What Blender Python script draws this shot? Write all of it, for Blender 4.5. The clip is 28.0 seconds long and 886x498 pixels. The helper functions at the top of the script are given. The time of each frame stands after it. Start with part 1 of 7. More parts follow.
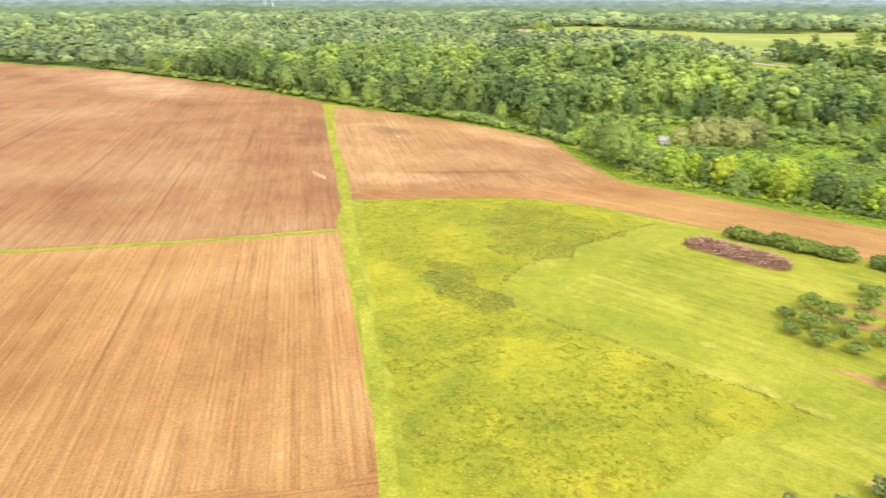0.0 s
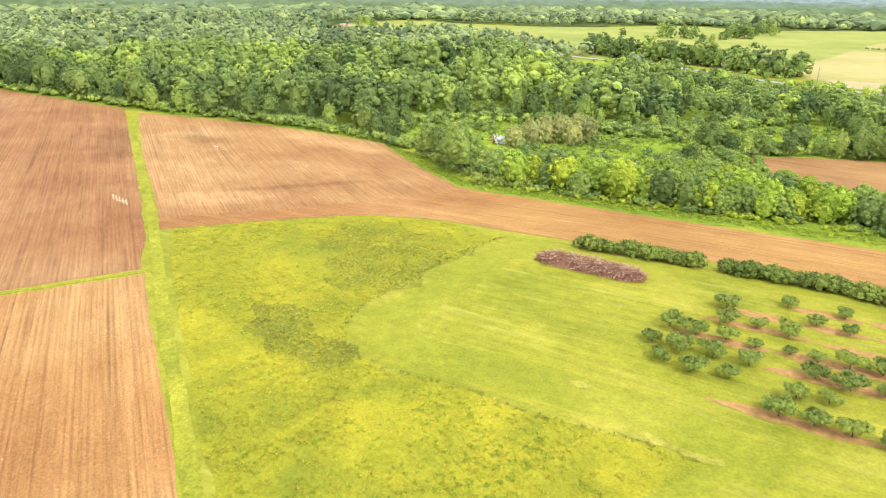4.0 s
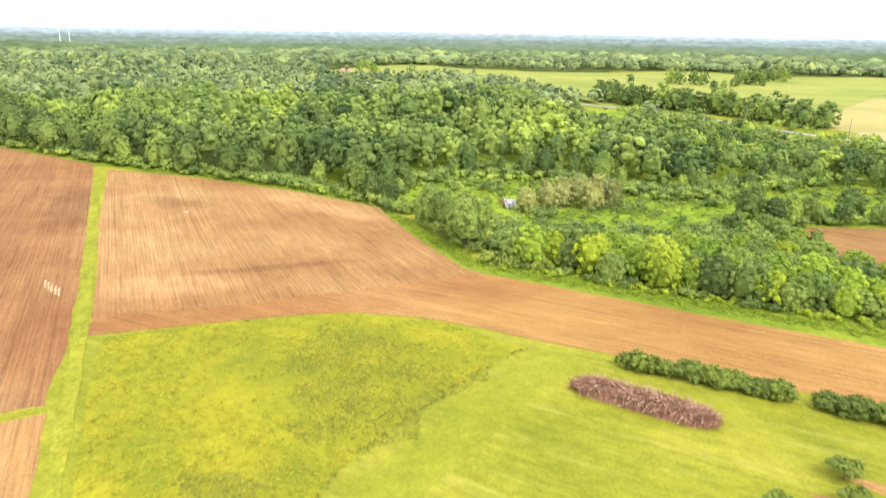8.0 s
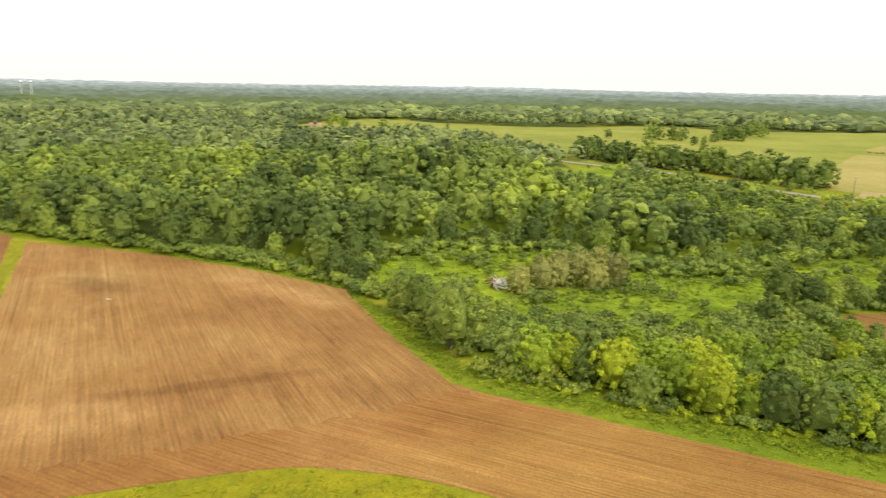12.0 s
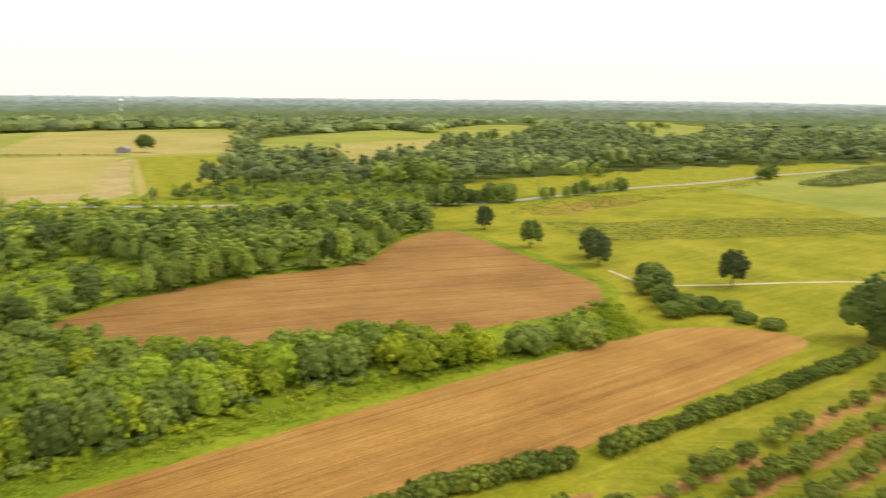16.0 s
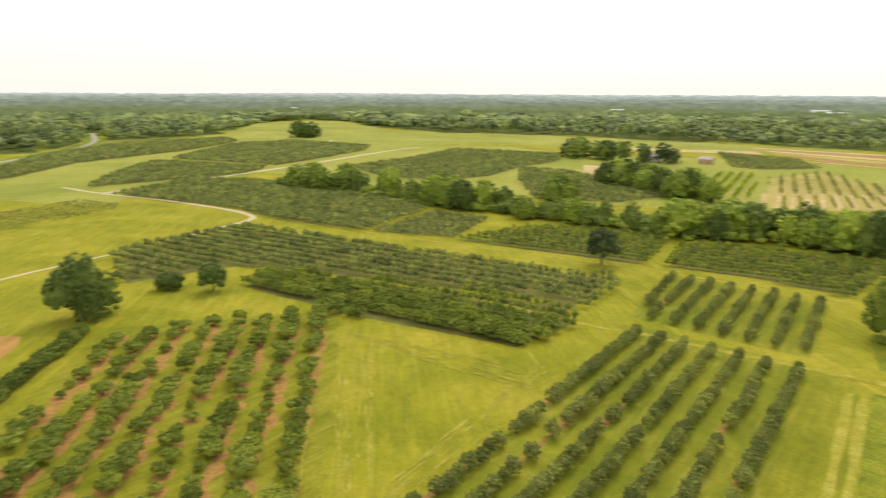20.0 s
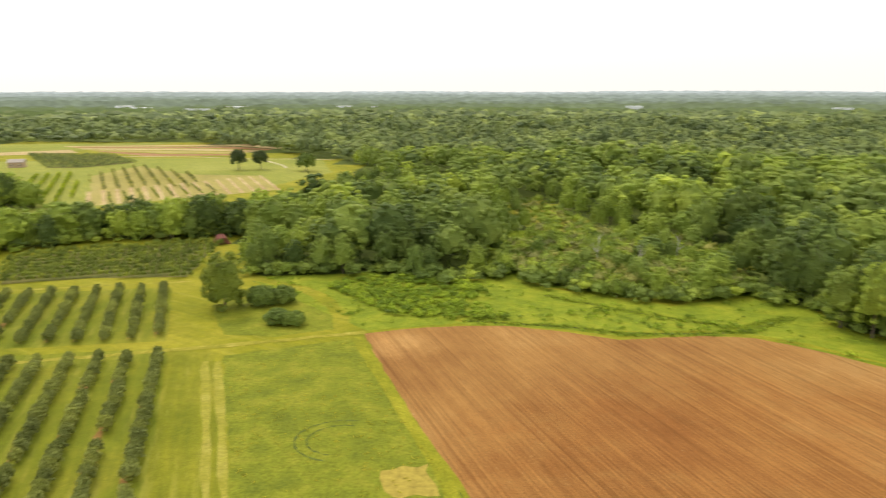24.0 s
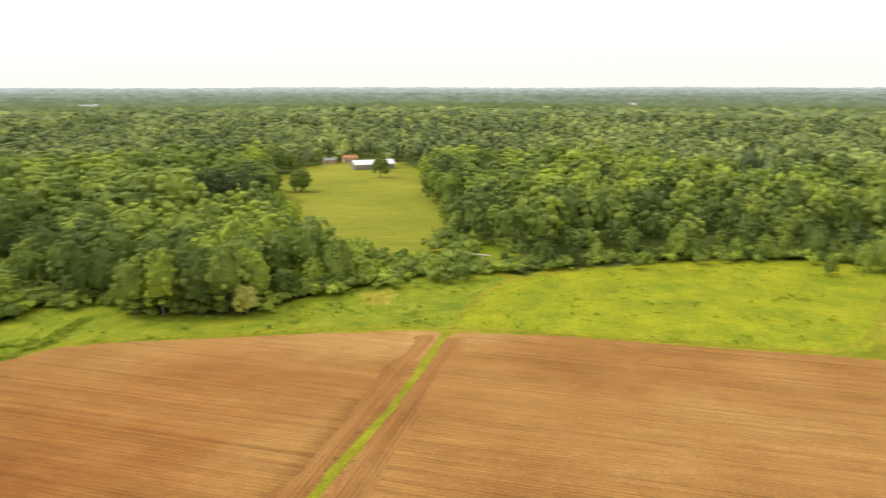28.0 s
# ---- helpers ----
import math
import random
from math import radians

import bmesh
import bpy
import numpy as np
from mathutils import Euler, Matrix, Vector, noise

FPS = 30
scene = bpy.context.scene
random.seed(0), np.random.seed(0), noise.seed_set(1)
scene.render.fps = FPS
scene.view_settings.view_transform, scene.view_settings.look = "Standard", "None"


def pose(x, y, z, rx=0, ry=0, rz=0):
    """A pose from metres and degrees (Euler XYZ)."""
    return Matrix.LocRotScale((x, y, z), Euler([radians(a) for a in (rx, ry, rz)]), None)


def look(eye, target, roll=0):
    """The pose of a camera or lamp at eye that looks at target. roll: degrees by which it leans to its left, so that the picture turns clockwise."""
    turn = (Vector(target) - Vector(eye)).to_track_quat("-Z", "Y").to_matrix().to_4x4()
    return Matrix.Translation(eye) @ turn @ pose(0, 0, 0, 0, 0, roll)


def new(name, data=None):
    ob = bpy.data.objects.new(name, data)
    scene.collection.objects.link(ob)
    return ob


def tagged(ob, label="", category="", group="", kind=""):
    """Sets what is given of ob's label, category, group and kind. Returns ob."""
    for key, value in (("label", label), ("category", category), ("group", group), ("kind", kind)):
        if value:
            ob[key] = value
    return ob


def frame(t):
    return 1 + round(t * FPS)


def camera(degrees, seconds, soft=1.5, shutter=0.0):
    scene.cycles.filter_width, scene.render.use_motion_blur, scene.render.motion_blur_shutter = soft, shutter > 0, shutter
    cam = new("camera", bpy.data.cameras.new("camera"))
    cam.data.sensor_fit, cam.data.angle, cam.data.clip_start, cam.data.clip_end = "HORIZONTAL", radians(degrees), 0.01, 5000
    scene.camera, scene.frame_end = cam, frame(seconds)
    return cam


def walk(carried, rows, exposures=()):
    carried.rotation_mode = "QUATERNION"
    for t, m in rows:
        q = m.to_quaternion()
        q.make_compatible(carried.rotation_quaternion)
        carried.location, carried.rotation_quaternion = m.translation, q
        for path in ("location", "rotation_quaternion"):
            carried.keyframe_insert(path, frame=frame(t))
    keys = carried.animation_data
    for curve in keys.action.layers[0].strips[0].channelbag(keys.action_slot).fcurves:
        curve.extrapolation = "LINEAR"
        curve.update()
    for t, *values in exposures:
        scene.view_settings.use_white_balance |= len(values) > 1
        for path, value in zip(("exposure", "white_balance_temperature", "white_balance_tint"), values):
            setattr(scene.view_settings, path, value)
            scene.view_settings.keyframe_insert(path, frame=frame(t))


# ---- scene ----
EXPOSURES = [(0, 0.8, 5600, 17), (7, 0.84, 5600, 17), (8, 0.83, 5700, 16), (9, 0.43, 6000, 14), (10, 0.2, 6300, 11), (11, 0.1, 6500, 10), (15, 0.06, 6850, 10), (17, 0.03, 6850, 10), (21, 0.0, 6850, 10), (24, 0.05, 6700, 10), (28, 0.06, 6700, 10)]
cam = camera(63.15, 28.0, soft=1.15, shutter=0.62)
# seconds, x, y, z, heading, pitch, roll
PATH = [
    (0, 12.52, -88.94, 45.26, 13.40, -19.70, 0.13),
    (0.5, 12.32, -88.34, 45.27, 8.46, -19.78, 0.31),
    (1, 12.00, -87.39, 45.30, 4.05, -19.83, 0.45),
    (1.5, 11.55, -85.92, 45.39, 0.82, -19.86, 0.50),
    (2, 11.11, -83.94, 45.47, -0.30, -19.95, 0.56),
    (2.5, 10.80, -81.56, 45.52, -0.29, -20.00, 0.63),
    (3, 10.55, -78.76, 45.56, -0.25, -20.07, 0.66),
    (3.5, 10.35, -75.70, 45.59, -0.22, -20.10, 0.66),
    (5.5, 10.03, -61.16, 45.63, -0.06, -20.13, 0.72),
    (6, 9.95, -57.22, 45.69, -0.05, -20.11, 0.71),
    (6.5, 9.87, -53.23, 45.75, -0.05, -20.09, 0.76),
    (7, 9.85, -49.18, 45.82, -0.02, -20.06, 0.74),
    (7.5, 9.82, -45.07, 45.95, -0.02, -19.50, 0.77),
    (8, 9.75, -41.03, 46.04, -0.01, -16.93, 0.82),
    (8.5, 9.66, -36.92, 46.06, -0.01, -14.38, 0.86),
    (9, 9.52, -32.75, 45.91, -0.02, -13.07, 0.94),
    (9.5, 9.50, -28.46, 45.78, -0.01, -13.03, 0.88),
    (10, 9.52, -24.18, 45.67, -0.00, -13.01, 0.87),
    (10.5, 9.53, -19.88, 45.52, -0.02, -12.99, 0.85),
    (11, 9.54, -15.66, 45.42, 0.00, -12.95, 0.87),
    (11.5, 9.35, -11.47, 45.42, -0.03, -12.92, 0.92),
    (13.5, 2.83, -0.12, 47.41, -24.31, -12.08, 1.08),
    (14, 2.08, 0.49, 47.55, -33.01, -11.92, 0.84),
    (14.5, 1.53, 0.74, 47.65, -41.16, -11.82, 0.90),
    (15, 1.16, 0.66, 47.69, -49.21, -11.89, 0.77),
    (15.5, 0.92, 0.39, 47.69, -57.31, -11.92, 0.72),
    (16, 0.70, 0.13, 47.72, -65.38, -11.94, 0.63),
    (16.5, 0.38, 0.02, 47.84, -73.48, -12.04, 0.56),
    (17, -0.00, 0.00, 48.00, -80.87, -12.11, 0.47),
    (17.5, -0.45, 0.02, 48.12, -88.22, -12.19, 0.47),
    (18, -0.83, 0.14, 48.19, -95.67, -12.23, 0.41),
    (18.5, -1.07, 0.29, 48.19, -103.09, -12.27, 0.37),
    (19, -1.26, 0.35, 48.16, -110.52, -12.28, 0.37),
    (19.5, -1.41, 0.34, 48.12, -117.85, -12.31, 0.32),
    (20, -1.55, 0.37, 48.13, -125.19, -12.35, 0.26),
    (20.5, -1.65, 0.50, 48.18, -132.34, -12.40, 0.24),
    (21, -1.73, 0.76, 48.23, -139.05, -12.43, 0.19),
    (21.5, -1.88, 1.08, 48.33, -145.48, -12.45, 0.16),
    (23.5, -1.96, 2.27, 48.46, -169.47, -12.56, 0.10),
    (24, -2.09, 2.47, 48.60, -175.80, -12.55, -0.02),
    (24.5, -2.17, 2.69, 48.75, -182.27, -12.60, -0.07),
    (25, -2.14, 2.95, 48.92, -188.93, -12.67, -0.03),
    (25.5, -1.92, 3.26, 49.08, -195.96, -12.67, -0.08),
    (26, -1.55, 3.64, 49.22, -203.14, -12.69, -0.07),
    (26.5, -1.12, 4.06, 49.40, -210.26, -12.72, -0.01),
    (27, -0.68, 4.53, 49.62, -217.22, -12.73, 0.14),
    (27.5, -0.29, 5.05, 49.92, -223.70, -12.79, 0.03),
    (28, 0.04, 5.55, 50.24, -230.13, -12.86, -0.09),
]


def pose_row(x, y, z, yaw, pitch, roll):
    a, b = radians(yaw), radians(pitch)
    way = Vector((-math.sin(a) * math.cos(b), math.cos(a) * math.cos(b), math.sin(b)))
    eye = Vector((x, y, z))
    return look(eye, eye + way * 100, roll)


walk(cam, [(r[0], pose_row(*r[1:])) for r in PATH], exposures=EXPOSURES)

# ---- world and sun: a bright overcast sky ----
SUN_EL, SUN_AZ = 47.0, 145.0
world = bpy.data.worlds.new("overcast")
scene.world = world
world.use_nodes = True
wn, wl = world.node_tree.nodes, world.node_tree.links
wn.clear()
sky = wn.new("ShaderNodeTexSky")
sky.sky_type = "NISHITA"
sky.sun_disc = False
sky.sun_elevation = radians(SUN_EL)
sky.sun_rotation = radians(SUN_AZ)
sky.air_density, sky.dust_density = 1.0, 4.0
bg_sky, bg_cloud = wn.new("ShaderNodeBackground"), wn.new("ShaderNodeBackground")
bg_sky.inputs["Strength"].default_value = 0.05
bg_cloud.inputs["Color"].default_value = (1.0, 0.985, 0.95, 1)
bg_cloud.inputs["Strength"].default_value = 0.95
wsum, wout = wn.new("ShaderNodeAddShader"), wn.new("ShaderNodeOutputWorld")
wl.new(sky.outputs[0], bg_sky.inputs[0])
wl.new(bg_sky.outputs[0], wsum.inputs[0])
wl.new(bg_cloud.outputs[0], wsum.inputs[1])
wl.new(wsum.outputs[0], wout.inputs[0])

sun = new("sun", bpy.data.lights.new("sun", "SUN"))
sun.data.energy, sun.data.angle, sun.data.color = 1.4, radians(12), (1.0, 0.95, 0.86)
sd = Vector((math.sin(radians(SUN_AZ)) * math.cos(radians(SUN_EL)), math.cos(radians(SUN_AZ)) * math.cos(radians(SUN_EL)), math.sin(radians(SUN_EL))))
sun.matrix_world = look(sd * 300, (0, 0, 0))

# ---- materials ----


def nodes_of(name):
    m = bpy.data.materials.new(name)
    m.use_nodes = True
    nt = m.node_tree
    return m, nt, nt.nodes["Principled BSDF"]


def nd(nt, kind, **values):
    n = nt.nodes.new(kind)
    for k, v in values.items():
        n.inputs[k].default_value = v
    return n


def world_coords(nt, turn=0.0, scale=(1, 1, 1)):
    g = nt.nodes.new("ShaderNodeNewGeometry")
    mp = nt.nodes.new("ShaderNodeMapping")
    mp.inputs["Rotation"].default_value = (0, 0, radians(turn))
    nt.links.new(g.outputs["Position"], mp.inputs["Vector"])
    st = nt.nodes.new("ShaderNodeMapping")
    st.inputs["Scale"].default_value = scale
    nt.links.new(mp.outputs[0], st.inputs["Vector"])
    return st.outputs[0]


def noise_of(nt, vec, scale, detail=4.0, rough=0.6):
    n = nd(nt, "ShaderNodeTexNoise", Scale=scale, Detail=detail, Roughness=rough)
    nt.links.new(vec, n.inputs["Vector"])
    return n.outputs["Fac"]


def ramp(nt, fac, stops):
    r = nt.nodes.new("ShaderNodeValToRGB")
    e = r.color_ramp.elements
    while len(e) < len(stops):
        e.new(0.5)
    for k, (p, col) in enumerate(stops):
        e[k].position = p
        e[k].color = (*col, 1)
    nt.links.new(fac, r.inputs[0])
    return r.outputs[0]


def mix(nt, a, b, fac, how="MIX"):
    m = nt.nodes.new("ShaderNodeMix")
    m.data_type, m.blend_type = "RGBA", how
    for sock, v in ((m.inputs[0], fac), (m.inputs[6], a), (m.inputs[7], b)):
        if hasattr(v, "links"):
            nt.links.new(v, sock)
        else:
            sock.default_value = v if isinstance(v, float) else (*v, 1)
    return m.outputs[2]


def bump(nt, bsdf, fac, strength, dist):
    b = nd(nt, "ShaderNodeBump", Strength=strength, Distance=dist)
    nt.links.new(fac, b.inputs["Height"])
    nt.links.new(b.outputs[0], bsdf.inputs["Normal"])


def grey(v):
    return (v, v, v)


def foliage(name, col, col2, spread=0.13, thin=0.16, rough=0.65):
    """Leaves: two hues over patches, each plant with a tone of its own, each spray a little lighter or darker."""
    col, col2 = [(k[0] * 1.06, k[1] * 1.04, k[2] * 0.96) for k in (col, col2)]
    m, nt, b = nodes_of(name)
    vec = world_coords(nt)
    big = noise_of(nt, vec, 0.11, 2.0)
    c = ramp(nt, big, [(0.36, col), (0.64, col2)])
    g = nt.nodes.new("ShaderNodeNewGeometry")
    shade = ramp(nt, g.outputs["Random Per Island"], [(0.0, grey(1 - spread)), (0.6, grey(1.0)), (1.0, grey(1 + spread))])
    c = mix(nt, c, shade, 1.0, "MULTIPLY")
    o = nt.nodes.new("ShaderNodeObjectInfo")
    tone = ramp(nt, o.outputs["Random"], [(0.0, (0.74, 0.77, 0.74)), (0.5, (0.98, 1, 0.98)), (1.0, (1.2, 1.18, 0.98))])
    # every plant differs, whether it is an object of its own or one of many in a stand
    at = nt.nodes.new("ShaderNodeAttribute")
    at.attribute_name = "tone"
    many = ramp(nt, at.outputs["Fac"], [(0.0, grey(0.0)), (0.08, grey(1.0))])
    w = 0.3 if thin >= 0.4 else 1.0
    plants = ramp(nt, at.outputs["Fac"], [(0.1, (1 - 0.42 * w, 1 - 0.37 * w, 1 - 0.32 * w)), (0.5, (0.96, 0.98, 0.98)), (0.82, (1 + 0.14 * w, 1 + 0.12 * w, 1.0)), (1.0, (1 + 0.4 * w, 1 + 0.34 * w, 1.04))])
    c = mix(nt, c, mix(nt, tone, plants, many), 1.0, "MULTIPLY")
    fine = noise_of(nt, vec, 2.6, 5.0, 0.75)
    c = mix(nt, c, ramp(nt, fine, [(0.38, grey(0.74)), (0.5, grey(1.0)), (0.62, grey(1.22))]), 1.0, "MULTIPLY")
    bump(nt, b, fine, rough, 0.3)
    nt.links.new(c, b.inputs["Base Color"])
    b.inputs["Roughness"].default_value = 0.7
    b.inputs["Specular IOR Level"].default_value = 0.12
    t = nt.nodes.new("ShaderNodeBsdfTranslucent")
    nt.links.new(c, t.inputs[0])
    mx = nt.nodes.new("ShaderNodeMixShader")
    mx.inputs[0].default_value = thin
    nt.links.new(b.outputs[0], mx.inputs[1])
    nt.links.new(t.outputs[0], mx.inputs[2])
    nt.links.new(mx.outputs[0], nt.nodes["Material Output"].inputs[0])
    return m


def grass(name, cols, streak=None, fine=3.0, patch=0.05, tuft=0.2):
    """Turf: patches of colour, a fine tufted grain and, where mown, streaks along one bearing."""
    m, nt, b = nodes_of(name)
    vec = world_coords(nt)
    c = ramp(nt, noise_of(nt, vec, patch, 6.0, 0.62), [(0.34, cols[0]), (0.5, cols[1]), (0.66, cols[2])])
    grain = noise_of(nt, vec, fine, 5.0, 0.7)
    c = mix(nt, c, ramp(nt, grain, [(0.32, grey(1 - tuft)), (0.68, grey(1 + tuft))]), 1.0, "MULTIPLY")
    mid = noise_of(nt, vec, 0.6, 4.0, 0.7)
    c = mix(nt, c, ramp(nt, mid, [(0.3, grey(0.86)), (0.7, grey(1.12))]), 1.0, "MULTIPLY")
    if streak is not None:
        sv = world_coords(nt, streak, (1.0, 0.09, 1.0))
        s = noise_of(nt, sv, 0.7, 4.0, 0.65)
        c = mix(nt, c, ramp(nt, s, [(0.35, grey(0.9)), (0.62, (1.16, 1.1, 1.06))]), 1.0, "MULTIPLY")
        straw = ramp(nt, noise_of(nt, sv, 0.5, 6.0, 0.75), [(0.53, grey(0.0)), (0.72, grey(0.6))])
        c = mix(nt, c, (0.42, 0.38, 0.07), straw)
    nt.links.new(c, b.inputs["Base Color"])
    b.inputs["Roughness"].default_value = 0.9
    b.inputs["Specular IOR Level"].default_value = 0.06
    bump(nt, b, grain, 0.5, 0.25)
    return m


def soil(name, turn, cols=((0.25, 0.11, 0.034), (0.34, 0.17, 0.054), (0.43, 0.25, 0.095)), spots=()):
    """Tilled earth: drill rows along one bearing, dry knolls and moist hollows (x, y, bearing, length, width, tint), clods, pale stones."""
    cols = [(k[0] * 0.99, k[1] * 1.0, k[2] * 0.95) for k in cols]
    m, nt, b = nodes_of(name)
    vec = world_coords(nt)
    rows = world_coords(nt, turn, (1.0, 0.012, 1.0))
    c = ramp(nt, noise_of(nt, vec, 0.022, 6.0, 0.6), [(0.3, cols[0]), (0.5, cols[1]), (0.72, cols[2])])
    s1 = noise_of(nt, rows, 1.5, 5.0, 0.85)
    c = mix(nt, c, ramp(nt, s1, [(0.32, (0.74, 0.72, 0.7)), (0.5, grey(1.0)), (0.68, (1.24, 1.25, 1.24))]), 1.0, "MULTIPLY")
    s2 = noise_of(nt, rows, 0.16, 3.0, 0.6)
    c = mix(nt, c, ramp(nt, s2, [(0.35, (0.93, 0.92, 0.91)), (0.65, (1.05, 1.06, 1.07))]), 1.0, "MULTIPLY")
    # the drill's own lines, a step apart, broken where clods cover them
    wave = nd(nt, "ShaderNodeTexWave", Scale=0.42, Distortion=0.35, Detail=2.0)
    wave.inputs["Detail Scale"].default_value = 0.3
    nt.links.new(world_coords(nt, turn, (1.0, 0.03, 1.0)), wave.inputs["Vector"])
    broken = noise_of(nt, world_coords(nt, turn, (1.0, 0.12, 1.0)), 0.5, 5.0, 0.7)
    lines = mix(nt, (1.0, 1.0, 1.0), ramp(nt, wave.outputs["Fac"], [(0.0, (0.76, 0.735, 0.71)), (0.3, grey(1.0)), (1.0, (1.08, 1.08, 1.08))]), ramp(nt, broken, [(0.42, grey(0.0)), (0.62, grey(0.9))]))
    c = mix(nt, c, lines, 1.0, "MULTIPLY")
    clod = noise_of(nt, vec, 3.5, 5.0, 0.8)
    c = mix(nt, c, ramp(nt, clod, [(0.34, grey(0.7)), (0.68, grey(1.32))]), 1.0, "MULTIPLY")
    blotch = noise_of(nt, world_coords(nt, turn, (1.0, 0.22, 1.0)), 0.6, 5.0, 0.7)
    c = mix(nt, c, ramp(nt, blotch, [(0.32, (0.92, 0.905, 0.89)), (0.68, (1.09, 1.1, 1.1))]), 1.0, "MULTIPLY")
    pale = ramp(nt, noise_of(nt, world_coords(nt, turn, (1.0, 0.3, 1.0)), 2.2, 4.0, 0.85), [(0.62, grey(0.0)), (0.72, grey(0.55))])
    c = mix(nt, c, (0.56, 0.41, 0.2), pale)
    for x, y, bearing, length, width, tint in spots:
        away = nt.nodes.new("ShaderNodeVectorMath")
        away.operation = "SUBTRACT"
        away.inputs[1].default_value = (x, y, 0)
        nt.links.new(nt.nodes.new("ShaderNodeNewGeometry").outputs["Position"], away.inputs[0])
        turned = nt.nodes.new("ShaderNodeMapping")
        turned.inputs["Rotation"].default_value = (0, 0, radians(-bearing))
        nt.links.new(away.outputs[0], turned.inputs["Vector"])
        shrunk = nt.nodes.new("ShaderNodeMapping")
        shrunk.inputs["Scale"].default_value = (1 / length, 1 / width, 0)
        nt.links.new(turned.outputs[0], shrunk.inputs["Vector"])
        ball = nt.nodes.new("ShaderNodeTexGradient")
        ball.gradient_type = "SPHERICAL"
        nt.links.new(shrunk.outputs[0], ball.inputs["Vector"])
        rag = mix(nt, ball.outputs["Fac"], ramp(nt, noise_of(nt, vec, 0.14, 6.0, 0.7), [(0.3, grey(0.35)), (0.7, grey(1.5))]), 1.0, "MULTIPLY")
        c = mix(nt, c, tint, ramp(nt, rag, [(0.05, grey(0.0)), (0.6, grey(0.9))]), "MULTIPLY")
    furrow = noise_of(nt, world_coords(nt, turn, (1.0, 0.006, 1.0)), 0.75, 2.0, 0.5)
    c = mix(nt, c, ramp(nt, furrow, [(0.3, (0.78, 0.75, 0.73)), (0.37, grey(1.0))]), 1.0, "MULTIPLY")
    nt.links.new(c, b.inputs["Base Color"])
    b.inputs["Roughness"].default_value = 0.95
    b.inputs["Specular IOR Level"].default_value = 0.1
    bump(nt, b, s1, 0.5, 0.25)
    return m


def plain(name, col, rough=0.7, metal=0.0, var=0.18, scale=1.5):
    m, nt, b = nodes_of(name)
    vec = world_coords(nt)
    f = noise_of(nt, vec, scale, 5.0, 0.65)
    c = mix(nt, col, ramp(nt, f, [(0.3, grey(1 - var)), (0.7, grey(1 + var))]), 1.0, "MULTIPLY")
    nt.links.new(c, b.inputs["Base Color"])
    b.inputs["Roughness"].default_value = rough
    b.inputs["Metallic"].default_value = metal
    b.inputs["Specular IOR Level"].default_value = 0.08 if rough > 0.84 else 0.4
    bump(nt, b, f, 0.2, 0.05)
    return m


LEAF_MID = foliage("leaves_mid", (0.172, 0.24, 0.055), (0.265, 0.333, 0.068))
LEAF_DARK = foliage("leaves_dark", (0.098, 0.146, 0.04), (0.156, 0.212, 0.05))
LEAF_BRAMBLE = foliage("leaves_bramble", (0.235, 0.335, 0.036), (0.335, 0.43, 0.044))
LEAF_LIGHT = foliage("leaves_light", (0.22, 0.3, 0.053), (0.318, 0.394, 0.064))
LEAF_YELLOW = foliage("leaves_yellow", (0.25, 0.325, 0.026), (0.4, 0.46, 0.034))
LEAF_HEDGE = foliage("leaves_hedge", (0.13, 0.175, 0.034), (0.2, 0.245, 0.044))
LEAF_GREY = foliage("leaves_grey", (0.27, 0.28, 0.08), (0.37, 0.37, 0.115))
LEAF_PINE = foliage("needles_dark", (0.075, 0.105, 0.042), (0.115, 0.148, 0.055))
LEAF_PEACH = foliage("leaves_orchard", (0.185, 0.237, 0.042), (0.28, 0.328, 0.055))
LEAF_ROW = foliage("leaves_long_rows", (0.222, 0.252, 0.075), (0.317, 0.347, 0.098))
LEAF_BLOCK = foliage("leaves_rows", (0.205, 0.245, 0.075), (0.305, 0.34, 0.104))
# distance haze is put into these leaf colours: paler, bluer than the near leaves
LEAF_HAZE_DARK = foliage("leaves_haze_dark", (0.14, 0.183, 0.073), (0.2, 0.25, 0.09))
LEAF_HAZE_MID = foliage("leaves_haze_mid", (0.205, 0.257, 0.1), (0.27, 0.328, 0.118))
LEAF_HAZE_LIGHT = foliage("leaves_haze_light", (0.24, 0.297, 0.104), (0.305, 0.363, 0.12))
WEED_DARK = foliage("weeds_dark", (0.27, 0.285, 0.055), (0.35, 0.355, 0.07), 0.14, 0.42, 0.15)
WEED_YELLOW = foliage("weeds_yellow", (0.38, 0.35, 0.03), (0.47, 0.415, 0.04), 0.2, 0.45, 0.08)
WEED_GREEN = foliage("weeds_green", (0.25, 0.33, 0.028), (0.34, 0.405, 0.034), 0.2, 0.45, 0.08)
BARK = plain("bark", (0.13, 0.1, 0.075), 0.9, 0.0, 0.35, 4.0)
TURF = grass("lawn", ((0.187, 0.204, 0.014), (0.248, 0.252, 0.018), (0.32, 0.298, 0.03)), streak=-60.0)
MOWN_BAND = grass("mown_band", ((0.198, 0.213, 0.015), (0.248, 0.252, 0.017), (0.305, 0.29, 0.025)))
TURF_ROWS = grass("orchard_lawn", ((0.145, 0.18, 0.015), (0.195, 0.22, 0.019), (0.26, 0.262, 0.028)), streak=-21.0)
LANE_TURF = grass("lane_turf", ((0.165, 0.185, 0.014), (0.212, 0.222, 0.018), (0.27, 0.258, 0.028)), streak=-21.0)
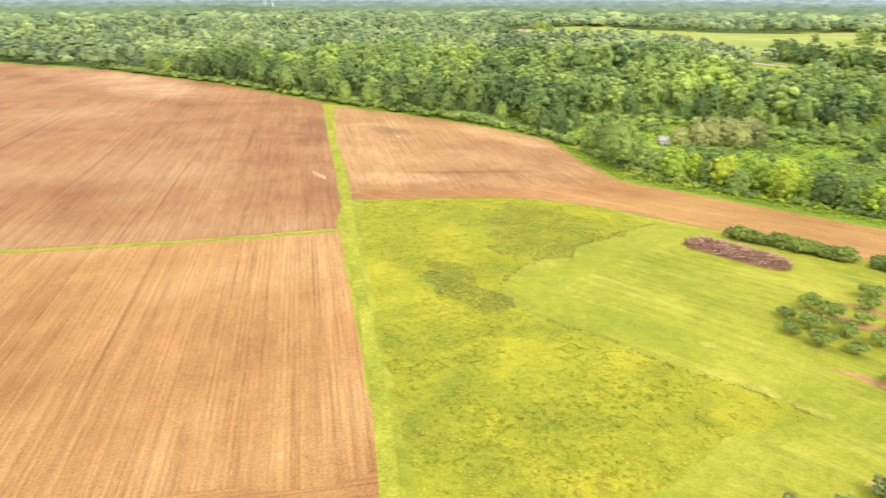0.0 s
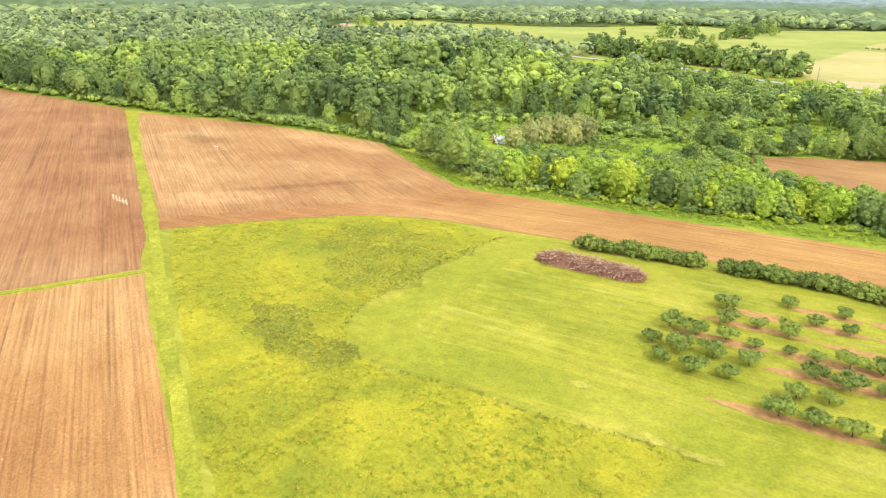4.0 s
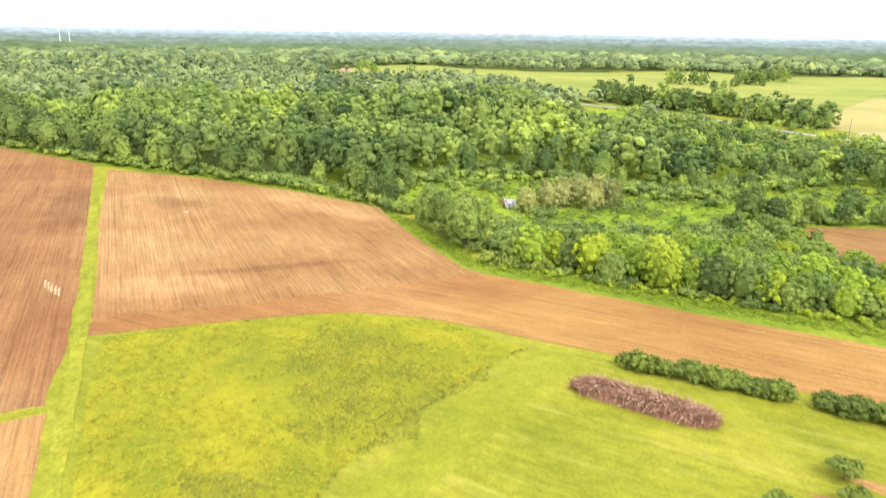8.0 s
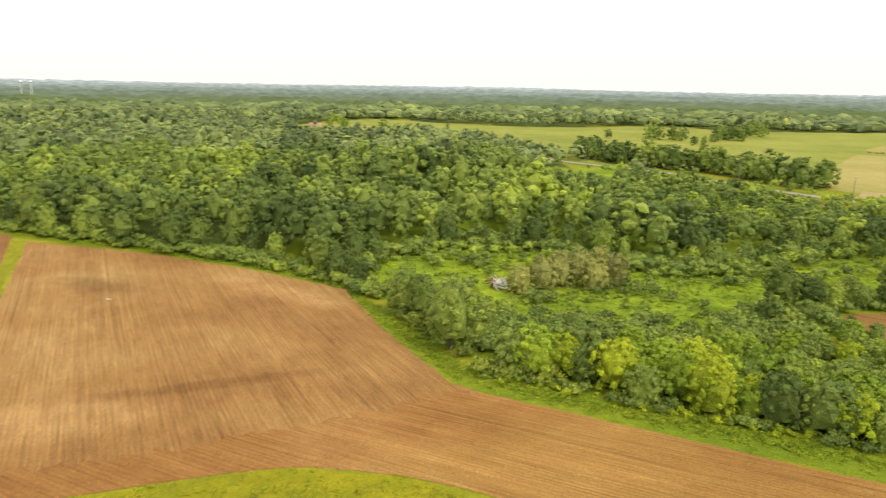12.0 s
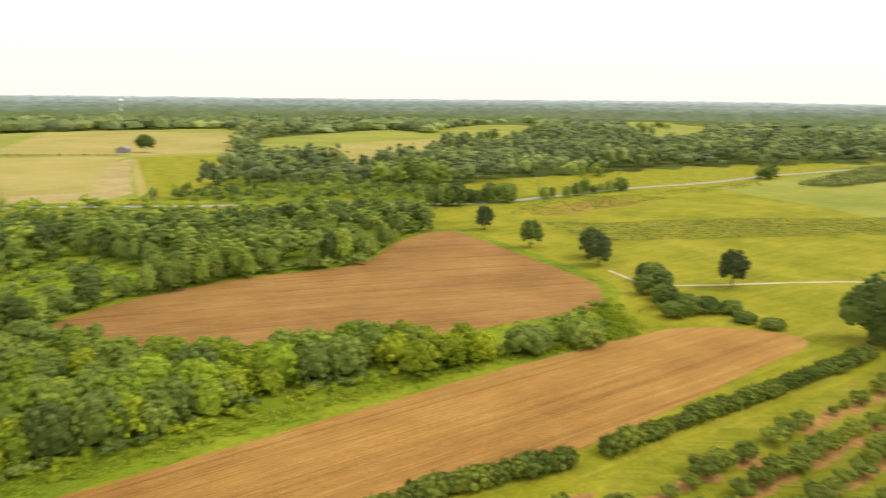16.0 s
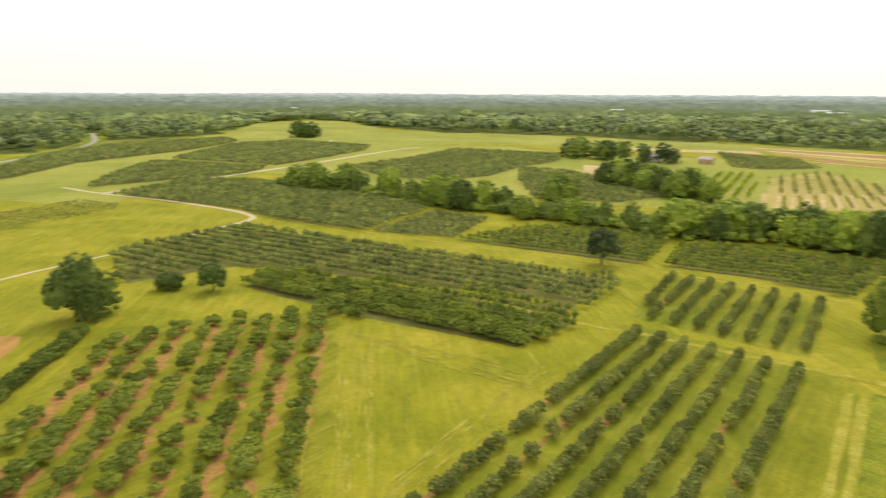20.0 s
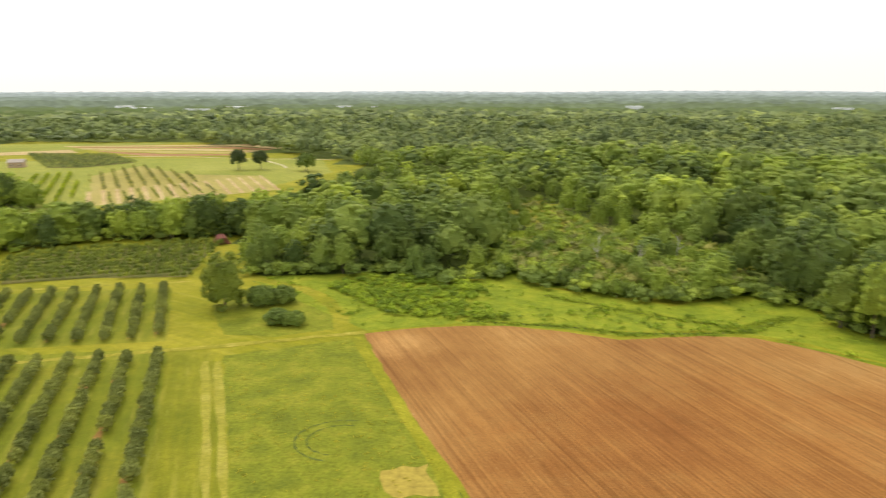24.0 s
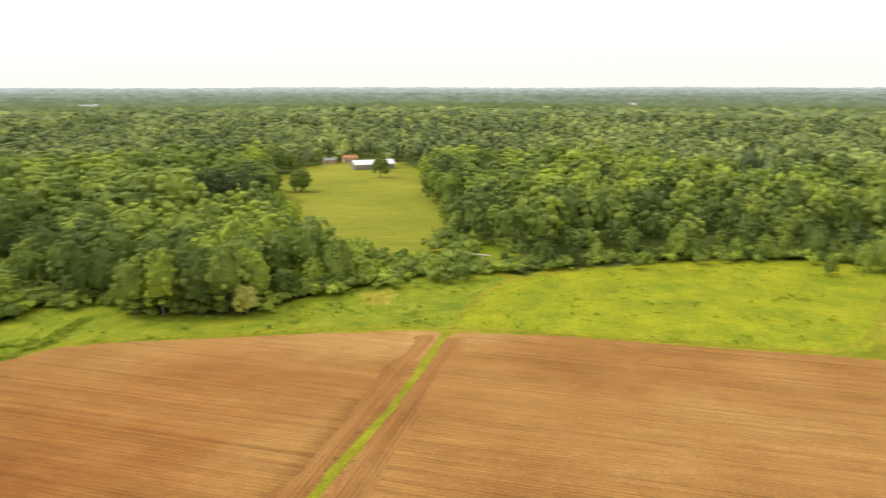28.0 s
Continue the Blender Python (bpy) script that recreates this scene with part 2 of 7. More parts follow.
MEADOW = grass("meadow_turf", ((0.19, 0.2, 0.014), (0.262, 0.25, 0.013), (0.345, 0.3, 0.015)), fine=3.2, patch=0.09, tuft=0.26)
TRACK_TURF = grass("track_turf", ((0.205, 0.213, 0.017), (0.265, 0.262, 0.019), (0.34, 0.315, 0.027)), fine=2.4, patch=0.12, tuft=0.26)
TURF_DRY = grass("dry_turf", ((0.25, 0.24, 0.025), (0.32, 0.29, 0.035), (0.41, 0.35, 0.07)), fine=2.0, patch=0.3)
VERGE = grass("verge_turf", ((0.132, 0.187, 0.014), (0.185, 0.24, 0.016), (0.25, 0.285, 0.02)), tuft=0.32)
FALLOW = grass("fallow_turf", ((0.155, 0.207, 0.018), (0.222, 0.268, 0.021), (0.3, 0.318, 0.028)), fine=2.0, patch=0.14)
WETLAND = grass("wetland_turf", ((0.14, 0.21, 0.02), (0.22, 0.3, 0.02), (0.3, 0.36, 0.024)), fine=1.2, patch=0.09)
PADDOCK = grass("paddock_turf", ((0.19, 0.215, 0.022), (0.24, 0.26, 0.028), (0.3, 0.3, 0.04)), streak=-40.0, fine=1.0, patch=0.02)
PASTURE = grass("pasture_turf", ((0.2, 0.24, 0.04), (0.26, 0.285, 0.05), (0.31, 0.32, 0.07)), streak=-35.0, fine=1.0, patch=0.012)
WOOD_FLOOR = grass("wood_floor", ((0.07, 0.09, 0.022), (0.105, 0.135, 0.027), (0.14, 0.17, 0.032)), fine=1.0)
DRY_WEST = (-240, 246, -27, 120, 30, (1.4, 1.6, 1.9))
SOIL_STRIP = soil("tilled_soil", -24.0, ((0.258, 0.116, 0.035), (0.35, 0.178, 0.055), (0.44, 0.26, 0.094)), spots=((-90, -103, 135, 46, 20, (1.26, 1.4, 1.62)), (-34, -92, 20, 60, 34, (0.9, 0.78, 0.7)), (-60, -66, 24, 40, 5, (0.72, 0.68, 0.66)), (20, -128, 20, 16, 10, (1.32, 1.42, 1.6))))
SOIL_DULL = soil("tilled_soil_dull", -24.0, ((0.215, 0.09, 0.032), (0.29, 0.143, 0.052), (0.37, 0.215, 0.088)), (DRY_WEST, (-92, 150, 113, 40, 10, (0.72, 0.68, 0.66))))
SOIL_ARM = soil("tilled_soil_headland", -60.0, ((0.275, 0.135, 0.037), (0.38, 0.207, 0.06), (0.47, 0.286, 0.098)), ((-14, 82, 26, 75, 26, (0.87, 0.77, 0.82)), (-14, 80, 26, 60, 18, (0.96, 0.94, 0.95))))
SOIL_EAST = soil("tilled_soil_east", -39.0, ((0.235, 0.118, 0.038), (0.315, 0.17, 0.057), (0.385, 0.228, 0.082)))
SOIL_NORTH = soil("tilled_soil_north", -24.0, ((0.238, 0.11, 0.037), (0.335, 0.178, 0.061), (0.43, 0.268, 0.104)), ((-67, 160, -20, 17, 8, (0.72, 0.68, 0.66)), (-24, 100, 22, 24, 3.2, (0.72, 0.68, 0.66)), (-42, 86, 20, 20, 9, (1.32, 1.42, 1.6)), (-25, 160, -35, 26, 7, (1.32, 1.42, 1.6))))
WEEDY = grass("weedy_turf", ((0.145, 0.17, 0.018), (0.2, 0.222, 0.02), (0.265, 0.265, 0.028)), fine=1.8, patch=0.16, tuft=0.3)
# dull grass and earth; the shade between close rows is in the colour too
ORCHARD_SHADE_FLOOR = grass("orchard_shade_floor", ((0.105, 0.115, 0.03), (0.15, 0.152, 0.038), (0.205, 0.178, 0.052)), fine=1.6, patch=0.12)
CROP_TAN = grass("ripening_crop", ((0.3, 0.27, 0.075), (0.36, 0.315, 0.095), (0.4, 0.34, 0.12)), streak=-35.0, fine=1.0, patch=0.012)
MARGIN_TAN = grass("bare_margin_turf", ((0.33, 0.27, 0.1), (0.4, 0.32, 0.13), (0.45, 0.36, 0.17)), fine=1.0, patch=0.05)
BED_TAN = soil("tan_beds", 75.0, ((0.4, 0.27, 0.13), (0.5, 0.37, 0.19), (0.58, 0.46, 0.25)))
BED_RED = soil("red_beds", 75.0, ((0.3, 0.15, 0.07), (0.37, 0.2, 0.1), (0.44, 0.28, 0.14)))
CUT_GRASS = grass("dried_cuttings", ((0.275, 0.26, 0.03), (0.325, 0.3, 0.042), (0.39, 0.345, 0.068)), fine=2.0, patch=0.25)
SOIL_TURNED = soil("turned_soil", 65.0, ((0.23, 0.098, 0.031), (0.32, 0.155, 0.05), (0.42, 0.24, 0.092)))
MEADOW_BRIGHT = grass("bright_meadow_turf", ((0.185, 0.235, 0.016), (0.262, 0.295, 0.017), (0.345, 0.35, 0.02)), fine=1.6, patch=0.1, tuft=0.3)
RED_EARTH = plain("red_earth", (0.35, 0.2, 0.06), 0.95, 0.0, 0.3, 1.2)
GRAVEL = plain("pale_gravel", (0.52, 0.44, 0.28), 0.95, 0.0, 0.2, 0.8)
STRAW = plain("dry_straw", (0.37, 0.29, 0.055), 0.95, 0.0, 0.3, 1.0)
ASPHALT = plain("worn_asphalt", (0.36, 0.32, 0.26), 0.9, 0.0, 0.15, 0.5)

# ---- shapes shared by everything that grows ----


def mesh_of(name, verts, faces, mats, face_mats=None, smooth=False):
    """A mesh from arrays: verts (n, 3), faces a list of (m, k) index arrays."""
    me = bpy.data.meshes.new(name)
    faces = [np.asarray(f, dtype=np.int32) for f in faces if len(f)]
    loops = np.concatenate([f.ravel() for f in faces])
    totals = np.concatenate([np.full(len(f), f.shape[1], dtype=np.int32) for f in faces])
    starts = np.concatenate(([0], np.cumsum(totals)[:-1])).astype(np.int32)
    me.vertices.add(len(verts))
    me.vertices.foreach_set("co", np.asarray(verts, dtype=np.float32).ravel())
    me.loops.add(len(loops))
    me.loops.foreach_set("vertex_index", loops)
    me.polygons.add(len(totals))
    me.polygons.foreach_set("loop_start", starts)
    for m in mats:
        me.materials.append(m)
    if face_mats is not None:
        me.polygons.foreach_set("material_index", np.asarray(face_mats, dtype=np.int32))
    me.polygons.foreach_set("use_smooth", np.full(len(totals), smooth))
    me.update(calc_edges=True)
    return me


def part(name, me, parent, label=""):
    ob = new(name, me)
    ob.parent = parent
    return tagged(ob, label) if label else ob


def thing(name, x, y, label, category, group="", turn=0.0, size=1.0):
    ob = new(name)
    ob.matrix_basis = Matrix.Translation((x, y, float(relief(x, y)))) @ Matrix.Rotation(turn, 4, "Z") @ Matrix.Scale(size, 4)
    return tagged(ob, label, category, group)


def relief(x, y):
    """The lie of the land: a shallow wet hollow to the north and a low swell by the meadow."""
    return -4.5 * np.exp(-((x - 35) / 130) ** 2 - ((y - 175) / 75) ** 2) + 1.3 * np.exp(-(x / 70) ** 2 - ((y - 25) / 50) ** 2)


def unit(v):
    return v / np.maximum(np.linalg.norm(v, axis=1, keepdims=True), 1e-6)


_b = bmesh.new()
bmesh.ops.create_icosphere(_b, subdivisions=1, radius=1)
ICO_V = np.array([v.co[:] for v in _b.verts])
ICO_F = np.array([[v.index for v in f.verts] for f in _b.faces])
_b.free()
ICO_TOP = ICO_F[ICO_V[ICO_F].mean(1)[:, 2] > -0.5]
_b = bmesh.new()
bmesh.ops.create_icosphere(_b, subdivisions=2, radius=1)
ICO2_V = np.array([v.co[:] for v in _b.verts])
ICO2_F = np.array([[v.index for v in f.verts] for f in _b.faces])
_b.free()


def crown_lobes(rng, height, radius, base, count, flat=1.0):
    """A broad-leaved crown: a body, and leafy lobes of many sizes all over an uneven dome."""
    mid, half = base + (height - base) * 0.5, (height - base) * 0.5
    n = int(count * 3.0)
    lobes = [(0, 0, mid, radius * (0.78 if n > 23 else 0.62), half * (0.85 if n > 23 else 0.78))]
    big = min(1.25, math.sqrt(30 / max(n, 6)))
    lean, side = rng.uniform(0, 6.28), rng.uniform(0.05, 0.22)
    for k in range(n):
        u = 0.98 - 1.72 * (k + 0.5) / n
        a = k * 2.4 + rng.uniform(-0.5, 0.5)
        wide = math.sqrt(1 - u * u) if u > 0 else 1 - 0.35 * u * u
        r = radius * rng.choice((0.16, 0.2, 0.24, 0.29)) * rng.uniform(0.85, 1.15) * big
        spread = (radius * 1.03 - r) * wide * (1 + side * math.cos(a - lean)) * rng.uniform(0.88, 1.08)
        rz = min(r * rng.uniform(0.75, 1.0) * flat, half * 0.4)
        lobes.append((spread * math.cos(a), spread * math.sin(a), mid + u * (half - rz * 0.8) * rng.uniform(0.92, 1.05), r, rz))
    return np.array(lobes)


def leaf_clumps(rng, lobes, n, size, shoots=0):
    """Small bent leaf sprays strewn over the outside of the lobes, and upright shoots on top."""
    w = lobes[:, 3] ** 2
    pick = rng.choice(len(lobes), n * 2, p=w / w.sum())
    d = unit(rng.normal(size=(n * 2, 3)))
    d[:, 2] = np.where(d[:, 2] < -0.35, -d[:, 2], d[:, 2])
    L = lobes[pick]
    p = L[:, :3] + d * np.stack([L[:, 3], L[:, 3], L[:, 4]], 1) * rng.uniform(0.9, 1.18, (n * 2, 1))
    q = (p[:, None, :] - lobes[None, :, :3]) / np.stack([lobes[:, 3], lobes[:, 3], lobes[:, 4]], 1)[None]
    keep = ((q ** 2).sum(2) < 0.62).sum(1) == 0
    idx = np.where(keep)[0][:n]
    p, d = p[idx], d[idx]
    m = len(p)
    nrm = unit(d * 0.9 + rng.normal(size=(m, 3)) * 0.5 + np.array([0, 0, 0.2]))
    t = unit(np.cross(nrm, rng.normal(size=(m, 3))))
    a = size * rng.uniform(0.5, 1.25, (m, 1))
    b = a * rng.uniform(0.45, 0.9, (m, 1))
    if shoots:
        top = np.argsort(-p[:, 2])[:shoots]
        t[top] = unit(np.array([0, 0, 1.0]) + rng.normal(size=(len(top), 3)) * 0.3)
        nrm[top] = unit(np.cross(t[top], rng.normal(size=(len(top), 3))))
        a[top], b[top] = size * rng.uniform(1.0, 2.0, (len(top), 1)), size * rng.uniform(0.25, 0.45, (len(top), 1))
    s = np.cross(nrm, t)
    v = np.stack([p - t * a, p + t * a * 0.4 - s * b, p + t * a * 0.7 + s * b], 1).reshape(-1, 3)
    return v, np.arange(3 * m).reshape(-1, 3)


def lobe_cores(lobes, k=0.9):
    """The shaded, ragged bodies of the lobes, with no faces turned into the crown."""
    rng = np.random.default_rng(int(abs(lobes[:, 2].sum()) * 1000) % 100000)
    vs, fs, off = [], [], 0
    for i, l in enumerate(lobes):
        out = unit((l[:3] - lobes[0, :3])[None])[0] if i else np.array([0, 0, 1.0])
        V, F = (ICO2_V, ICO2_F) if i == 0 and len(lobes) > 20 else (ICO_V, ICO_F)
        used, f = np.unique(F[unit(V[F].mean(1)) @ out > (-0.1 if i else -0.5)], return_inverse=True)
        v = V[used] * np.array([l[3], l[3], l[4]]) * k * rng.uniform(0.76, 1.2, (len(used), 1)) + l[:3]
        vs.append(v)
        fs.append(f.reshape(-1, 3) + off)
        off += len(v)
    return np.concatenate(vs), np.concatenate(fs)


def crown_mesh(name, rng, mat, lobes, n, size, shoots=0):
    v1, f1 = leaf_clumps(rng, lobes, n * 2, size, shoots)
    v2, f2 = lobe_cores(lobes)
    return mesh_of(name, np.concatenate([v1, v2]), [f1, f2 + len(v1)], [mat])


def tube(path, radii, sides=6):
    """A tapered round limb along a path."""
    path = np.asarray(path, float)
    vs, fs = [], []
    for k, p in enumerate(path):
        d = path[min(k + 1, len(path) - 1)] - path[max(k - 1, 0)]
        d = d / max(np.linalg.norm(d), 1e-6)
        u = np.cross(d, [0.3, 0.9, 0.1])
        u /= np.linalg.norm(u)
        w = np.cross(d, u)
        for j in range(sides):
            a = 2 * math.pi * j / sides
            vs.append(p + radii[k] * (u * math.cos(a) + w * math.sin(a)))
    for k in range(len(path) - 1):
        for j in range(sides):
            a, b = k * sides + j, k * sides + (j + 1) % sides
            fs.append((a, b, b + sides, a + sides))
    return np.array(vs), np.array(fs)


def trunk_mesh(name, rng, height, girth, lobes, limbs=5, sides=6):
    vs, fs, n = [], [], 0

    def add(path, radii, sides):
        nonlocal n
        v, f = tube(path, radii, sides)
        vs.append(v)
        fs.append(f + n)
        n += len(v)

    lean = rng.normal(size=2) * height * 0.02
    top = np.array([lean[0], lean[1], height * 0.72])
    add([(0, 0, -0.3), (lean[0] * 0.3, lean[1] * 0.3, height * 0.25), (lean[0] * 0.7, lean[1] * 0.7, height * 0.5), top], [girth, girth * 0.75, girth * 0.5, girth * 0.15], sides)
    for l in lobes[1:limbs + 1]:
        z0 = max(height * 0.12, l[2] * 0.55)
        mid = np.array([l[0] * 0.5, l[1] * 0.5, (z0 + l[2]) * 0.5 + 0.1])
        add([(lean[0] * 0.4, lean[1] * 0.4, z0), mid, l[:3]], [girth * 0.45, girth * 0.3, girth * 0.1], 5)
    return mesh_of(name, np.concatenate(vs), [np.concatenate(fs)], [BARK], smooth=True)


def strew(name, bases, spots, mat, label, category, tilt=0.0, rng=None):
    """One object of kind stuff: base shapes (verts, quads, tris) repeated at spots (x, y, z, turn, width, height)."""
    rng = rng or np.random.default_rng(5)
    pick = rng.integers(0, len(bases), len(spots))
    V, Q, T, tone, off = [], [], [], [], 0
    for b, (bv, bq, bt) in enumerate(bases):
        s = spots[pick == b]
        if not len(s):
            continue
        c, n = np.cos(s[:, 3])[:, None], np.sin(s[:, 3])[:, None]
        x = (bv[:, 0] * c - bv[:, 1] * n) * s[:, 4:5] + s[:, 0:1]
        y = (bv[:, 0] * n + bv[:, 1] * c) * s[:, 4:5] + s[:, 1:2]
        z = bv[None, :, 2] * s[:, 5:6] + s[:, 2:3]
        V.append(np.stack([x, y, z], 2).reshape(-1, 3))
        tone.append(np.repeat(rng.uniform(0.1, 1.0, len(s)), len(bv)))
        step = (np.arange(len(s)) * len(bv))[:, None, None] + off
        if len(bq):
            Q.append((bq[None] + step).reshape(-1, 4))
        if len(bt):
            T.append((bt[None] + step).reshape(-1, 3))
        off += len(s) * len(bv)
    if not V:
        return None
    me = mesh_of(name, np.concatenate(V), Q + T, [mat])
    me.attributes.new("tone", "FLOAT", "POINT").data.foreach_set("value", np.concatenate(tone).astype(np.float32))
    return tagged(new(name, me), label, category, kind="stuff")


def inside(poly, x, y):
    x, y = np.asarray(x, float), np.asarray(y, float)
    r = np.zeros(x.shape, bool)
    for (x0, y0), (x1, y1) in zip(poly, poly[1:] + poly[:1]):
        if y0 != y1:
            r ^= ((y0 > y) != (y1 > y)) & (x < (x1 - x0) * (y - y0) / (y1 - y0) + x0)
    return r


def rounded(poly, times=2, closed=True):
    """The same outline with its corners cut smooth."""
    for _ in range(times):
        out = []
        pairs = list(zip(poly, poly[1:] + poly[:1])) if closed else list(zip(poly, poly[1:]))
        for (x0, y0), (x1, y1) in pairs:
            out += [(0.75 * x0 + 0.25 * x1, 0.75 * y0 + 0.25 * y1), (0.25 * x0 + 0.75 * x1, 0.25 * y0 + 0.75 * y1)]
        poly = out if closed else [poly[0]] + out + [poly[-1]]
    return poly


def wavy(poly, amount, step=3.0, seed=3):
    """A ragged edge, as grown or mown by hand."""
    rng = random.Random(seed)
    out = []
    for (x0, y0), (x1, y1) in zip(poly, poly[1:] + poly[:1]):
        n = max(1, int(math.hypot(x1 - x0, y1 - y0) / step))
        for k in range(n):
            out.append((x0 + (x1 - x0) * k / n + rng.uniform(-amount, amount), y0 + (y1 - y0) * k / n + rng.uniform(-amount, amount)))
    return out


def sheet(name, poly, mat, lift, label, category, step=7.5):
    """A piece of ground laid on the lie of the land."""
    bm = bmesh.new()
    f = bm.faces.new([bm.verts.new((x, y, 0)) for x, y in poly])
    if f.normal.z < 0:
        f.normal_flip()
    bmesh.ops.triangulate(bm, faces=bm.faces[:])
    xs, ys = [p[0] for p in poly], [p[1] for p in poly]
    for lo, hi, ax in ((min(xs), max(xs), 0), (min(ys), max(ys), 1)):
        if hi < -450 or lo > 450:
            continue
        k = math.ceil(max(lo, -300) / step)
        while k * step < min(hi, 330):
            co = (k * step, 0, 0) if ax == 0 else (0, k * step, 0)
            no = (1, 0, 0) if ax == 0 else (0, 1, 0)
            bmesh.ops.bisect_plane(bm, geom=bm.verts[:] + bm.edges[:] + bm.faces[:], plane_co=co, plane_no=no)
            k += 1
    bmesh.ops.recalc_face_normals(bm, faces=bm.faces[:])
    for v in bm.verts:
        v.co.z = float(relief(v.co.x, v.co.y)) + lift * 0.5
    me = bpy.data.meshes.new(name)
    bm.to_mesh(me)
    bm.free()
    if len(me.polygons) and me.polygons[0].normal.z < 0:
        me.flip_normals()
    me.materials.append(mat)
    return tagged(new(name, me), label, category, kind="structure")


def ribbon(name, line, width, mat, lift, label, category, ragged=0.15, seed=1):
    """A track or road along a line."""
    line = rounded(line, 2, closed=False)
    rng = random.Random(seed)
    pts = []
    for (x0, y0), (x1, y1) in zip(line, line[1:]):
        n = max(1, int(math.hypot(x1 - x0, y1 - y0) / 4))
        pts += [(x0 + (x1 - x0) * k / n, y0 + (y1 - y0) * k / n) for k in range(n)]
    pts.append(line[-1])
    vs, fs = [], []
    for k, (x, y) in enumerate(pts):
        a, b = pts[max(k - 1, 0)], pts[min(k + 1, len(pts) - 1)]
        d = Vector((b[0] - a[0], b[1] - a[1])).normalized()
        for s in (-1, -0.33, 0.33, 1):
            o = s * width / 2 + (rng.uniform(-ragged, ragged) if abs(s) == 1 else 0)
            px, py = x - d.y * o, y + d.x * o
            vs.append((px, py, float(relief(px, py)) + lift * 0.45))
    for k in range(len(pts) - 1):
        for j in range(3):
            fs.append((k * 4 + j, k * 4 + j + 4, k * 4 + j + 5, k * 4 + j + 1))
    me = mesh_of(name, np.array(vs), [np.array(fs)], [mat])
    if me.polygons[0].normal.z < 0:
        me.flip_normals()
    return tagged(new(name, me), label, category, kind="structure")

# ---- the plan: open land, wet hollow, woods ----
OPEN_NORTH = [(-440, 335), (-383, 319), (-282, 298), (-183, 253), (-113, 213), (-98, 207), (-72, 198), (-39, 186), (-14, 172), (5, 140), (12, 120), (18, 105), (33, 94), (60, 79), (88, 66), (107, 55), (121, 43), (137, 33), (149, 26),
              (150, -40), (24, -150), (-231, -25), (-330, 60), (-440, 200)]
OPEN_SOUTH = [(24, -100), (64, -178), (31, -184), (10, -174), (-7, -184), (-15, -172), (-43, -159), (-62, -169), (-73, -161), (-76, -143), (-88, -128), (-108, -126), (-120, -122), (-145, -113), (-155, -102), (-170, -94), (-194, -78), (-221, -48), (-231, -25)]
OPEN_EAST = [(140, 40), (165, 36), (186, 40), (240, 98), (250, 118), (285, 140), (354, 168), (481, 97), (562, 46), (644, -45), (760, -200), (789, -253), (1117, -431), (1120, -572), (767, -469), (591, -585), (285, -661), (271, -640),
             (139, -518), (87, -466), (67, -378), (75, -340), (85, -300), (95, -250), (75, -214), (64, -178), (24, -134), (60, -60)]
FIELD_EAST = [(102, 142), (110, 144), (131, 140), (153, 128), (177, 106), (211, 114), (232, 112), (239, 104), (214, 74), (193, 49), (184, 39), (164, 33), (152, 42), (122, 64), (101, 96), (95, 123)]
CLEARING = [(-250, -328), (-222, -296), (-176, -228), (-165, -200), (-140, -168), (-142, -154), (-166, -134), (-178, -142), (-200, -162), (-232, -192), (-270, -234), (-312, -272), (-345, -310), (-330, -360), (-300, -350), (-272, -330)]
PASTURE_NORTH = [(-112, 660), (-90, 606), (-52, 582), (-4, 603), (39, 581), (68, 489), (109, 472), (112, 430), (160, 405), (207, 325), (215, 287), (245, 261), (262, 262), (319, 276), (475, 403), (485, 420), (712, 602), (836, 715), (600, 822), (413, 800), (374, 793), (319, 889), (188, 830), (116, 834), (52, 865), (-34, 954), (-87, 892), (-125, 800)]
PASTURE_FAR = [(500, 420), (428, 339), (439, 301), (367, 223), (469, 249), (538, 251), (742, 290), (874, 409), (933, 523), (658, 522)]
PASTURE_THIRD = [(984, 469), (1215, 469), (1242, 404), (989, 279), (737, 249), (630, 232), (692, 305)]
MEADOW_FAR = [(1507, 324), (1593, 248), (1314, 97), (863, 84), (758, 102), (859, 141)]
WET = [(-8, 172), (4, 150), (14, 128), (40, 118), (70, 112), (92, 128), (98, 148), (112, 152), (135, 148), (150, 160), (146, 200), (117, 196), (94, 184), (77, 182), (64, 194), (50, 208), (22, 212), (-3, 196)]
YOUNG = [(25, 107), (45.5, 92), (73, 77), (99, 65.5), (120, 49.5), (143, 32), (148, 38), (122, 60), (99, 94), (93, 122), (70, 112), (40, 118)]
THICKET = [(20, 100), (149, 23), (172, 34), (152, 45), (122, 66), (102, 98), (94, 126), (70, 114), (40, 120), (16, 124)]
GLADE_ROAD = [(76, 410), (112, 405), (132, 390), (112, 338), (92, 320), (76, 340)]
GLADE_LONG = [(-8, -301), (-23, -319), (-38, -250), (-42, -214), (-31, -206), (-17, -228)]
GLADE_SMALL = [(-57, -215), (-74, -221), (-73, -198), (-56, -187)]
APEX_EAST = [(166, 28), (200, 46), (245, 94), (264, 130), (236, 113), (205, 78), (180, 45)]
ROADSIDE = [(85, 430), (125, 368), (150, 323), (175, 275), (208, 220), (238, 190), (268, 180), (250, 235), (204, 290), (147, 385), (110, 430)]
ROAD = [(60, 540), (85, 470), (112, 427), (147, 394), (163, 354), (177, 322), (191, 299), (206, 281), (240, 225), (272, 185), (296, 130), (328, 106), (396, 75), (440, 38), (511, 4), (556, -29), (700, -120), (900, -150)]
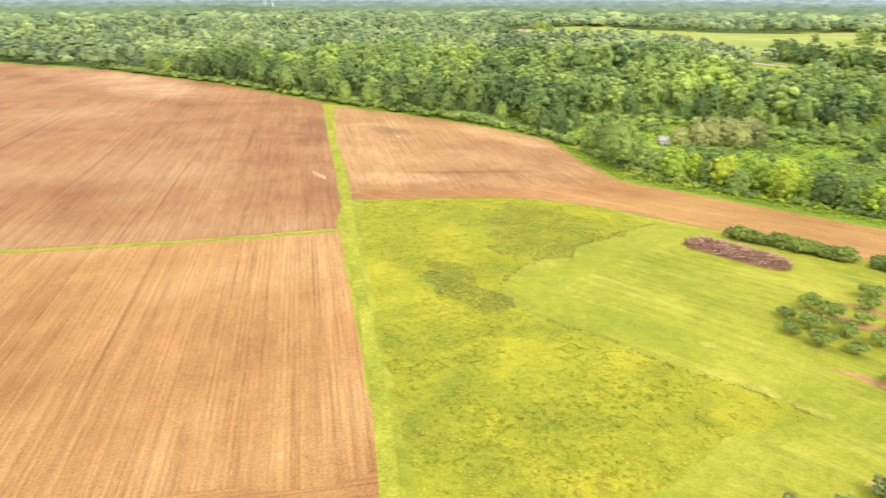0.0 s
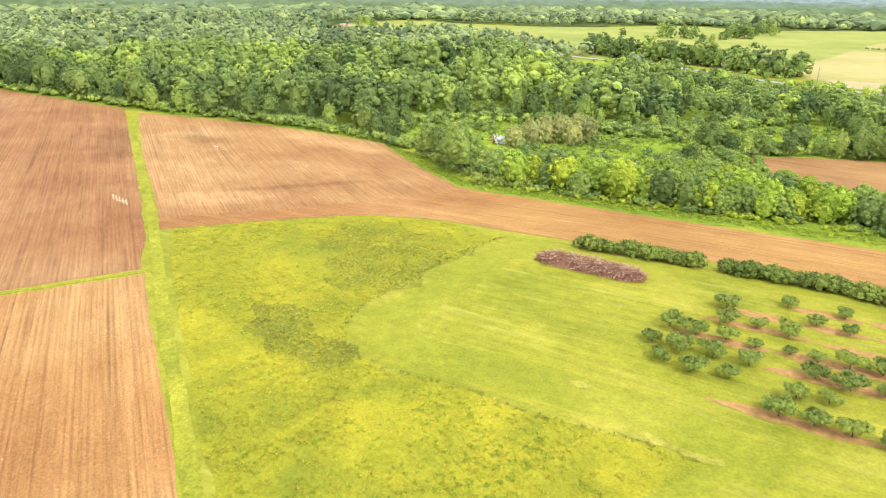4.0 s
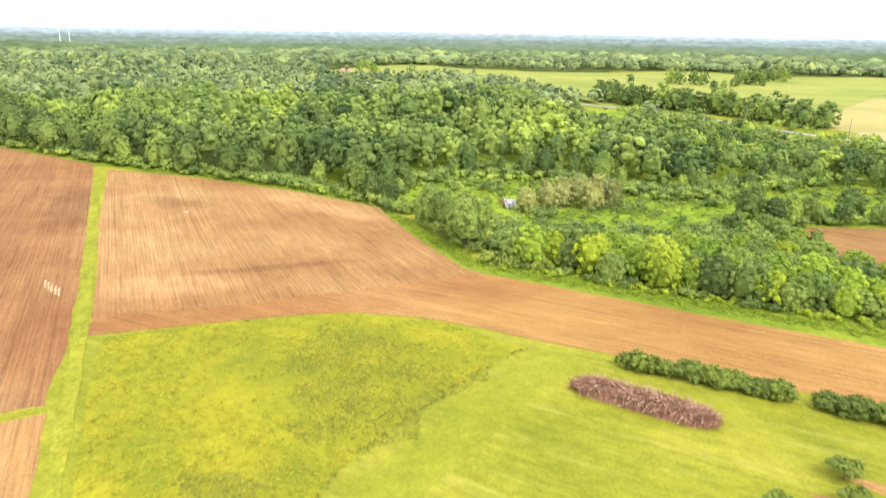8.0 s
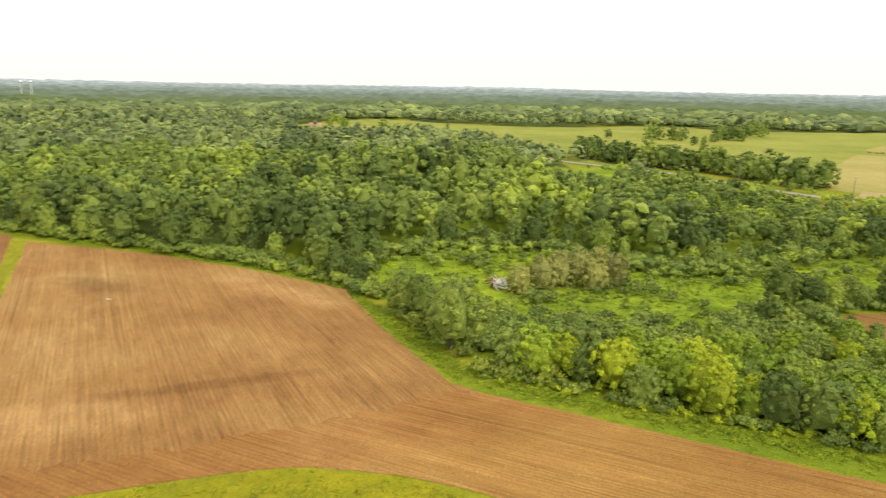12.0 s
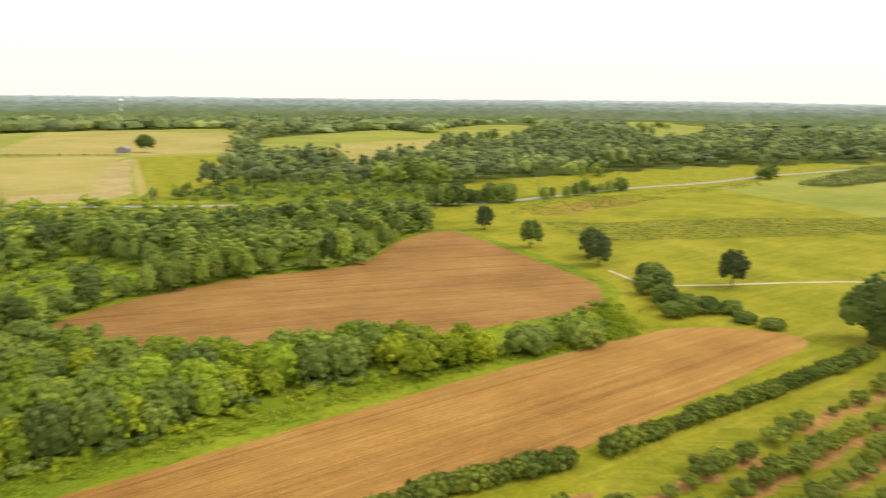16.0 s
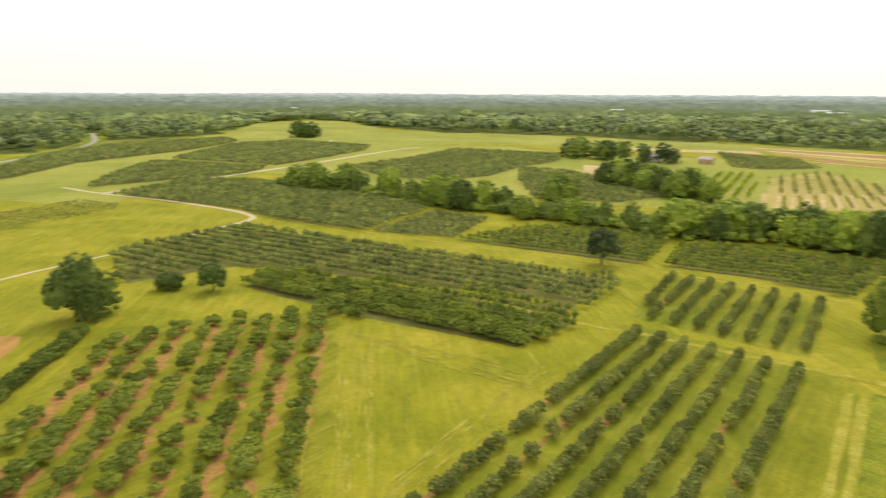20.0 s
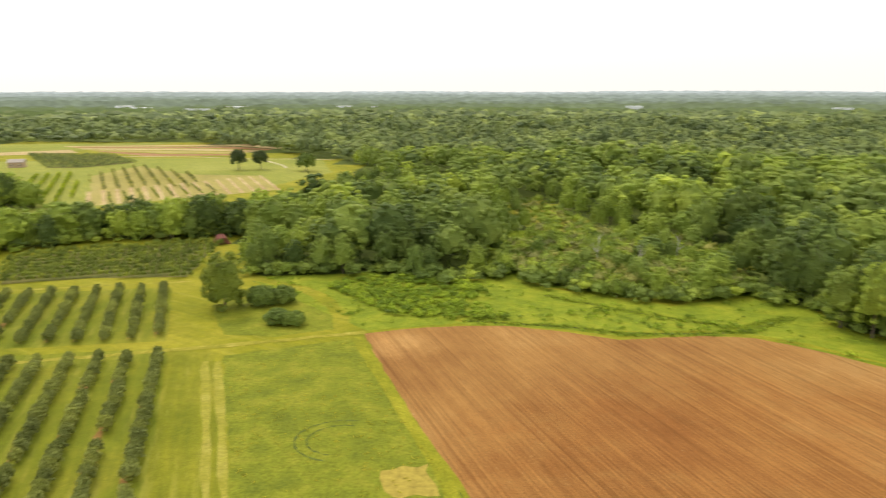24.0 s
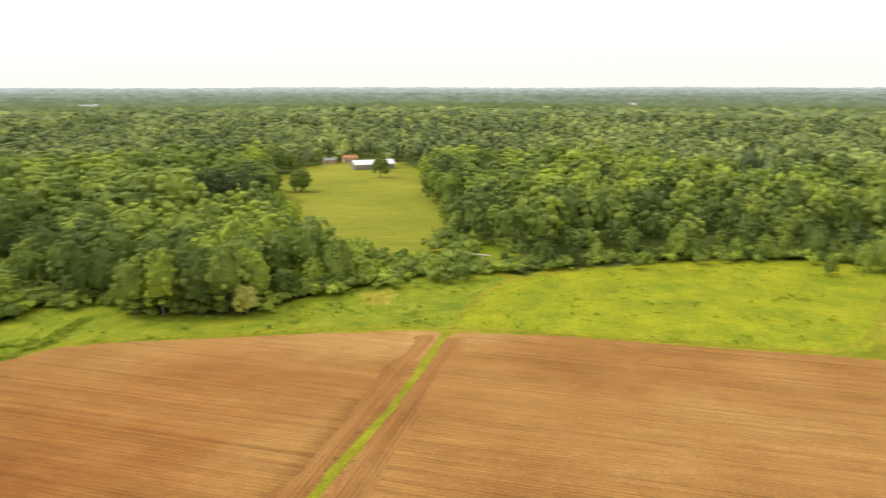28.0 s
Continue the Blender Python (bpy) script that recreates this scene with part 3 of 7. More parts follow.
OPENINGS = [rounded(p, 1) for p in (OPEN_NORTH, OPEN_SOUTH, OPEN_EAST, FIELD_EAST, CLEARING, PASTURE_NORTH, PASTURE_FAR, PASTURE_THIRD, MEADOW_FAR, WET)] + [THICKET, APEX_EAST, ROADSIDE, GLADE_ROAD, GLADE_LONG, GLADE_SMALL]


def off_line(line, x, y):
    best = np.full(np.shape(x), 1e9)
    for (x0, y0), (x1, y1) in zip(line, line[1:]):
        dx, dy = x1 - x0, y1 - y0
        t = np.clip(((x - x0) * dx + (y - y0) * dy) / (dx * dx + dy * dy), 0, 1)
        best = np.minimum(best, np.hypot(x - x0 - t * dx, y - y0 - t * dy))
    return best


def wooded(x, y):
    w = np.ones(np.shape(x), bool)
    for p in OPENINGS:
        w &= ~inside(p, x, y)
    return w & (off_line(ROAD, x, y) > np.where((x > 140) & (y > 230), 20, 8))


FLIGHT = [(12, -88), (9, -12), (0, 0)]

# ---- ground: one sheet to the horizon ----


def ground_sheet():
    inner = np.arange(-330, 421, 7.5)
    ratio = np.cumprod(np.full(24, 1.135)) * 18
    out = np.cumsum(ratio)
    gx = np.concatenate([-330 - out[::-1], inner, 420 + out])
    gy = np.concatenate([-330 - out[::-1], inner, 420 + out])
    gx, gy = gx[np.abs(gx) < 4700], gy[np.abs(gy) < 4700]
    X, Y = np.meshgrid(gx, gy)
    V = np.stack([X, Y, relief(X, Y)], 2).reshape(-1, 3)
    n, m = len(gx), len(gy)
    i = (np.arange(m - 1)[:, None] * n + np.arange(n - 1)[None]).ravel()
    F = np.stack([i, i + 1, i + n + 1, i + n], 1)
    C = V[F].mean(1)
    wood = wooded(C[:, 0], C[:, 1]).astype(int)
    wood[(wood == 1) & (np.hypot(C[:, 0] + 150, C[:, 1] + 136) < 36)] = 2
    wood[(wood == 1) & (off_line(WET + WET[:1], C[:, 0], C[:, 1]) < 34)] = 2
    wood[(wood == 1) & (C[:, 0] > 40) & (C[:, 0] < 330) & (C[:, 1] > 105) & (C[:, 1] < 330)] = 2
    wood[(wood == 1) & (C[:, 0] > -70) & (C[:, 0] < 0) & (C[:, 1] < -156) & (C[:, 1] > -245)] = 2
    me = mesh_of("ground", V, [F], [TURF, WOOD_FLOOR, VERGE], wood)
    return tagged(new("ground", me), "yellow-green mown farm grass with dark woodland floor", "ground", kind="structure")


ground_sheet()

# tilled fields, west of the orchards
MAIN_STRIP = [(-109, 205), (-80, 137), (-57.2, 87), (-45, 59), (-36.6, 39), (-28.6, 19), (-21.4, 3), (-17, -7), (-7, -30), (2, -58), (2.2, -76), (5.2, -84.5), (12.6, -102), (25.5, -133)]
FIELD_NORTH = [(-105, 202), (-72, 195), (-39, 182), (-18, 170), (-9, 164), (-1, 140), (7, 119), (14, 102), (20, 96), (12, 84), (8, 71), (-7, 73), (-20, 69.5), (-33, 65), (-44.5, 61), (-56, 88), (-77, 134)]
FIELD_ARM = [(16, 99), (29, 91), (48, 79), (61, 71), (76, 63), (93, 54), (111, 44), (131, 32), (149, 21), (155, 16), (160, 8), (162, 0), (160, -10), (151, -8), (140, -2), (112, 11), (91, 21.5), (78, 28.5), (66, 41), (51, 49.5), (36, 56), (27, 60.5), (20, 64), (7, 71),
             (-7, 73), (-20, 69.5), (-33, 65), (-44.5, 61), (-48, 69), (-30, 74), (-10, 83), (6, 92)]
FIELD_WEST = [(-113, 209), (-183, 250), (-282, 295), (-383, 316), (-430, 326), (-425, 200), (-320, 60), (-255, -12), (-206, -18.5), (-148, -8), (-95, 13.8), (-67, 24.8), (-39.4, 38.8), (-46, 57), (-58.4, 86), (-81, 137)]
FIELD_MID = [(-37.8, 36.6), (-67, 22.6), (-95, 11.6), (-150, -12), (-142, -27), (-133, -45), (-123, -65), (-110.4, -84), (-100.9, -79.8), (-85.5, -72.1), (-71.3, -65.8), (-60.6, -61.6), (-52, -58), (-28.3, -47.5), (-6.2, -37.6), (-8.2, -30), (-18.5, -7), (-30, 18)]
FIELD_SOUTH = [(-4, -38.6), (-27.7, -49.1), (-51.3, -59.6), (-60, -63.2), (-70.7, -67.4), (-84.9, -73.7), (-100.3, -81.4), (-109.3, -86.2), (-105, -92), (-95, -102), (-79, -117), (-63, -132), (-54, -138), (-44, -138.5), (-36, -137), (-27, -135), (-17, -139), (-5, -142), (6, -141), (15, -139), (24, -135), (17, -116), (10.5, -100), (3.6, -84), (0.2, -76), (0, -60)]
sheet("tilled_field_north", wavy(FIELD_NORTH, 0.25), SOIL_NORTH, 0.05, "tan and brown tilled field below the woods", "field")
ARM_SEAM = [(-46, 68), (-30, 74), (-10, 83), (6, 92), (16, 99)]
arm, ragged = rounded(FIELD_ARM, 1), random.Random(14)
arm_line = []
for (x0, y0), (x1, y1) in zip(arm, arm[1:] + arm[:1]):
    seam = float(off_line(ARM_SEAM, np.array((x0 + x1) / 2), np.array((y0 + y1) / 2))) < 2.5
    n = max(1, int(math.hypot(x1 - x0, y1 - y0) / (0.8 if seam else 3.0)))
    a = 1.3 if seam else 0.25
    arm_line += [(x0 + (x1 - x0) * k / n + ragged.uniform(-a, a), y0 + (y1 - y0) * k / n + ragged.uniform(-a, a)) for k in range(n)]
sheet("tilled_field_headland", arm_line, SOIL_ARM, 0.09, "long tan tilled strip beside the young trees", "field")
sheet("tilled_field_west", wavy(FIELD_WEST, 0.25), SOIL_DULL, 0.05, "broad brown tilled field with drill rows", "field", 15)
sheet("tilled_field_middle", wavy(FIELD_MID, 0.25), SOIL_STRIP, 0.05, "orange-brown tilled field between two grass tracks", "field")
sheet("tilled_field_south", wavy(FIELD_SOUTH, 0.25), SOIL_STRIP, 0.05, "orange-brown tilled field with drill rows", "field")
sheet("tilled_field_east", wavy(rounded(FIELD_EAST, 1), 0.25), SOIL_EAST, 0.06, "dark reddish-brown tilled field between trees", "field")

# grass between and around them
ribbon("field_verge", FIELD_EAST + FIELD_EAST[:1], 9.0, VERGE, 0.05, "bright green grass margin round the reddish field", "verge", 0.7, 21)
ribbon("grass_track", MAIN_STRIP, 2.0, TRACK_TURF, 0.12, "bright mown grass track between tilled fields", "track", 0.2)
ribbon("grass_track_cross", [(-38.5, 37.7), (-67, 23.7), (-95, 12.7), (-150, -10.5)], 1.3, TRACK_TURF, 0.1, "narrow grass strip between tilled fields", "track", 0.2, 2)
ribbon("grass_track_south", [(-5, -38), (-28, -48.3), (-51.6, -58.8), (-60.3, -62.4), (-71, -66.6), (-85.2, -72.9), (-100.6, -80.6), (-109.8, -85)], 1.35, TRACK_TURF, 0.1, "narrow grass strip between tilled fields", "track", 0.2, 3)
NORTH_VERGE = [(-383, 318), (-282, 297), (-183, 252), (-113, 211), (-72, 197), (-39, 184.5), (-16, 171), (-4.5, 152), (2, 139), (9.5, 119), (17, 103), (31, 93), (60, 76), (90, 60), (115, 46), (150, 25)]
ribbon("field_verge", NORTH_VERGE, 7.5, VERGE, 0.035, "bright green grass margin along the trees", "verge", 0.8, 4)
MEADOW_EDGE = [(23, 59), (13, 47), (5, 35), (-1, 25), (-3, 18), (-2, 10), (5, 5), (13, 2), (20, -3), (27, -6), (33, -9), (37, -12), (32, -15), (27, -18), (24, -22), (22, -26), (18, -30), (5, -45), (-2, -36)]
MEADOW_AREA = [(-14, -10), (-26, 18), (-35, 40), (-42, 60), (-33, 64.5), (-20, 69), (-7, 72.5), (7, 70.5)] + MEADOW_EDGE
sheet("meadow", wavy(MEADOW_AREA, 0.4), MEADOW, 0.06, "unmown yellow-green meadow with weedy patches", "meadow")
ribbon("mown_band", [(29, 55), (19, 45), (12.5, 34), (6.5, 25.5), (2.6, 18), (4.2, 13), (10, 9.2), (19, 6), (27, 1), (34, -2.5), (39.5, -8), (44, -14)], 7.0, MOWN_BAND, 0.03, "evenly mown green band along the meadow", "lawn", 0.3, 17)
ribbon("mown_band", [(48, -9.5), (40.5, -12), (36, -14), (30.5, -17), (26.5, -21.5), (23, -27), (17, -34)], 3.2, MOWN_BAND, 0.034, "evenly mown green band round the meadow's tip", "lawn", 0.25, 18)
ribbon("worn_spot", [(31.5, -6.6), (36, -9.8), (39, -11.6)], 0.9, TURF_DRY, 0.088, "worn straw-coloured strip at the meadow's tip", "patch", 0.35, 19)
sheet("thicket_floor", rounded(THICKET, 1), VERGE, 0.03, "rank green growth below the young trees", "verge")
sheet("wetland", rounded(WET, 2), WETLAND, 0.04, "lush bright green wet hollow with low shrubs", "wetland")
WEST_MEADOW = [(-113, -86), (-133, -95), (-151, -99), (-167, -91), (-192, -78), (-206, -65), (-224, -46), (-240, -32), (-245, -22), (-228, -23), (-206, -21), (-152, -15), (-143, -30), (-125, -65)]
sheet("west_meadow", wavy(WEST_MEADOW, 0.4), MEADOW_BRIGHT, 0.06, "unmown yellow-green meadow before the woods", "meadow")
SOUTH_MARGIN = [(24, -137), (64, -178), (31, -184), (10, -174), (-7, -184), (-15, -172), (-43, -159), (-62, -169), (-73, -161), (-76, -143), (-88, -128), (-108, -126), (-120, -124), (-140, -122), (-156, -110), (-151, -98), (-133, -94), (-112, -86), (-95, -104), (-78, -119), (-54, -140), (-27, -137), (-17, -141), (6, -143)]
sheet("rough_lawn", wavy([(52.6, -132.5), (42, -132), (30, -137.5), (35, -152), (43, -164), (51, -169), (60, -164), (62, -152)], 0.5), WEEDY, 0.04, "rough green grass round a shrub", "lawn")
sheet("south_margin", wavy(SOUTH_MARGIN, 0.4), FALLOW, 0.05, "rough bright green grass margin below the woods", "verge")
sheet("weedy_plot", wavy([(48, -121), (25, -132), (12, -102), (0, -74), (27, -68)], 0.4), WEEDY, 0.05, "weedy green fallow plot", "plot")
sheet("straw_patch", wavy([(12.5, -82), (6.5, -84), (4, -77), (10, -75.5)], 0.5, 1.5), STRAW, 0.09, "bare straw-coloured patch in the grass", "patch")
ROW_SIDE = [(92, -117), (60, -124), (28, -44), (56, -20), (64, -40)]
sheet("orchard_lawn_rows", wavy(ROW_SIDE, 0.3), TURF_ROWS, 0.04, "green grass between orchard rows", "lawn")
sheet("lane_lawn", wavy([(64, -125), (50, -122), (26, -66), (40, -64)], 0.4), LANE_TURF, 0.03, "greener mown lane beside the orchard rows", "lawn")
sheet("orchard_lawn_short_rows", wavy([(118, -157), (78, -166), (62, -128), (98, -120)], 0.3), TURF_ROWS, 0.04, "green grass between short orchard rows", "lawn")
sheet("pasture_north", wavy(PASTURE_NORTH, 0.8, 12), PASTURE, 0.05, "pale green pasture beyond the road", "pasture", 60)
sheet("pasture_far", PASTURE_FAR, PASTURE, 0.05, "far pale green pasture between woods", "pasture", 60)
sheet("pasture_clearing", rounded(CLEARING, 1), PADDOCK, 0.05, "pale green paddock cleared in the woods", "pasture", 40)
# haze over the distant lawn, put in as a sheet of paler turf colour
sheet("hazed_lawn", wavy([(330, -60), (420, 30), (600, -48), (760, -120), (800, -262), (700, -300), (560, -340), (500, -420), (420, -410), (330, -470), (250, -500), (120, -500), (95, -420), (120, -330), (210, -240), (310, -190), (420, -160), (390, -90)], 1.0, 12), PASTURE, 0.02, "grass between far orchard blocks, paled by painted haze", "lawn", 60)
sheet("crop_field_east", [(655, -298), (789, -258), (1110, -432), (1110, -565), (767, -465), (591, -575), (285, -650), (330, -560), (536, -430), (560, -340)], PASTURE, 0.05, "far pale green crop field", "field", 60)
sheet("pasture_third", PASTURE_THIRD, PASTURE, 0.065, "farthest pale pasture between woods", "pasture", 60)
sheet("meadow_far", MEADOW_FAR, PASTURE, 0.05, "far pale meadow dotted with trees", "pasture", 60)
sheet("meadow_by_road", wavy([(346, 106), (353, 156), (396, 157), (441, 120), (466, 102), (545, 45), (569, 8), (645, -41), (607, -46), (456, 12), (420, 38), (387, 76)], 0.6, 6), TRACK_TURF, 0.07, "bright green meadow across the road", "meadow", 60)
sheet("crop_upper", wavy([(379, 576), (356, 541), (385, 501), (410, 457), (485, 420), (712, 602), (687, 743), (595, 800)], 0.8, 12), CROP_TAN, 0.09, "ripening tan crop field", "field", 60)
sheet("crop_lower", wavy([(340, 525), (380, 490), (398, 446), (357, 417), (254, 293), (228, 284), (206, 330), (240, 400)], 0.8, 12), CROP_TAN, 0.08, "dull green crop field beside the road", "field", 60)
sheet("bare_margin", wavy([(357, 417), (391, 435), (254, 283), (224, 275), (202, 302), (217, 322), (248, 304)], 1.2, 8), MARGIN_TAN, 0.11, "bare tan margin of a crop field", "field", 60)
sheet("meadow_green", wavy([(400, 442), (461, 399), (319, 276), (274, 254), (245, 261), (256, 281)], 0.6, 8), TRACK_TURF, 0.12, "bright green hay meadow beside a crop field", "meadow", 60)
sheet("crop_second", wavy([(460, 345), (445, 305), (400, 245), (469, 255), (538, 256), (730, 292), (800, 350), (620, 400)], 1, 12), CROP_TAN, 0.08, "dull tan crop field behind the roadside wood", "field", 60)
ribbon("crop_lane", [(393, 433), (320, 350), (250, 271)], 4.0, CROP_TAN, 0.15, "pale lane between meadow and crop", "lane", 0.4, 12)
# vegetable beds in bands, and the bare strips between far orchard rows
for k, (mat, text) in enumerate(((BED_TAN, "tan"), (BED_RED, "reddish"), (BED_TAN, "tan"), (CROP_TAN, "straw-coloured"), (BED_RED, "reddish"))):
    f0, f1 = k * 0.2, k * 0.2 + 0.15
    bed = []
    for f, flip in ((f0, False), (f1, True)):
        row = [(372 + (305 - 372) * f, -600 + (-545 + 600) * f), (217 + (259 - 217) * f, -632 + (-508 + 632) * f), (176 + (196 - 176) * f, -598 + (-520 + 598) * f)]
        bed += row[::-1] if flip else row
    sheet("vegetable_bed", bed, mat, 0.09, text + " vegetable beds in a long band", "field", 60)
sheet("stubble_band", [(455, -475), (426, -504), (343, -563), (322, -539), (383, -499), (441, -461)], BED_TAN, 0.1, "tan stubble band below the woods", "field", 60)
sheet("roadside_glade", wavy(GLADE_ROAD, 0.8, 5), WETLAND, 0.05, "bright green grassy glade before the road", "glade", 60)
sheet("scrub_glade", wavy(GLADE_LONG, 0.8, 5), TURF_DRY, 0.05, "tan scrubby glade in the woods", "glade", 60)
sheet("scrub_glade", wavy(GLADE_SMALL, 0.8, 5), TURF_DRY, 0.05, "small tan glade in the woods", "glade", 60)
sheet("orchard_dry_grass", wavy([(228, -392), (226, -446), (176, -403), (133, -401), (104, -343), (124, -324), (169, -288), (193, -330)], 0.8, 6), CROP_TAN, 0.07, "dry tan grass under far orchard rows", "lawn", 60)
sheet("tan_plot", wavy([(342, -358), (299, -372), (262, -330), (304, -320)], 0.8, 6), BED_TAN, 0.1, "bare tan plot among bushes", "field", 60)
ribbon("dirt_lane", [(300, -512), (279, -510), (215, -511), (165, -496), (138, -501), (110, -495)], 2.2, GRAVEL, 0.13, "pale dirt lane below the vegetable beds", "lane", 0.4, 14)
ribbon("dirt_lane", [(165, -496), (147, -474), (133, -452), (129, -441)], 2.0, GRAVEL, 0.13, "pale dirt lane bending past two trees", "lane", 0.4, 15)
for k in range(15):
    f = k / 14
    x0, y0, x1, y1 = 194 + (133 - 194) * f, -330 + (-401 + 330) * f, 170 + (104 - 170) * f, -288 + (-343 + 288) * f
    ribbon("bare_strip", [(x0, y0), ((x0 + x1) / 2, (y0 + y1) / 2), (x1, y1)], 1.9, BED_TAN, 0.11, "bare tan strip between far orchard rows", "earth", 0.3, 40 + k)

# tracks and road
ribbon("gravel_lane", [(403, -51), (369, -62), (329, -83), (292, -96), (273, -100), (262, -97), (255, -86), (237, -56)], 2.6, GRAVEL, 0.1, "pale gravel farm lane", "lane", 0.3)
ribbon("farm_path", [(237, -56), (222, -30), (212, -10), (196, 13), (189, 28), (201, 40)], 1.3, GRAVEL, 0.1, "thin pale path through the grass", "path", 0.3, 8)
ribbon("gravel_lane_far", [(369, -62), (418, -156), (460, -226), (520, -318), (528, -346)], 4.0, GRAVEL, 0.1, "pale gravel farm lane between orchard blocks", "lane", 0.4, 2)
ribbon("worn_track", [(130, -101), (99, -108), (88, -114), (55, -124), (40, -130), (24, -136)], 1.8, TURF_DRY, 0.1, "worn yellowish grass track", "track", 0.4, 3)
ribbon("dirt_track", [(248, -107), (181, -134), (126, -158), (76, -172)], 1.1, TURF_DRY, 0.1, "thin worn tan track", "track", 0.3, 5)
for dx in (0.0, 2.3):
    ribbon("wheel_track", [(48 + dx, -118), (39 + dx, -96), (28.5 + dx, -70)], 1.15, CUT_GRASS, 0.09, "dry straw-coloured wheel track", "track", 0.36, 6)
ribbon("mown_path", [(92, -227), (81, -207), (72, -189), (64, -180), (56, -173), (45, -168), (37, -158), (31, -146), (29, -138)], 3.6, TURF, 0.075, "mown path along the trees", "path", 0.4, 26)
ribbon("mown_path", [(-112, -86), (-122, -91), (-138, -96), (-150, -98)], 1.8, TRACK_TURF, 0.1, "mown path beside the meadow", "path", 0.3, 9)
ribbon("road", ROAD, 5.6, ASPHALT, 0.12, "pale grey country road", "road", 0.05)
ribbon("road_verge", ROAD, 17.0, VERGE, 0.06, "grass verge along the road", "verge", 0.8, 7)
# turned earth where the plough came round, scrapes, and pale mowing streaks on the lawn
for k, (o, w) in enumerate(((3.4, 4.2), (-3.2, 3.6))):
    line = [(-3.5 - 0.42 * o, -36.8 + 0.9 * o), (-20 - 0.42 * o, -44.2 + 0.9 * o), (-53 - 0.42 * o, -59 + 0.9 * o), (-80 - 0.42 * o, -72 + 0.9 * o), (-107 - 0.42 * o, -84.3 + 0.9 * o)]
    ribbon("turned_earth", line, w, SOIL_TURNED, 0.075, "darker turned earth beside a grass strip", "earth", 1.1, 60 + k)
for k in range(5):
    x, y = -58.5 - 1.2 * k, 79.0 + 1.1 * k
    ribbon("scrape", [(x, y), (x - 1.2, y + 2.2), (x - 2.2, y + 4.4)], 0.4, BED_TAN, 0.1, "pale scrape in the tilled soil", "scrape", 0.1, 70 + k)
STREAK_RNG = random.Random(80)
vs, fs = [], []
for a0, a1, b0, b1, n in (((124.2, -62.6), (70.5, -33.8), (113.6, -64.5), (70.4, -39.3), 46), ((131.3, -61.7), (72.8, -30.5), (130.9, -62.3), (72.5, -31.0), 16), ((126.7, -63.9), (90.5, -80.7), (113.1, -65.3), (79.4, -74.5), 52), ((88.3, -81.0), (67.7, -38.0), (80.4, -82.6), (64.1, -43.1), 56)):
    for k in range(n * 2):
        f, s0 = STREAK_RNG.random(), STREAK_RNG.uniform(-0.1, 0.95)
        s1 = min(s0 + STREAK_RNG.uniform(0.03, 0.16), 1.1)
        p, q = [Vector((a0[0] + (a1[0] - a0[0]) * s, a0[1] + (a1[1] - a0[1]) * s)).lerp(Vector((b0[0] + (b1[0] - b0[0]) * s, b0[1] + (b1[1] - b0[1]) * s)), f) for s in (s0, s1)]
        side = Vector((p.y - q.y, q.x - p.x)).normalized() * STREAK_RNG.uniform(0.06, 0.22)
        m = 6
        for j in range(m + 1):
            c, w = p.lerp(q, j / m), math.sin(math.pi * (0.06 + 0.88 * j / m)) * STREAK_RNG.uniform(0.6, 1.1)
            for o in (c - side * w, c + side * w):
                vs.append((o.x, o.y, float(relief(o.x, o.y)) + 0.045 + 0.0002 * k))
        base = len(vs) - 2 * (m + 1)
        fs += [(base + 2 * j, base + 2 * j + 2, base + 2 * j + 3, base + 2 * j + 1) for j in range(m)]
streaks = new("mowing_streaks", mesh_of("mowing_streaks", np.array(vs), [np.array(fs)], [CUT_GRASS]))
tagged(streaks, "thin pale streaks of dried cut grass on the lawn", "grass", kind="stuff")
for k, (x, y, l, w, a) in enumerate(((41, -22, 5.5, 1.3, 0.5), (46, -19.5, 3.0, 0.9, 0.4), (31.5, -7.5, 6.0, 0.8, -0.55), (36, -10.5, 3.5, 0.7, -0.6), (27, 3, 4, 1.2, -0.4), (48, 17, 5, 1.0, -0.5))):
    c, n = math.cos(a), math.sin(a)
    spot = [(x + l * 0.5 * math.cos(q) * c - w * 0.5 * math.sin(q) * n, y + l * 0.5 * math.cos(q) * n + w * 0.5 * math.sin(q) * c) for q in np.linspace(0, 6.283, 15)[:-1]]
    sheet("worn_spot", wavy(spot, 0.18, 1.0, 90 + k), STRAW if k < 2 else TURF_DRY, 0.085, "worn straw-coloured spot in the grass", "patch")

# ---- woods ----
RNG = np.random.default_rng(11)


def spots_on_grid(x0, x1, y0, y1, gap, jitter, rng):
    gx, gy = np.meshgrid(np.arange(x0, x1, gap), np.arange(y0, y1, gap))
    x = gx.ravel() + rng.uniform(-jitter, jitter, gx.size) * gap
    y = gy.ravel() + rng.uniform(-jitter, jitter, gx.size) * gap
    return x, y


def tree_shape(seed, height, radius, base, lobes, n, size, trunk=True):
    """A whole tree as plain arrays, for the woods that stay far off."""
    rng = np.random.default_rng(seed)
    L = crown_lobes(rng, height, radius, base, lobes)
    v1, f1 = leaf_clumps(rng, L, n, size)
    v2, f2 = lobe_cores(L)
    v, q = np.concatenate([v1, v2]), np.zeros((0, 4), int)
    if trunk:
        vt, ft = tube([(0, 0, -0.5), (0, 0, base + 2)], [0.03 * height * 0.5, 0.02 * height * 0.5], 4)
        q = ft + len(v)
        v = np.concatenate([v, vt])
    return v, q, np.concatenate([f1, f2 + len(v1)])


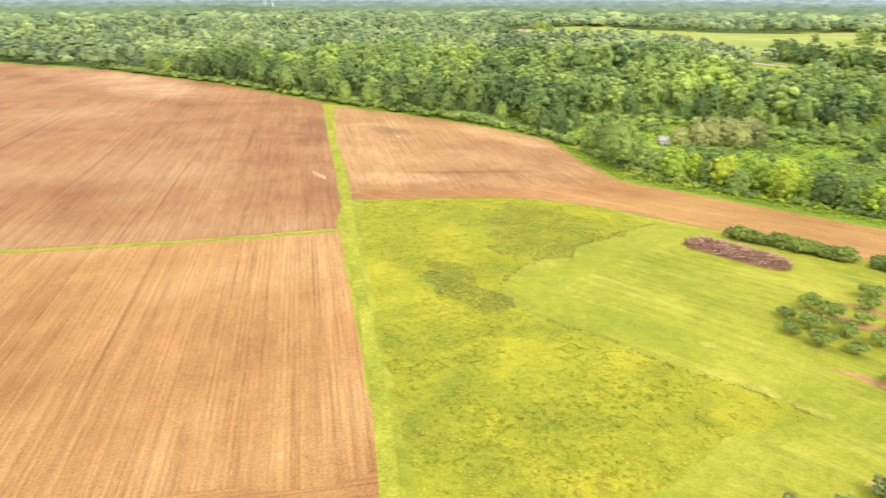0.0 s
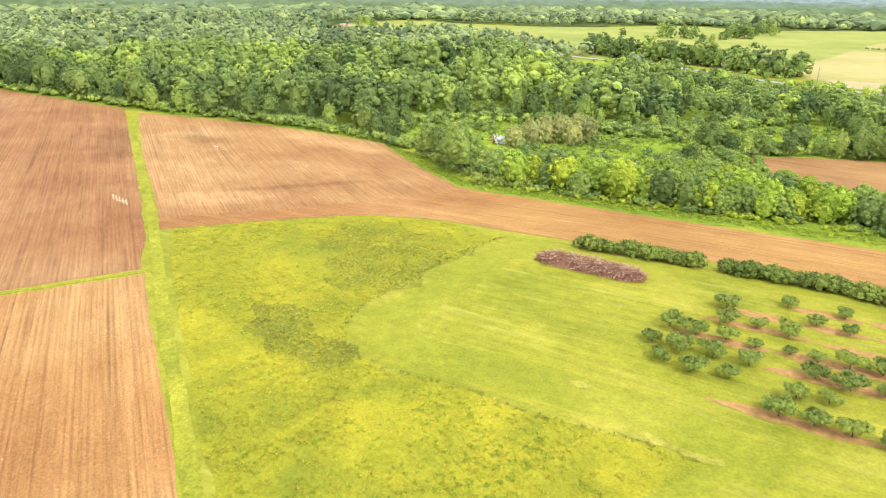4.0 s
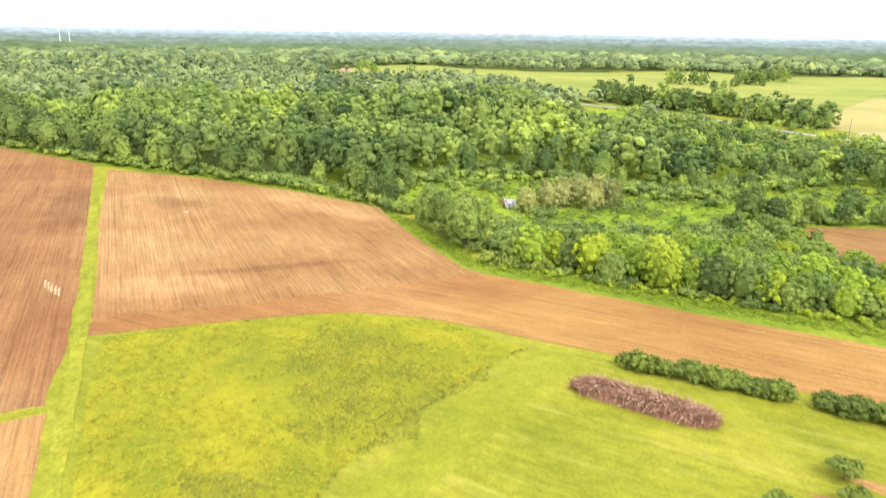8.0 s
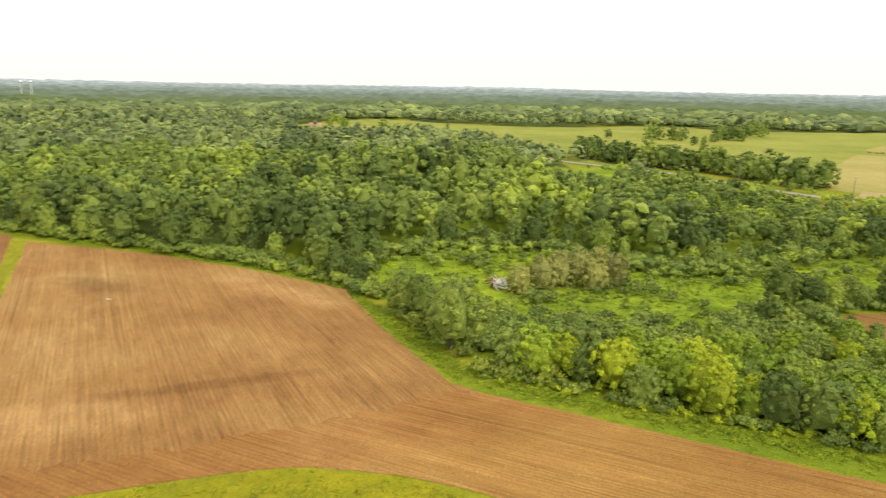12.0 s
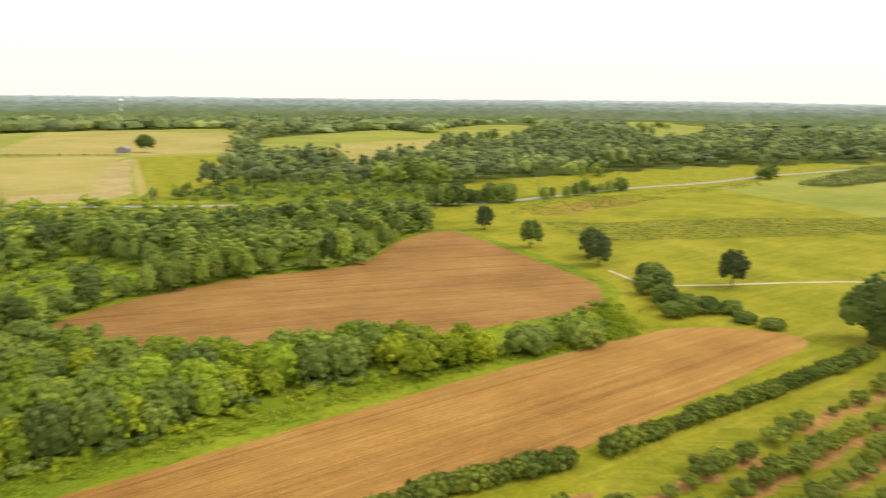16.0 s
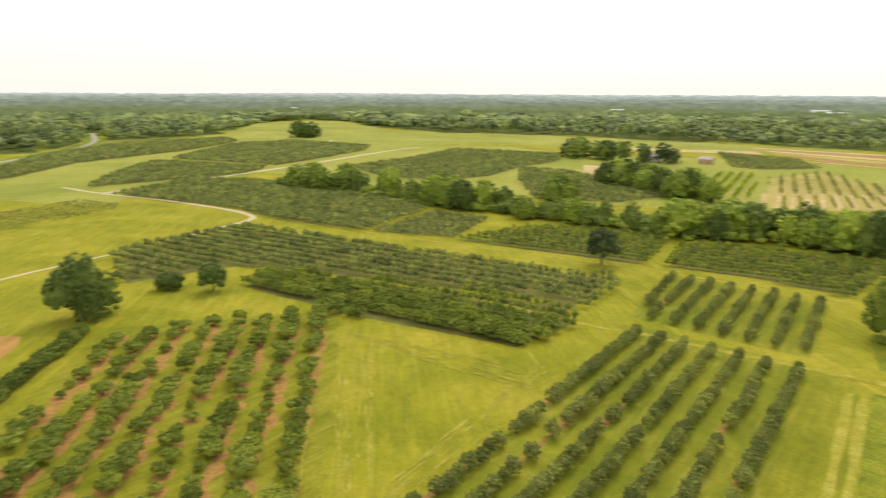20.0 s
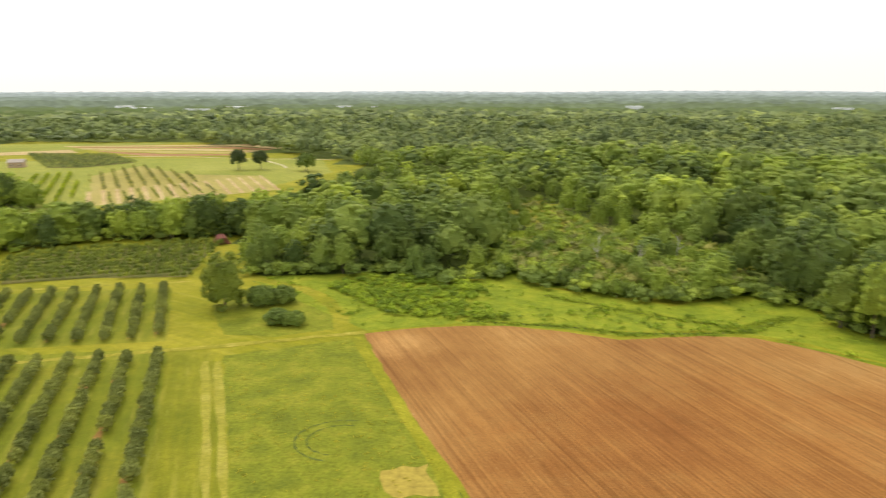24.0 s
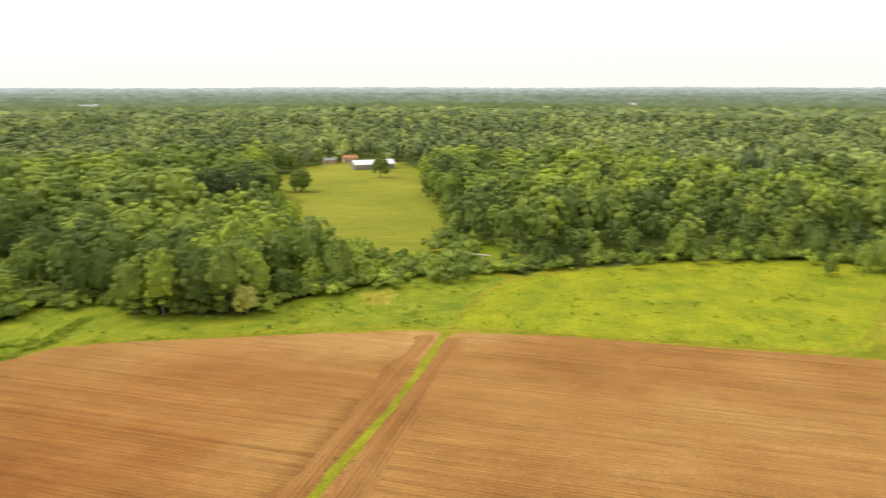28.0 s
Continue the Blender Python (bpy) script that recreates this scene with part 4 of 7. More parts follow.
def canopy_shape(seed, height, radius, lobes, n, size, base=1.5):
    """A forest crown seen from afar: a domed body of leafy lobes, no trunk in sight."""
    rng = np.random.default_rng(seed)
    L = crown_lobes(rng, height, radius, base, lobes)
    v1, f1 = leaf_clumps(rng, L, n, size)
    v2, f2 = lobe_cores(L)
    return np.concatenate([v1, v2]), np.zeros((0, 4), int), np.concatenate([f1, f2 + len(v1)])


def knob_shape(seed):
    """A crown near the horizon: a small uneven dome."""
    rng = np.random.default_rng(seed)
    v = ICO_V * (1 + rng.normal(size=(len(ICO_V), 1)) * 0.2)
    return v * np.array([1, 1, 0.5]) + np.array([0, 0, 0.5]), np.zeros((0, 4), int), ICO_TOP


def seen_side(x, y):
    a = np.degrees(np.arctan2(-(x - 5), y + 20))
    return ~((a > 54) & (a < 84))


# near woods: leafy trees; those along the edge are things of their own
NEAR, MIDDLE, FAR, LAST = 175.0, 380.0, 640.0, 1300.0
x, y = spots_on_grid(-520, 620, -560, 560, 8.2, 0.4, RNG)
# the low growth towards the road stands closer
x2, y2 = spots_on_grid(50, 335, 105, 420, 7.4, 0.45, RNG)
keep = (x2 > 110) | (off_line(ROAD, x2, y2) < 110)
x, y = np.append(x, x2[keep]), np.append(y, y2[keep])
ok = wooded(x, y) & (off_line(FLIGHT, x, y) < MIDDLE)
x, y = x[ok], y[ok]
d = off_line(FLIGHT, x, y)
young = inside(YOUNG, x, y)
ok = (~young) & ((y > -150) | (RNG.random(len(x)) < 0.66)) & (np.hypot(x + 150, y + 136) > 30) & (seen_side(x, y) | (RNG.random(len(x)) < 0.1))
x, y, d = x[ok], y[ok], d[ok]
# distance to open land, by probing round about
edge = np.zeros(len(x), bool)
for a in np.arange(0, 360, 30):
    edge |= ~wooded(x + 9 * math.cos(radians(a)), y + 9 * math.sin(radians(a)))


def tall(x, y):
    """How high the wood stands: scrub near the wet hollow and the paddock, high timber elsewhere."""
    lump = np.array([0.34 * noise.noise(Vector((p * 0.022, q * 0.022, 1.0))) + 0.3 * noise.noise(Vector((p * 0.07, q * 0.07, 4.0))) for p, q in zip(np.ravel(x), np.ravel(y))])
    h = 0.95 + lump
    h = h * np.where(off_line(WET + WET[:1], x, y) < 10, 0.85, 1.0)
    h = h * np.where((x > 55) & (x < 330) & (y > 105) & (y < 420), np.where(off_line(ROAD, x, y) < 50, 0.3, np.where(off_line(ROAD, x, y) < 110, 0.6, np.where(x < 110, 0.85, 0.66))), 1.0)
    h = h * np.where((y < -150) & (x > -20), 0.84, 1.0)
    h = h * np.where((x > -66) & (x < -2) & (y < -158) & (y > -240), 0.62, 1.0)
    h = h * np.where((x > 20) & (x < 130) & (y < -290) & (y > -405), 0.6, 1.0)
    h = h * np.where((x < -140) & (y > -112) & (y < -10) & (off_line(WEST_MEADOW + WEST_MEADOW[:1], x, y) < 22), 0.72, 1.0)
    return h


SHAPES_NEAR = [tree_shape(20 + k, 14, 4.7, 0.2, 13, 360, 0.34) for k in range(10)]
SHAPES_MID = [canopy_shape(40 + k, 14, 5.0, 5, 90, 0.5) for k in range(10)]
species = np.array([noise.noise(Vector((a * 0.018, b * 0.018, 3.0))) for a, b in zip(x, y)]) + RNG.normal(size=len(x)) * 0.22 + 0.16 * (y < -150) - 0.06 * ((x > 150) & (y > -60)) + 0.02 * ((x <= 150) & (y > 100)) - 0.1 * ((x < 20) & (y > 120))


def spots(sel, wide=1.0):
    n = int(sel.sum())
    s = RNG.uniform(0.66, 1.24, n)
    h = s * tall(x[sel], y[sel])
    wide = wide * np.where(y[sel] < -150, 1.22, 0.92)
    h = h * np.where(y[sel] < -150, 1.12, 1.08)
    return np.stack([x[sel], y[sel], relief(x[sel], y[sel]), RNG.uniform(0, 6.28, n), np.maximum(h, 0.42) * wide * RNG.uniform(0.82, 1.25, n), h], 1)


species = species + 0.35 * ((x > -66) & (x < -2) & (y < -158) & (y > -240))
GROUPS = [("leaves mid", LEAF_MID, (species > -0.2) & (species < 0.28), "mid-green mixed broad-leaved wood"),
          ("leaves dark", LEAF_DARK, species <= -0.2, "dark green broad-leaved trees of the wood"),
          ("leaves light", LEAF_LIGHT, species >= 0.28, "light green broad-leaved trees of the wood")]
single = edge & (d < 250)
close = (d < NEAR) | (edge & ~((x > 110) & (y > 105)))
for _, mat, sel, text in GROUPS:
    strew("woodland", SHAPES_NEAR, spots(sel & close & ~single), mat, text, "wood", rng=RNG)
    strew("woodland", SHAPES_MID, spots(sel & ~close & ~single, 1.06), mat, text + ", farther off", "wood", rng=RNG)

EDGE_TREES = []
for k in range(9):
    rng = np.random.default_rng(70 + k)
    mat = (LEAF_MID, LEAF_DARK, LEAF_LIGHT)[k % 3]
    h, r = 13.5, rng.uniform(3.6, 4.8)
    L = crown_lobes(rng, h, r, -1.2, 13)
    EDGE_TREES.append((crown_mesh("crown", rng, mat, L, 340, 0.36), trunk_mesh("trunk", rng, h, 0.28, L)))


def plant(name, kinds, x, y, size, label, category, group="", turn=None, wide=1.0):
    """A tree of its own: trunk and crown."""
    crown, trunk = kinds
    ob = thing(name, x, y, label, category, group)
    ob.matrix_basis = ob.matrix_basis @ Matrix.Rotation(turn if turn is not None else random.uniform(0, 6.28), 4, "Z") @ Matrix.Diagonal((size * wide, size * wide, size, 1))
    part("trunk", trunk, ob)
    part("crown", crown, ob)
    return ob


random.seed(4)
TONE = ("mid-green", "dark green", "light green")
for a, b, sp in zip(x[single], y[single], species[single]):
    k = random.randrange(3) * 3 + (1 if sp < -0.18 else 2 if sp > 0.34 else 0)
    big = random.uniform(0.65, 1.15) * float(tall(np.array([a]), np.array([b]))[0])
    plant("tree", EDGE_TREES[k], a, b, big, TONE[k % 3] + " broad-leaved tree at the wood's edge", "tree", "trees at the wood's edge", None, random.uniform(0.88, 1.14))

# far woods in haze-tinted leaves: lobed domes, then small ones up to the last ridges
def far_ring(near, far, gap, shapes, wide, high, keep, text, dark=-0.12):
    x, y = spots_on_grid(-far - 60, far + 60, -far - 60, far + 60, gap, 0.45, RNG)
    d = off_line(FLIGHT, x, y)
    ok = (d >= near) & (d < far) & wooded(x, y) & (seen_side(x, y) | (RNG.random(len(x)) < keep))
    x, y = x[ok], y[ok]
    n = len(x)
    sp = np.array([noise.noise(Vector((a * 0.012, b * 0.012, 7.0))) for a, b in zip(x, y)]) + RNG.normal(size=n) * 0.2
    sp = sp - 0.3 * ((x > 250) & (y > -80) & (y < 400)) - 0.05 * (y > 100)
    lie = 1 + np.array([0.45 * noise.noise(Vector((a * 0.013, b * 0.013, 2.0))) + 0.25 * noise.noise(Vector((a * 0.05, b * 0.05, 6.0))) for a, b in zip(x, y)])
    S = np.stack([x, y, relief(x, y) - 0.5, RNG.uniform(0, 6.28, n), RNG.uniform(*wide, n), RNG.uniform(*high, n) * lie], 1)
    for sel, mat, tone in ((sp < dark, LEAF_HAZE_DARK, "dark"), ((sp >= dark) & (sp < dark + 0.38), LEAF_HAZE_MID, "mid-green"), (sp >= dark + 0.38, LEAF_HAZE_LIGHT, "light green")):
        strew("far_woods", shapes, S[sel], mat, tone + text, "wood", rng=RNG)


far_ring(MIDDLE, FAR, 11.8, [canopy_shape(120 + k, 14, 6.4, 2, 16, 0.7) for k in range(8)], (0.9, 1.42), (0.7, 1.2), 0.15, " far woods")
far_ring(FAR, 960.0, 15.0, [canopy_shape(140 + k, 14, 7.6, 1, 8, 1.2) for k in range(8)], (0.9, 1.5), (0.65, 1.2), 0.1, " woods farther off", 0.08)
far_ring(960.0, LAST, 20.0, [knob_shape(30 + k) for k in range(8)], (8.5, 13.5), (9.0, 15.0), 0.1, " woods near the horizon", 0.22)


def backdrop(radius, top, col, seed, label, gap=False):
    """The last wooded ridges, far past everything else; their glowing colour holds painted haze."""
    n = 1080
    rng = np.random.default_rng(seed)
    a = np.linspace(0, 2 * math.pi, n, endpoint=False)
    r1 = np.interp(np.arange(n), np.linspace(0, n, 40), np.append(rng.uniform(0, 1, 39), 0.5))
    z = top + r1 * 8 + rng.uniform(0, 5.5, n)
    if gap:
        z[(a > radians(1)) & (a < radians(15))] = -4.0
    V = np.concatenate([np.stack([radius * np.cos(a), radius * np.sin(a), np.full(n, -5.0)], 1), np.stack([radius * np.cos(a), radius * np.sin(a), z], 1)])
    i = np.arange(n)
    F = np.stack([i, i + n, (i + 1) % n + n, (i + 1) % n], 1)
    m, nt, b = nodes_of("ridge_painted_haze")
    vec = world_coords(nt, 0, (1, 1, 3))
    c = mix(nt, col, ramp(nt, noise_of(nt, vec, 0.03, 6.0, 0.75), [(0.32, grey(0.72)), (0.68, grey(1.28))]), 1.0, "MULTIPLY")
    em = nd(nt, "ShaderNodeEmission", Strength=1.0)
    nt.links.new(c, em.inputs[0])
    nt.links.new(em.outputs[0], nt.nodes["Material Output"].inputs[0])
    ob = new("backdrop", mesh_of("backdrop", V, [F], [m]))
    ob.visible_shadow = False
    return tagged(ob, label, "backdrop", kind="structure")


# each ring glows paler and bluer than the one before: painted haze
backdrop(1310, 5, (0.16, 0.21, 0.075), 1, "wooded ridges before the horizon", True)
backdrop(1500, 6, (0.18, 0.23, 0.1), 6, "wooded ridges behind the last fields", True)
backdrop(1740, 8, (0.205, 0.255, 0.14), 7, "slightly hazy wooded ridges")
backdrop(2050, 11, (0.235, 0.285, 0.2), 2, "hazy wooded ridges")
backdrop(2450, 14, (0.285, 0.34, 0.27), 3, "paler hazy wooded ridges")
backdrop(3000, 17, (0.345, 0.405, 0.35), 8, "wooded ridges far off, paled by painted haze")
backdrop(3700, 20, (0.43, 0.49, 0.455), 4, "wooded ridges at the horizon, paled by painted haze")
backdrop(4600, 25, (0.54, 0.61, 0.6), 5, "ridges at the horizon, palest blue with painted haze")

# young bright trees along the long field
random.seed(9)
YOUNG_TREES = []
for k in range(8):
    rng = np.random.default_rng(90 + k)
    L = crown_lobes(rng, 7.3, rng.uniform(3.2, 4.3), -1.4, 14)
    YOUNG_TREES.append((crown_mesh("crown", rng, (LEAF_YELLOW, LEAF_BRAMBLE, LEAF_LIGHT, LEAF_MID, LEAF_YELLOW, LEAF_BRAMBLE, LEAF_MID, LEAF_DARK)[k], L, 460, 0.27), trunk_mesh("trunk", rng, 7.3, 0.13, L)))
YOUNG_FOOT = [(19, 104), (33, 95), (60, 80), (88, 67), (107, 55), (121, 44), (149, 27)]
x, y = spots_on_grid(10, 165, 15, 130, 3.8, 0.42, RNG)
ok = inside(YOUNG, x, y) & (x < 119)
back = off_line(YOUNG_FOOT, x, y)
for a, b, o in zip(x[ok], y[ok], back[ok]):
    k = random.choice((3, 7, 6, 2)) if random.random() < (0.6 if a < 40 else 0.2 if a < 98 else 0.5) else random.choice((0, 1, 4, 5))
    if o > 17 and random.random() < 0.75:
        k = random.choice((2, 6, 3, 1))
    low = 1.06 - 0.26 * min(1.0, max(0.0, (a - 66) / 56)) if o < 17 else random.uniform(0.45, 0.8)
    plant("young_tree", YOUNG_TREES[k], a, b, random.uniform(0.66, 1.16) * low, ("bright yellow-green", "bright green", "fresh green", "mid-green", "bright yellow-green", "bright green", "mid-green", "dark green")[k] + " young tree beside the tilled field", "tree", "young trees along the field", None, random.uniform(0.9, 1.15))

# ---- orchards and hedges ----
random.seed(21)


def bush_kinds(seed, n, height, radius, base, lobes, leaves, size, mat, girth=0.09, flat=1.0):
    out = []
    for k in range(n):
        rng = np.random.default_rng(seed + k)
        L = crown_lobes(rng, height, radius * rng.uniform(0.88, 1.12), base, lobes, flat)
        out.append((crown_mesh("crown", rng, mat, L, leaves, size, leaves // 3), trunk_mesh("trunk", rng, height, girth, L, 2, 4)))
    return out


def vase_kinds(seed, n, height, radius, leaves, size, mat):
    """Pruned fruit trees: a short trunk, limbs spreading to a low, flat, open crown."""
    out = []
    for k in range(n):
        rng = np.random.default_rng(seed + k)
        L = []
        c = rng.integers(6, 9)
        for j in range(c):
            a = j * 2 * math.pi / c + rng.uniform(-0.35, 0.35)
            s = radius * rng.uniform(0.35, 0.8)
            L.append((s * math.cos(a), s * math.sin(a), height * rng.uniform(0.44, 0.78), radius * rng.uniform(0.32, 0.5), height * rng.uniform(0.2, 0.3)))
        L = np.array([(0, 0, height * 0.62, radius * 0.42, height * 0.26)] + L)
        out.append((crown_mesh("crown", rng, mat, L, leaves, size), trunk_mesh("trunk", rng, height * 0.8, 0.11, L, 7, 5)))
    return out


PEACH_OPEN = vase_kinds(200, 5, 2.2, 1.75, 260, 0.18, LEAF_PEACH)
PEACH = vase_kinds(205, 5, 2.2, 1.8, 210, 0.2, LEAF_PEACH) + bush_kinds(210, 5, 2.1, 1.5, 0.2, 7, 190, 0.2, LEAF_PEACH)
ROWTREE = bush_kinds(220, 7, 2.6, 1.15, 0.1, 7, 170, 0.2, LEAF_ROW)
HEDGE = bush_kinds(240, 5, 2.5, 2.1, -0.2, 7, 150, 0.22, LEAF_HEDGE)


def earth_strip(x0, y0, x1, y1, width, seed):
    """Bare earth along a row, its width swelling and thinning, its ends tapered."""
    rng = random.Random(seed)
    ln = math.hypot(x1 - x0, y1 - y0)
    n = max(3, int(ln / 0.9))
    dx, dy = (x1 - x0) / ln, (y1 - y0) / ln
    vs, wl, wr = [], width * 0.5, width * 0.5
    for k in range(n + 1):
        f = k / n
        wl = min(width * 0.8, max(width * 0.25, wl + rng.uniform(-0.22, 0.22)))
        wr = min(width * 0.8, max(width * 0.25, wr + rng.uniform(-0.22, 0.22)))
        end = min(1.0, 3.5 * min(f, 1 - f) + 0.12)
        cx, cy = x0 + (x1 - x0) * f, y0 + (y1 - y0) * f
        for s in (wl * end, 0.0, -wr * end):
            px, py = cx - dy * s, cy + dx * s
            vs.append((px, py, float(relief(px, py)) + 0.035))
    fs = [(k * 3 + j, k * 3 + j + 1, k * 3 + j + 4, k * 3 + j + 3) for k in range(n) for j in (0, 1)]
    me = mesh_of("bare_earth_strip", np.array(vs), [np.array(fs)], [RED_EARTH])
    if me.polygons[0].normal.z < 0:
        me.flip_normals()
    tagged(new("bare_earth_strip", me), "bare reddish earth under an orchard row", "earth", kind="structure")


# the open block of pruned trees
UX, UY, QX, QY = 0.876, -0.482, 0.482, 0.876
sheet("orchard_lawn_open", wavy([(s * UX + q * QX, s * UY + q * QY) for s, q in ((62, 5), (156, 5), (147, 52), (66, 56))], 0.8), LANE_TURF, 0.02, "greener grass between rows of pruned trees", "lawn")
for k in range(9):
    q = 9.7 + 5.5 * k
    s0 = (76, 58, 36, 29, 27, 28, 31, 34, 42)[k]
    s1 = (154, 153, 151, 150, 148, 147, 145, 143, 62)[k]
    s = s0
    while s < 72:
        ln = random.uniform(8, 20)
        if random.random() < 0.75:
            e, o = min(s + ln, 78), random.uniform(-0.3, 0.3)
            earth_strip(s * UX + (q + o) * QX, s * UY + (q + o) * QY, e * UX + (q + o) * QX, e * UY + (q + o) * QY, random.uniform(1.9, 3.3), k * 31 + int(s))
        s += ln
    s = s0
    while s < s1:
        west = s < 75
        if random.random() > (0.3 if west else 0.06) + (0.25 if k > 7 else 0):
            r = q + random.uniform(-0.7, 0.7)
            x, y = s * UX + r * QX, s * UY + r * QY
            big = random.choice((0.6, 0.75, 0.9, 1.0, 1.05) if west else (0.6, 0.75, 0.9, 1.0, 1.1, 1.18))
            plant("peach_tree", random.choice(PEACH_OPEN if west else PEACH), x, y, big, "low open-crowned pruned fruit tree over reddish earth", "fruit tree", "fruit trees of the open block", None, 1.05)
        if not west and random.random() < 0.8:
            o, ln = random.uniform(-1.5, -0.2), random.uniform(1.6, 3.2)
            earth_strip((s - ln) * UX + (q + o) * QX, (s - ln) * UY + (q + o) * QY, (s + ln) * UX + (q + o) * QX, (s + ln) * UY + (q + o) * QY, random.uniform(1.6, 2.8), k * 57 + int(s * 3))
        s += random.uniform(3.4, 4.5)

# seven long rows, and the short stub beside them
PX, PY, DX, DY = 0.93, 0.36, -0.36, 0.93
for k in range(-1, 7):
    off = 43 - 5.05 * k
    s0, s1 = (-52, -34) if k < 0 else (-136 + 0.6 * k, -35 - 0.6 * k)
    s = s0
    gap = random.uniform(s0 + 25, s1 - 15) if k in (1, 5) else 1e9
    while s < s1:
        if not (gap < s < gap + 3.4) and random.random() > 0.06:
            x, y = off * PX + s * DX, off * PY + s * DY
            plant("orchard_tree", random.choice(ROWTREE), x + random.uniform(-0.25, 0.25), y, random.uniform(0.8, 1.06), "dense dark green fruit tree in a long row", "fruit tree", "fruit trees of the seven long rows", None, random.uniform(0.9, 1.12))
        s += random.uniform(2.2, 2.7)
    s = s0
    while s < s1 - 6:
        ln = random.uniform(8, 24)
        if random.random() < 0.78:
            e, o = min(s + ln, s1), off + random.uniform(0.6, 1.1)
            earth_strip(o * PX + s * DX, o * PY + s * DY, o * PX + e * DX, o * PY + e * DY, random.uniform(0.7, 1.4), 400 + k * 13 + int(s))
        s += ln

for k, (length, wide) in enumerate(((5, 1.0), (9, 1.4), (6, 0.9), (11, 1.2), (4, 1.1), (8, 0.9))):
    o, s1 = 43 - 5.05 * k + 1.3, -36 - 0.6 * k - (k * 7) % 4
    ribbon("bare_strip", [(o * PX + s * DX, o * PY + s * DY) for s in (s1, s1 - length * 0.5, s1 - length)], wide, (BED_TAN, RED_EARTH)[k % 2], 0.2, "bare tan strip beside an orchard row", "earth", 0.4, 80 + k)

# eight short rows across the track
for k in range(8):
    a = (114 - 5.0 * k, -155 - 1.15 * k)
    b = (102, -131) if k == 0 else (95 - 5.1 * (k - 1), -123.3 - 1.0 * (k - 1))
    n = int(math.hypot(b[0] - a[0], b[1] - a[1]) / 2.4)
    for j in range(n + 1):
        f = j / n
        if random.random() > 0.05 and not (k == 0 and 0.75 < f < 0.9):
            plant("orchard_tree", random.choice(ROWTREE), a[0] + (b[0] - a[0]) * f, a[1] + (b[1] - a[1]) * f, random.uniform(0.8, 1.06), "dense dark green fruit tree in a short row", "fruit tree", "fruit trees of the short rows")
    earth_strip(a[0] + 0.8, a[1], b[0] + 0.8, b[1], 0.8, 700 + k)

# hedge between the long field and the lawn
HEDGE_LINE = [(36, 52.5), (56, 43), (None, None), (58.5, 41), (72, 34.5), (88.5, 20.5), (None, None), (93.5, 17), (112, 5.5), (134, -8), (155, -21)]
run = []
for p in HEDGE_LINE + [(None, None)]:
    if p[0] is not None:
        run.append(p)
        continue
    for (x0, y0), (x1, y1) in zip(run, run[1:]):
        n = max(1, int(math.hypot(x1 - x0, y1 - y0) / 1.75))
        for j in range(n):
            f = j / n
            plant("hedge_shrub", random.choice(HEDGE), x0 + (x1 - x0) * f + random.uniform(-0.25, 0.25), y0 + (y1 - y0) * f + random.uniform(-0.25, 0.25), random.uniform(0.8, 1.15), "glossy dark green shrub in a field hedge", "shrub", "shrubs of the field hedge")
    run = []


def bush_shape(seed, height, radius, lobes, leaves, size):
    rng = np.random.default_rng(seed)
    L = crown_lobes(rng, height, radius, 0.0, lobes * 0.55)
    v1, f1 = leaf_clumps(rng, L, leaves, size, leaves // 6)
    v2, f2 = lobe_cores(L[:max(1, len(L) - 2)])
    return np.concatenate([v1, v2]), np.zeros((0, 4), int), np.concatenate([f1, f2 + len(v1)])


def rows_in(poly, bearing, row_gap, plant_gap, shapes, mat, size, label, rng, missing=0.05, side=1.0, apart=None):
    """A block of bushes planted in rows: one object, too many to count."""
    a = radians(bearing)
    ux, uy = math.sin(a), math.cos(a)
    xs, ys = np.array([p[0] for p in poly]), np.array([p[1] for p in poly])
    u, w = xs * ux + ys * uy, xs * uy - ys * ux
    gu, gw = np.meshgrid(np.arange(u.min(), u.max(), plant_gap), np.arange(w.min(), w.max(), row_gap))
    gu = gu + rng.uniform(-0.2, 0.2, gu.shape) * plant_gap
    gw = gw + rng.normal(size=gw.shape) * 0.12
    x, y = (gu * ux + gw * uy).ravel(), (gu * uy - gw * ux).ravel()
    ok = inside(poly, x, y) & (rng.random(len(x)) > missing)
    x, y = x[ok], y[ok]
    s = size * rng.uniform(0.8, 1.15, len(x))
    if size > 0.7 and row_gap < 5:
        sheet("orchard_shade_floor", wavy([(p * 0.945 + xs.mean() * 0.055, q * 0.945 + ys.mean() * 0.055) for p, q in poly], 0.5, 6), ORCHARD_SHADE_FLOOR, 0.075, "dull grass and bare earth under close rows, row shade painted in", "lawn", 60)
    if apart is not None:
        one = inside(apart, x, y)
        for a, b, k in zip(x[one], y[one], s[one]):
            plant("fruit_bush", random.choice(BLOCK_TREES), a, b, float(k), "bushy fruit tree at the near side of an orchard block", "fruit tree", "fruit trees of the orchard block by the lawn", None, side)
        x, y, s = x[~one], y[~one], s[~one]
    return strew("orchard_block", shapes, np.stack([x, y, relief(x, y), rng.uniform(0, 6.28, len(x)), s * side * (0.74 if shapes is BLOCK_FAR else 0.84), s], 1), mat, label, "orchard", rng=rng)


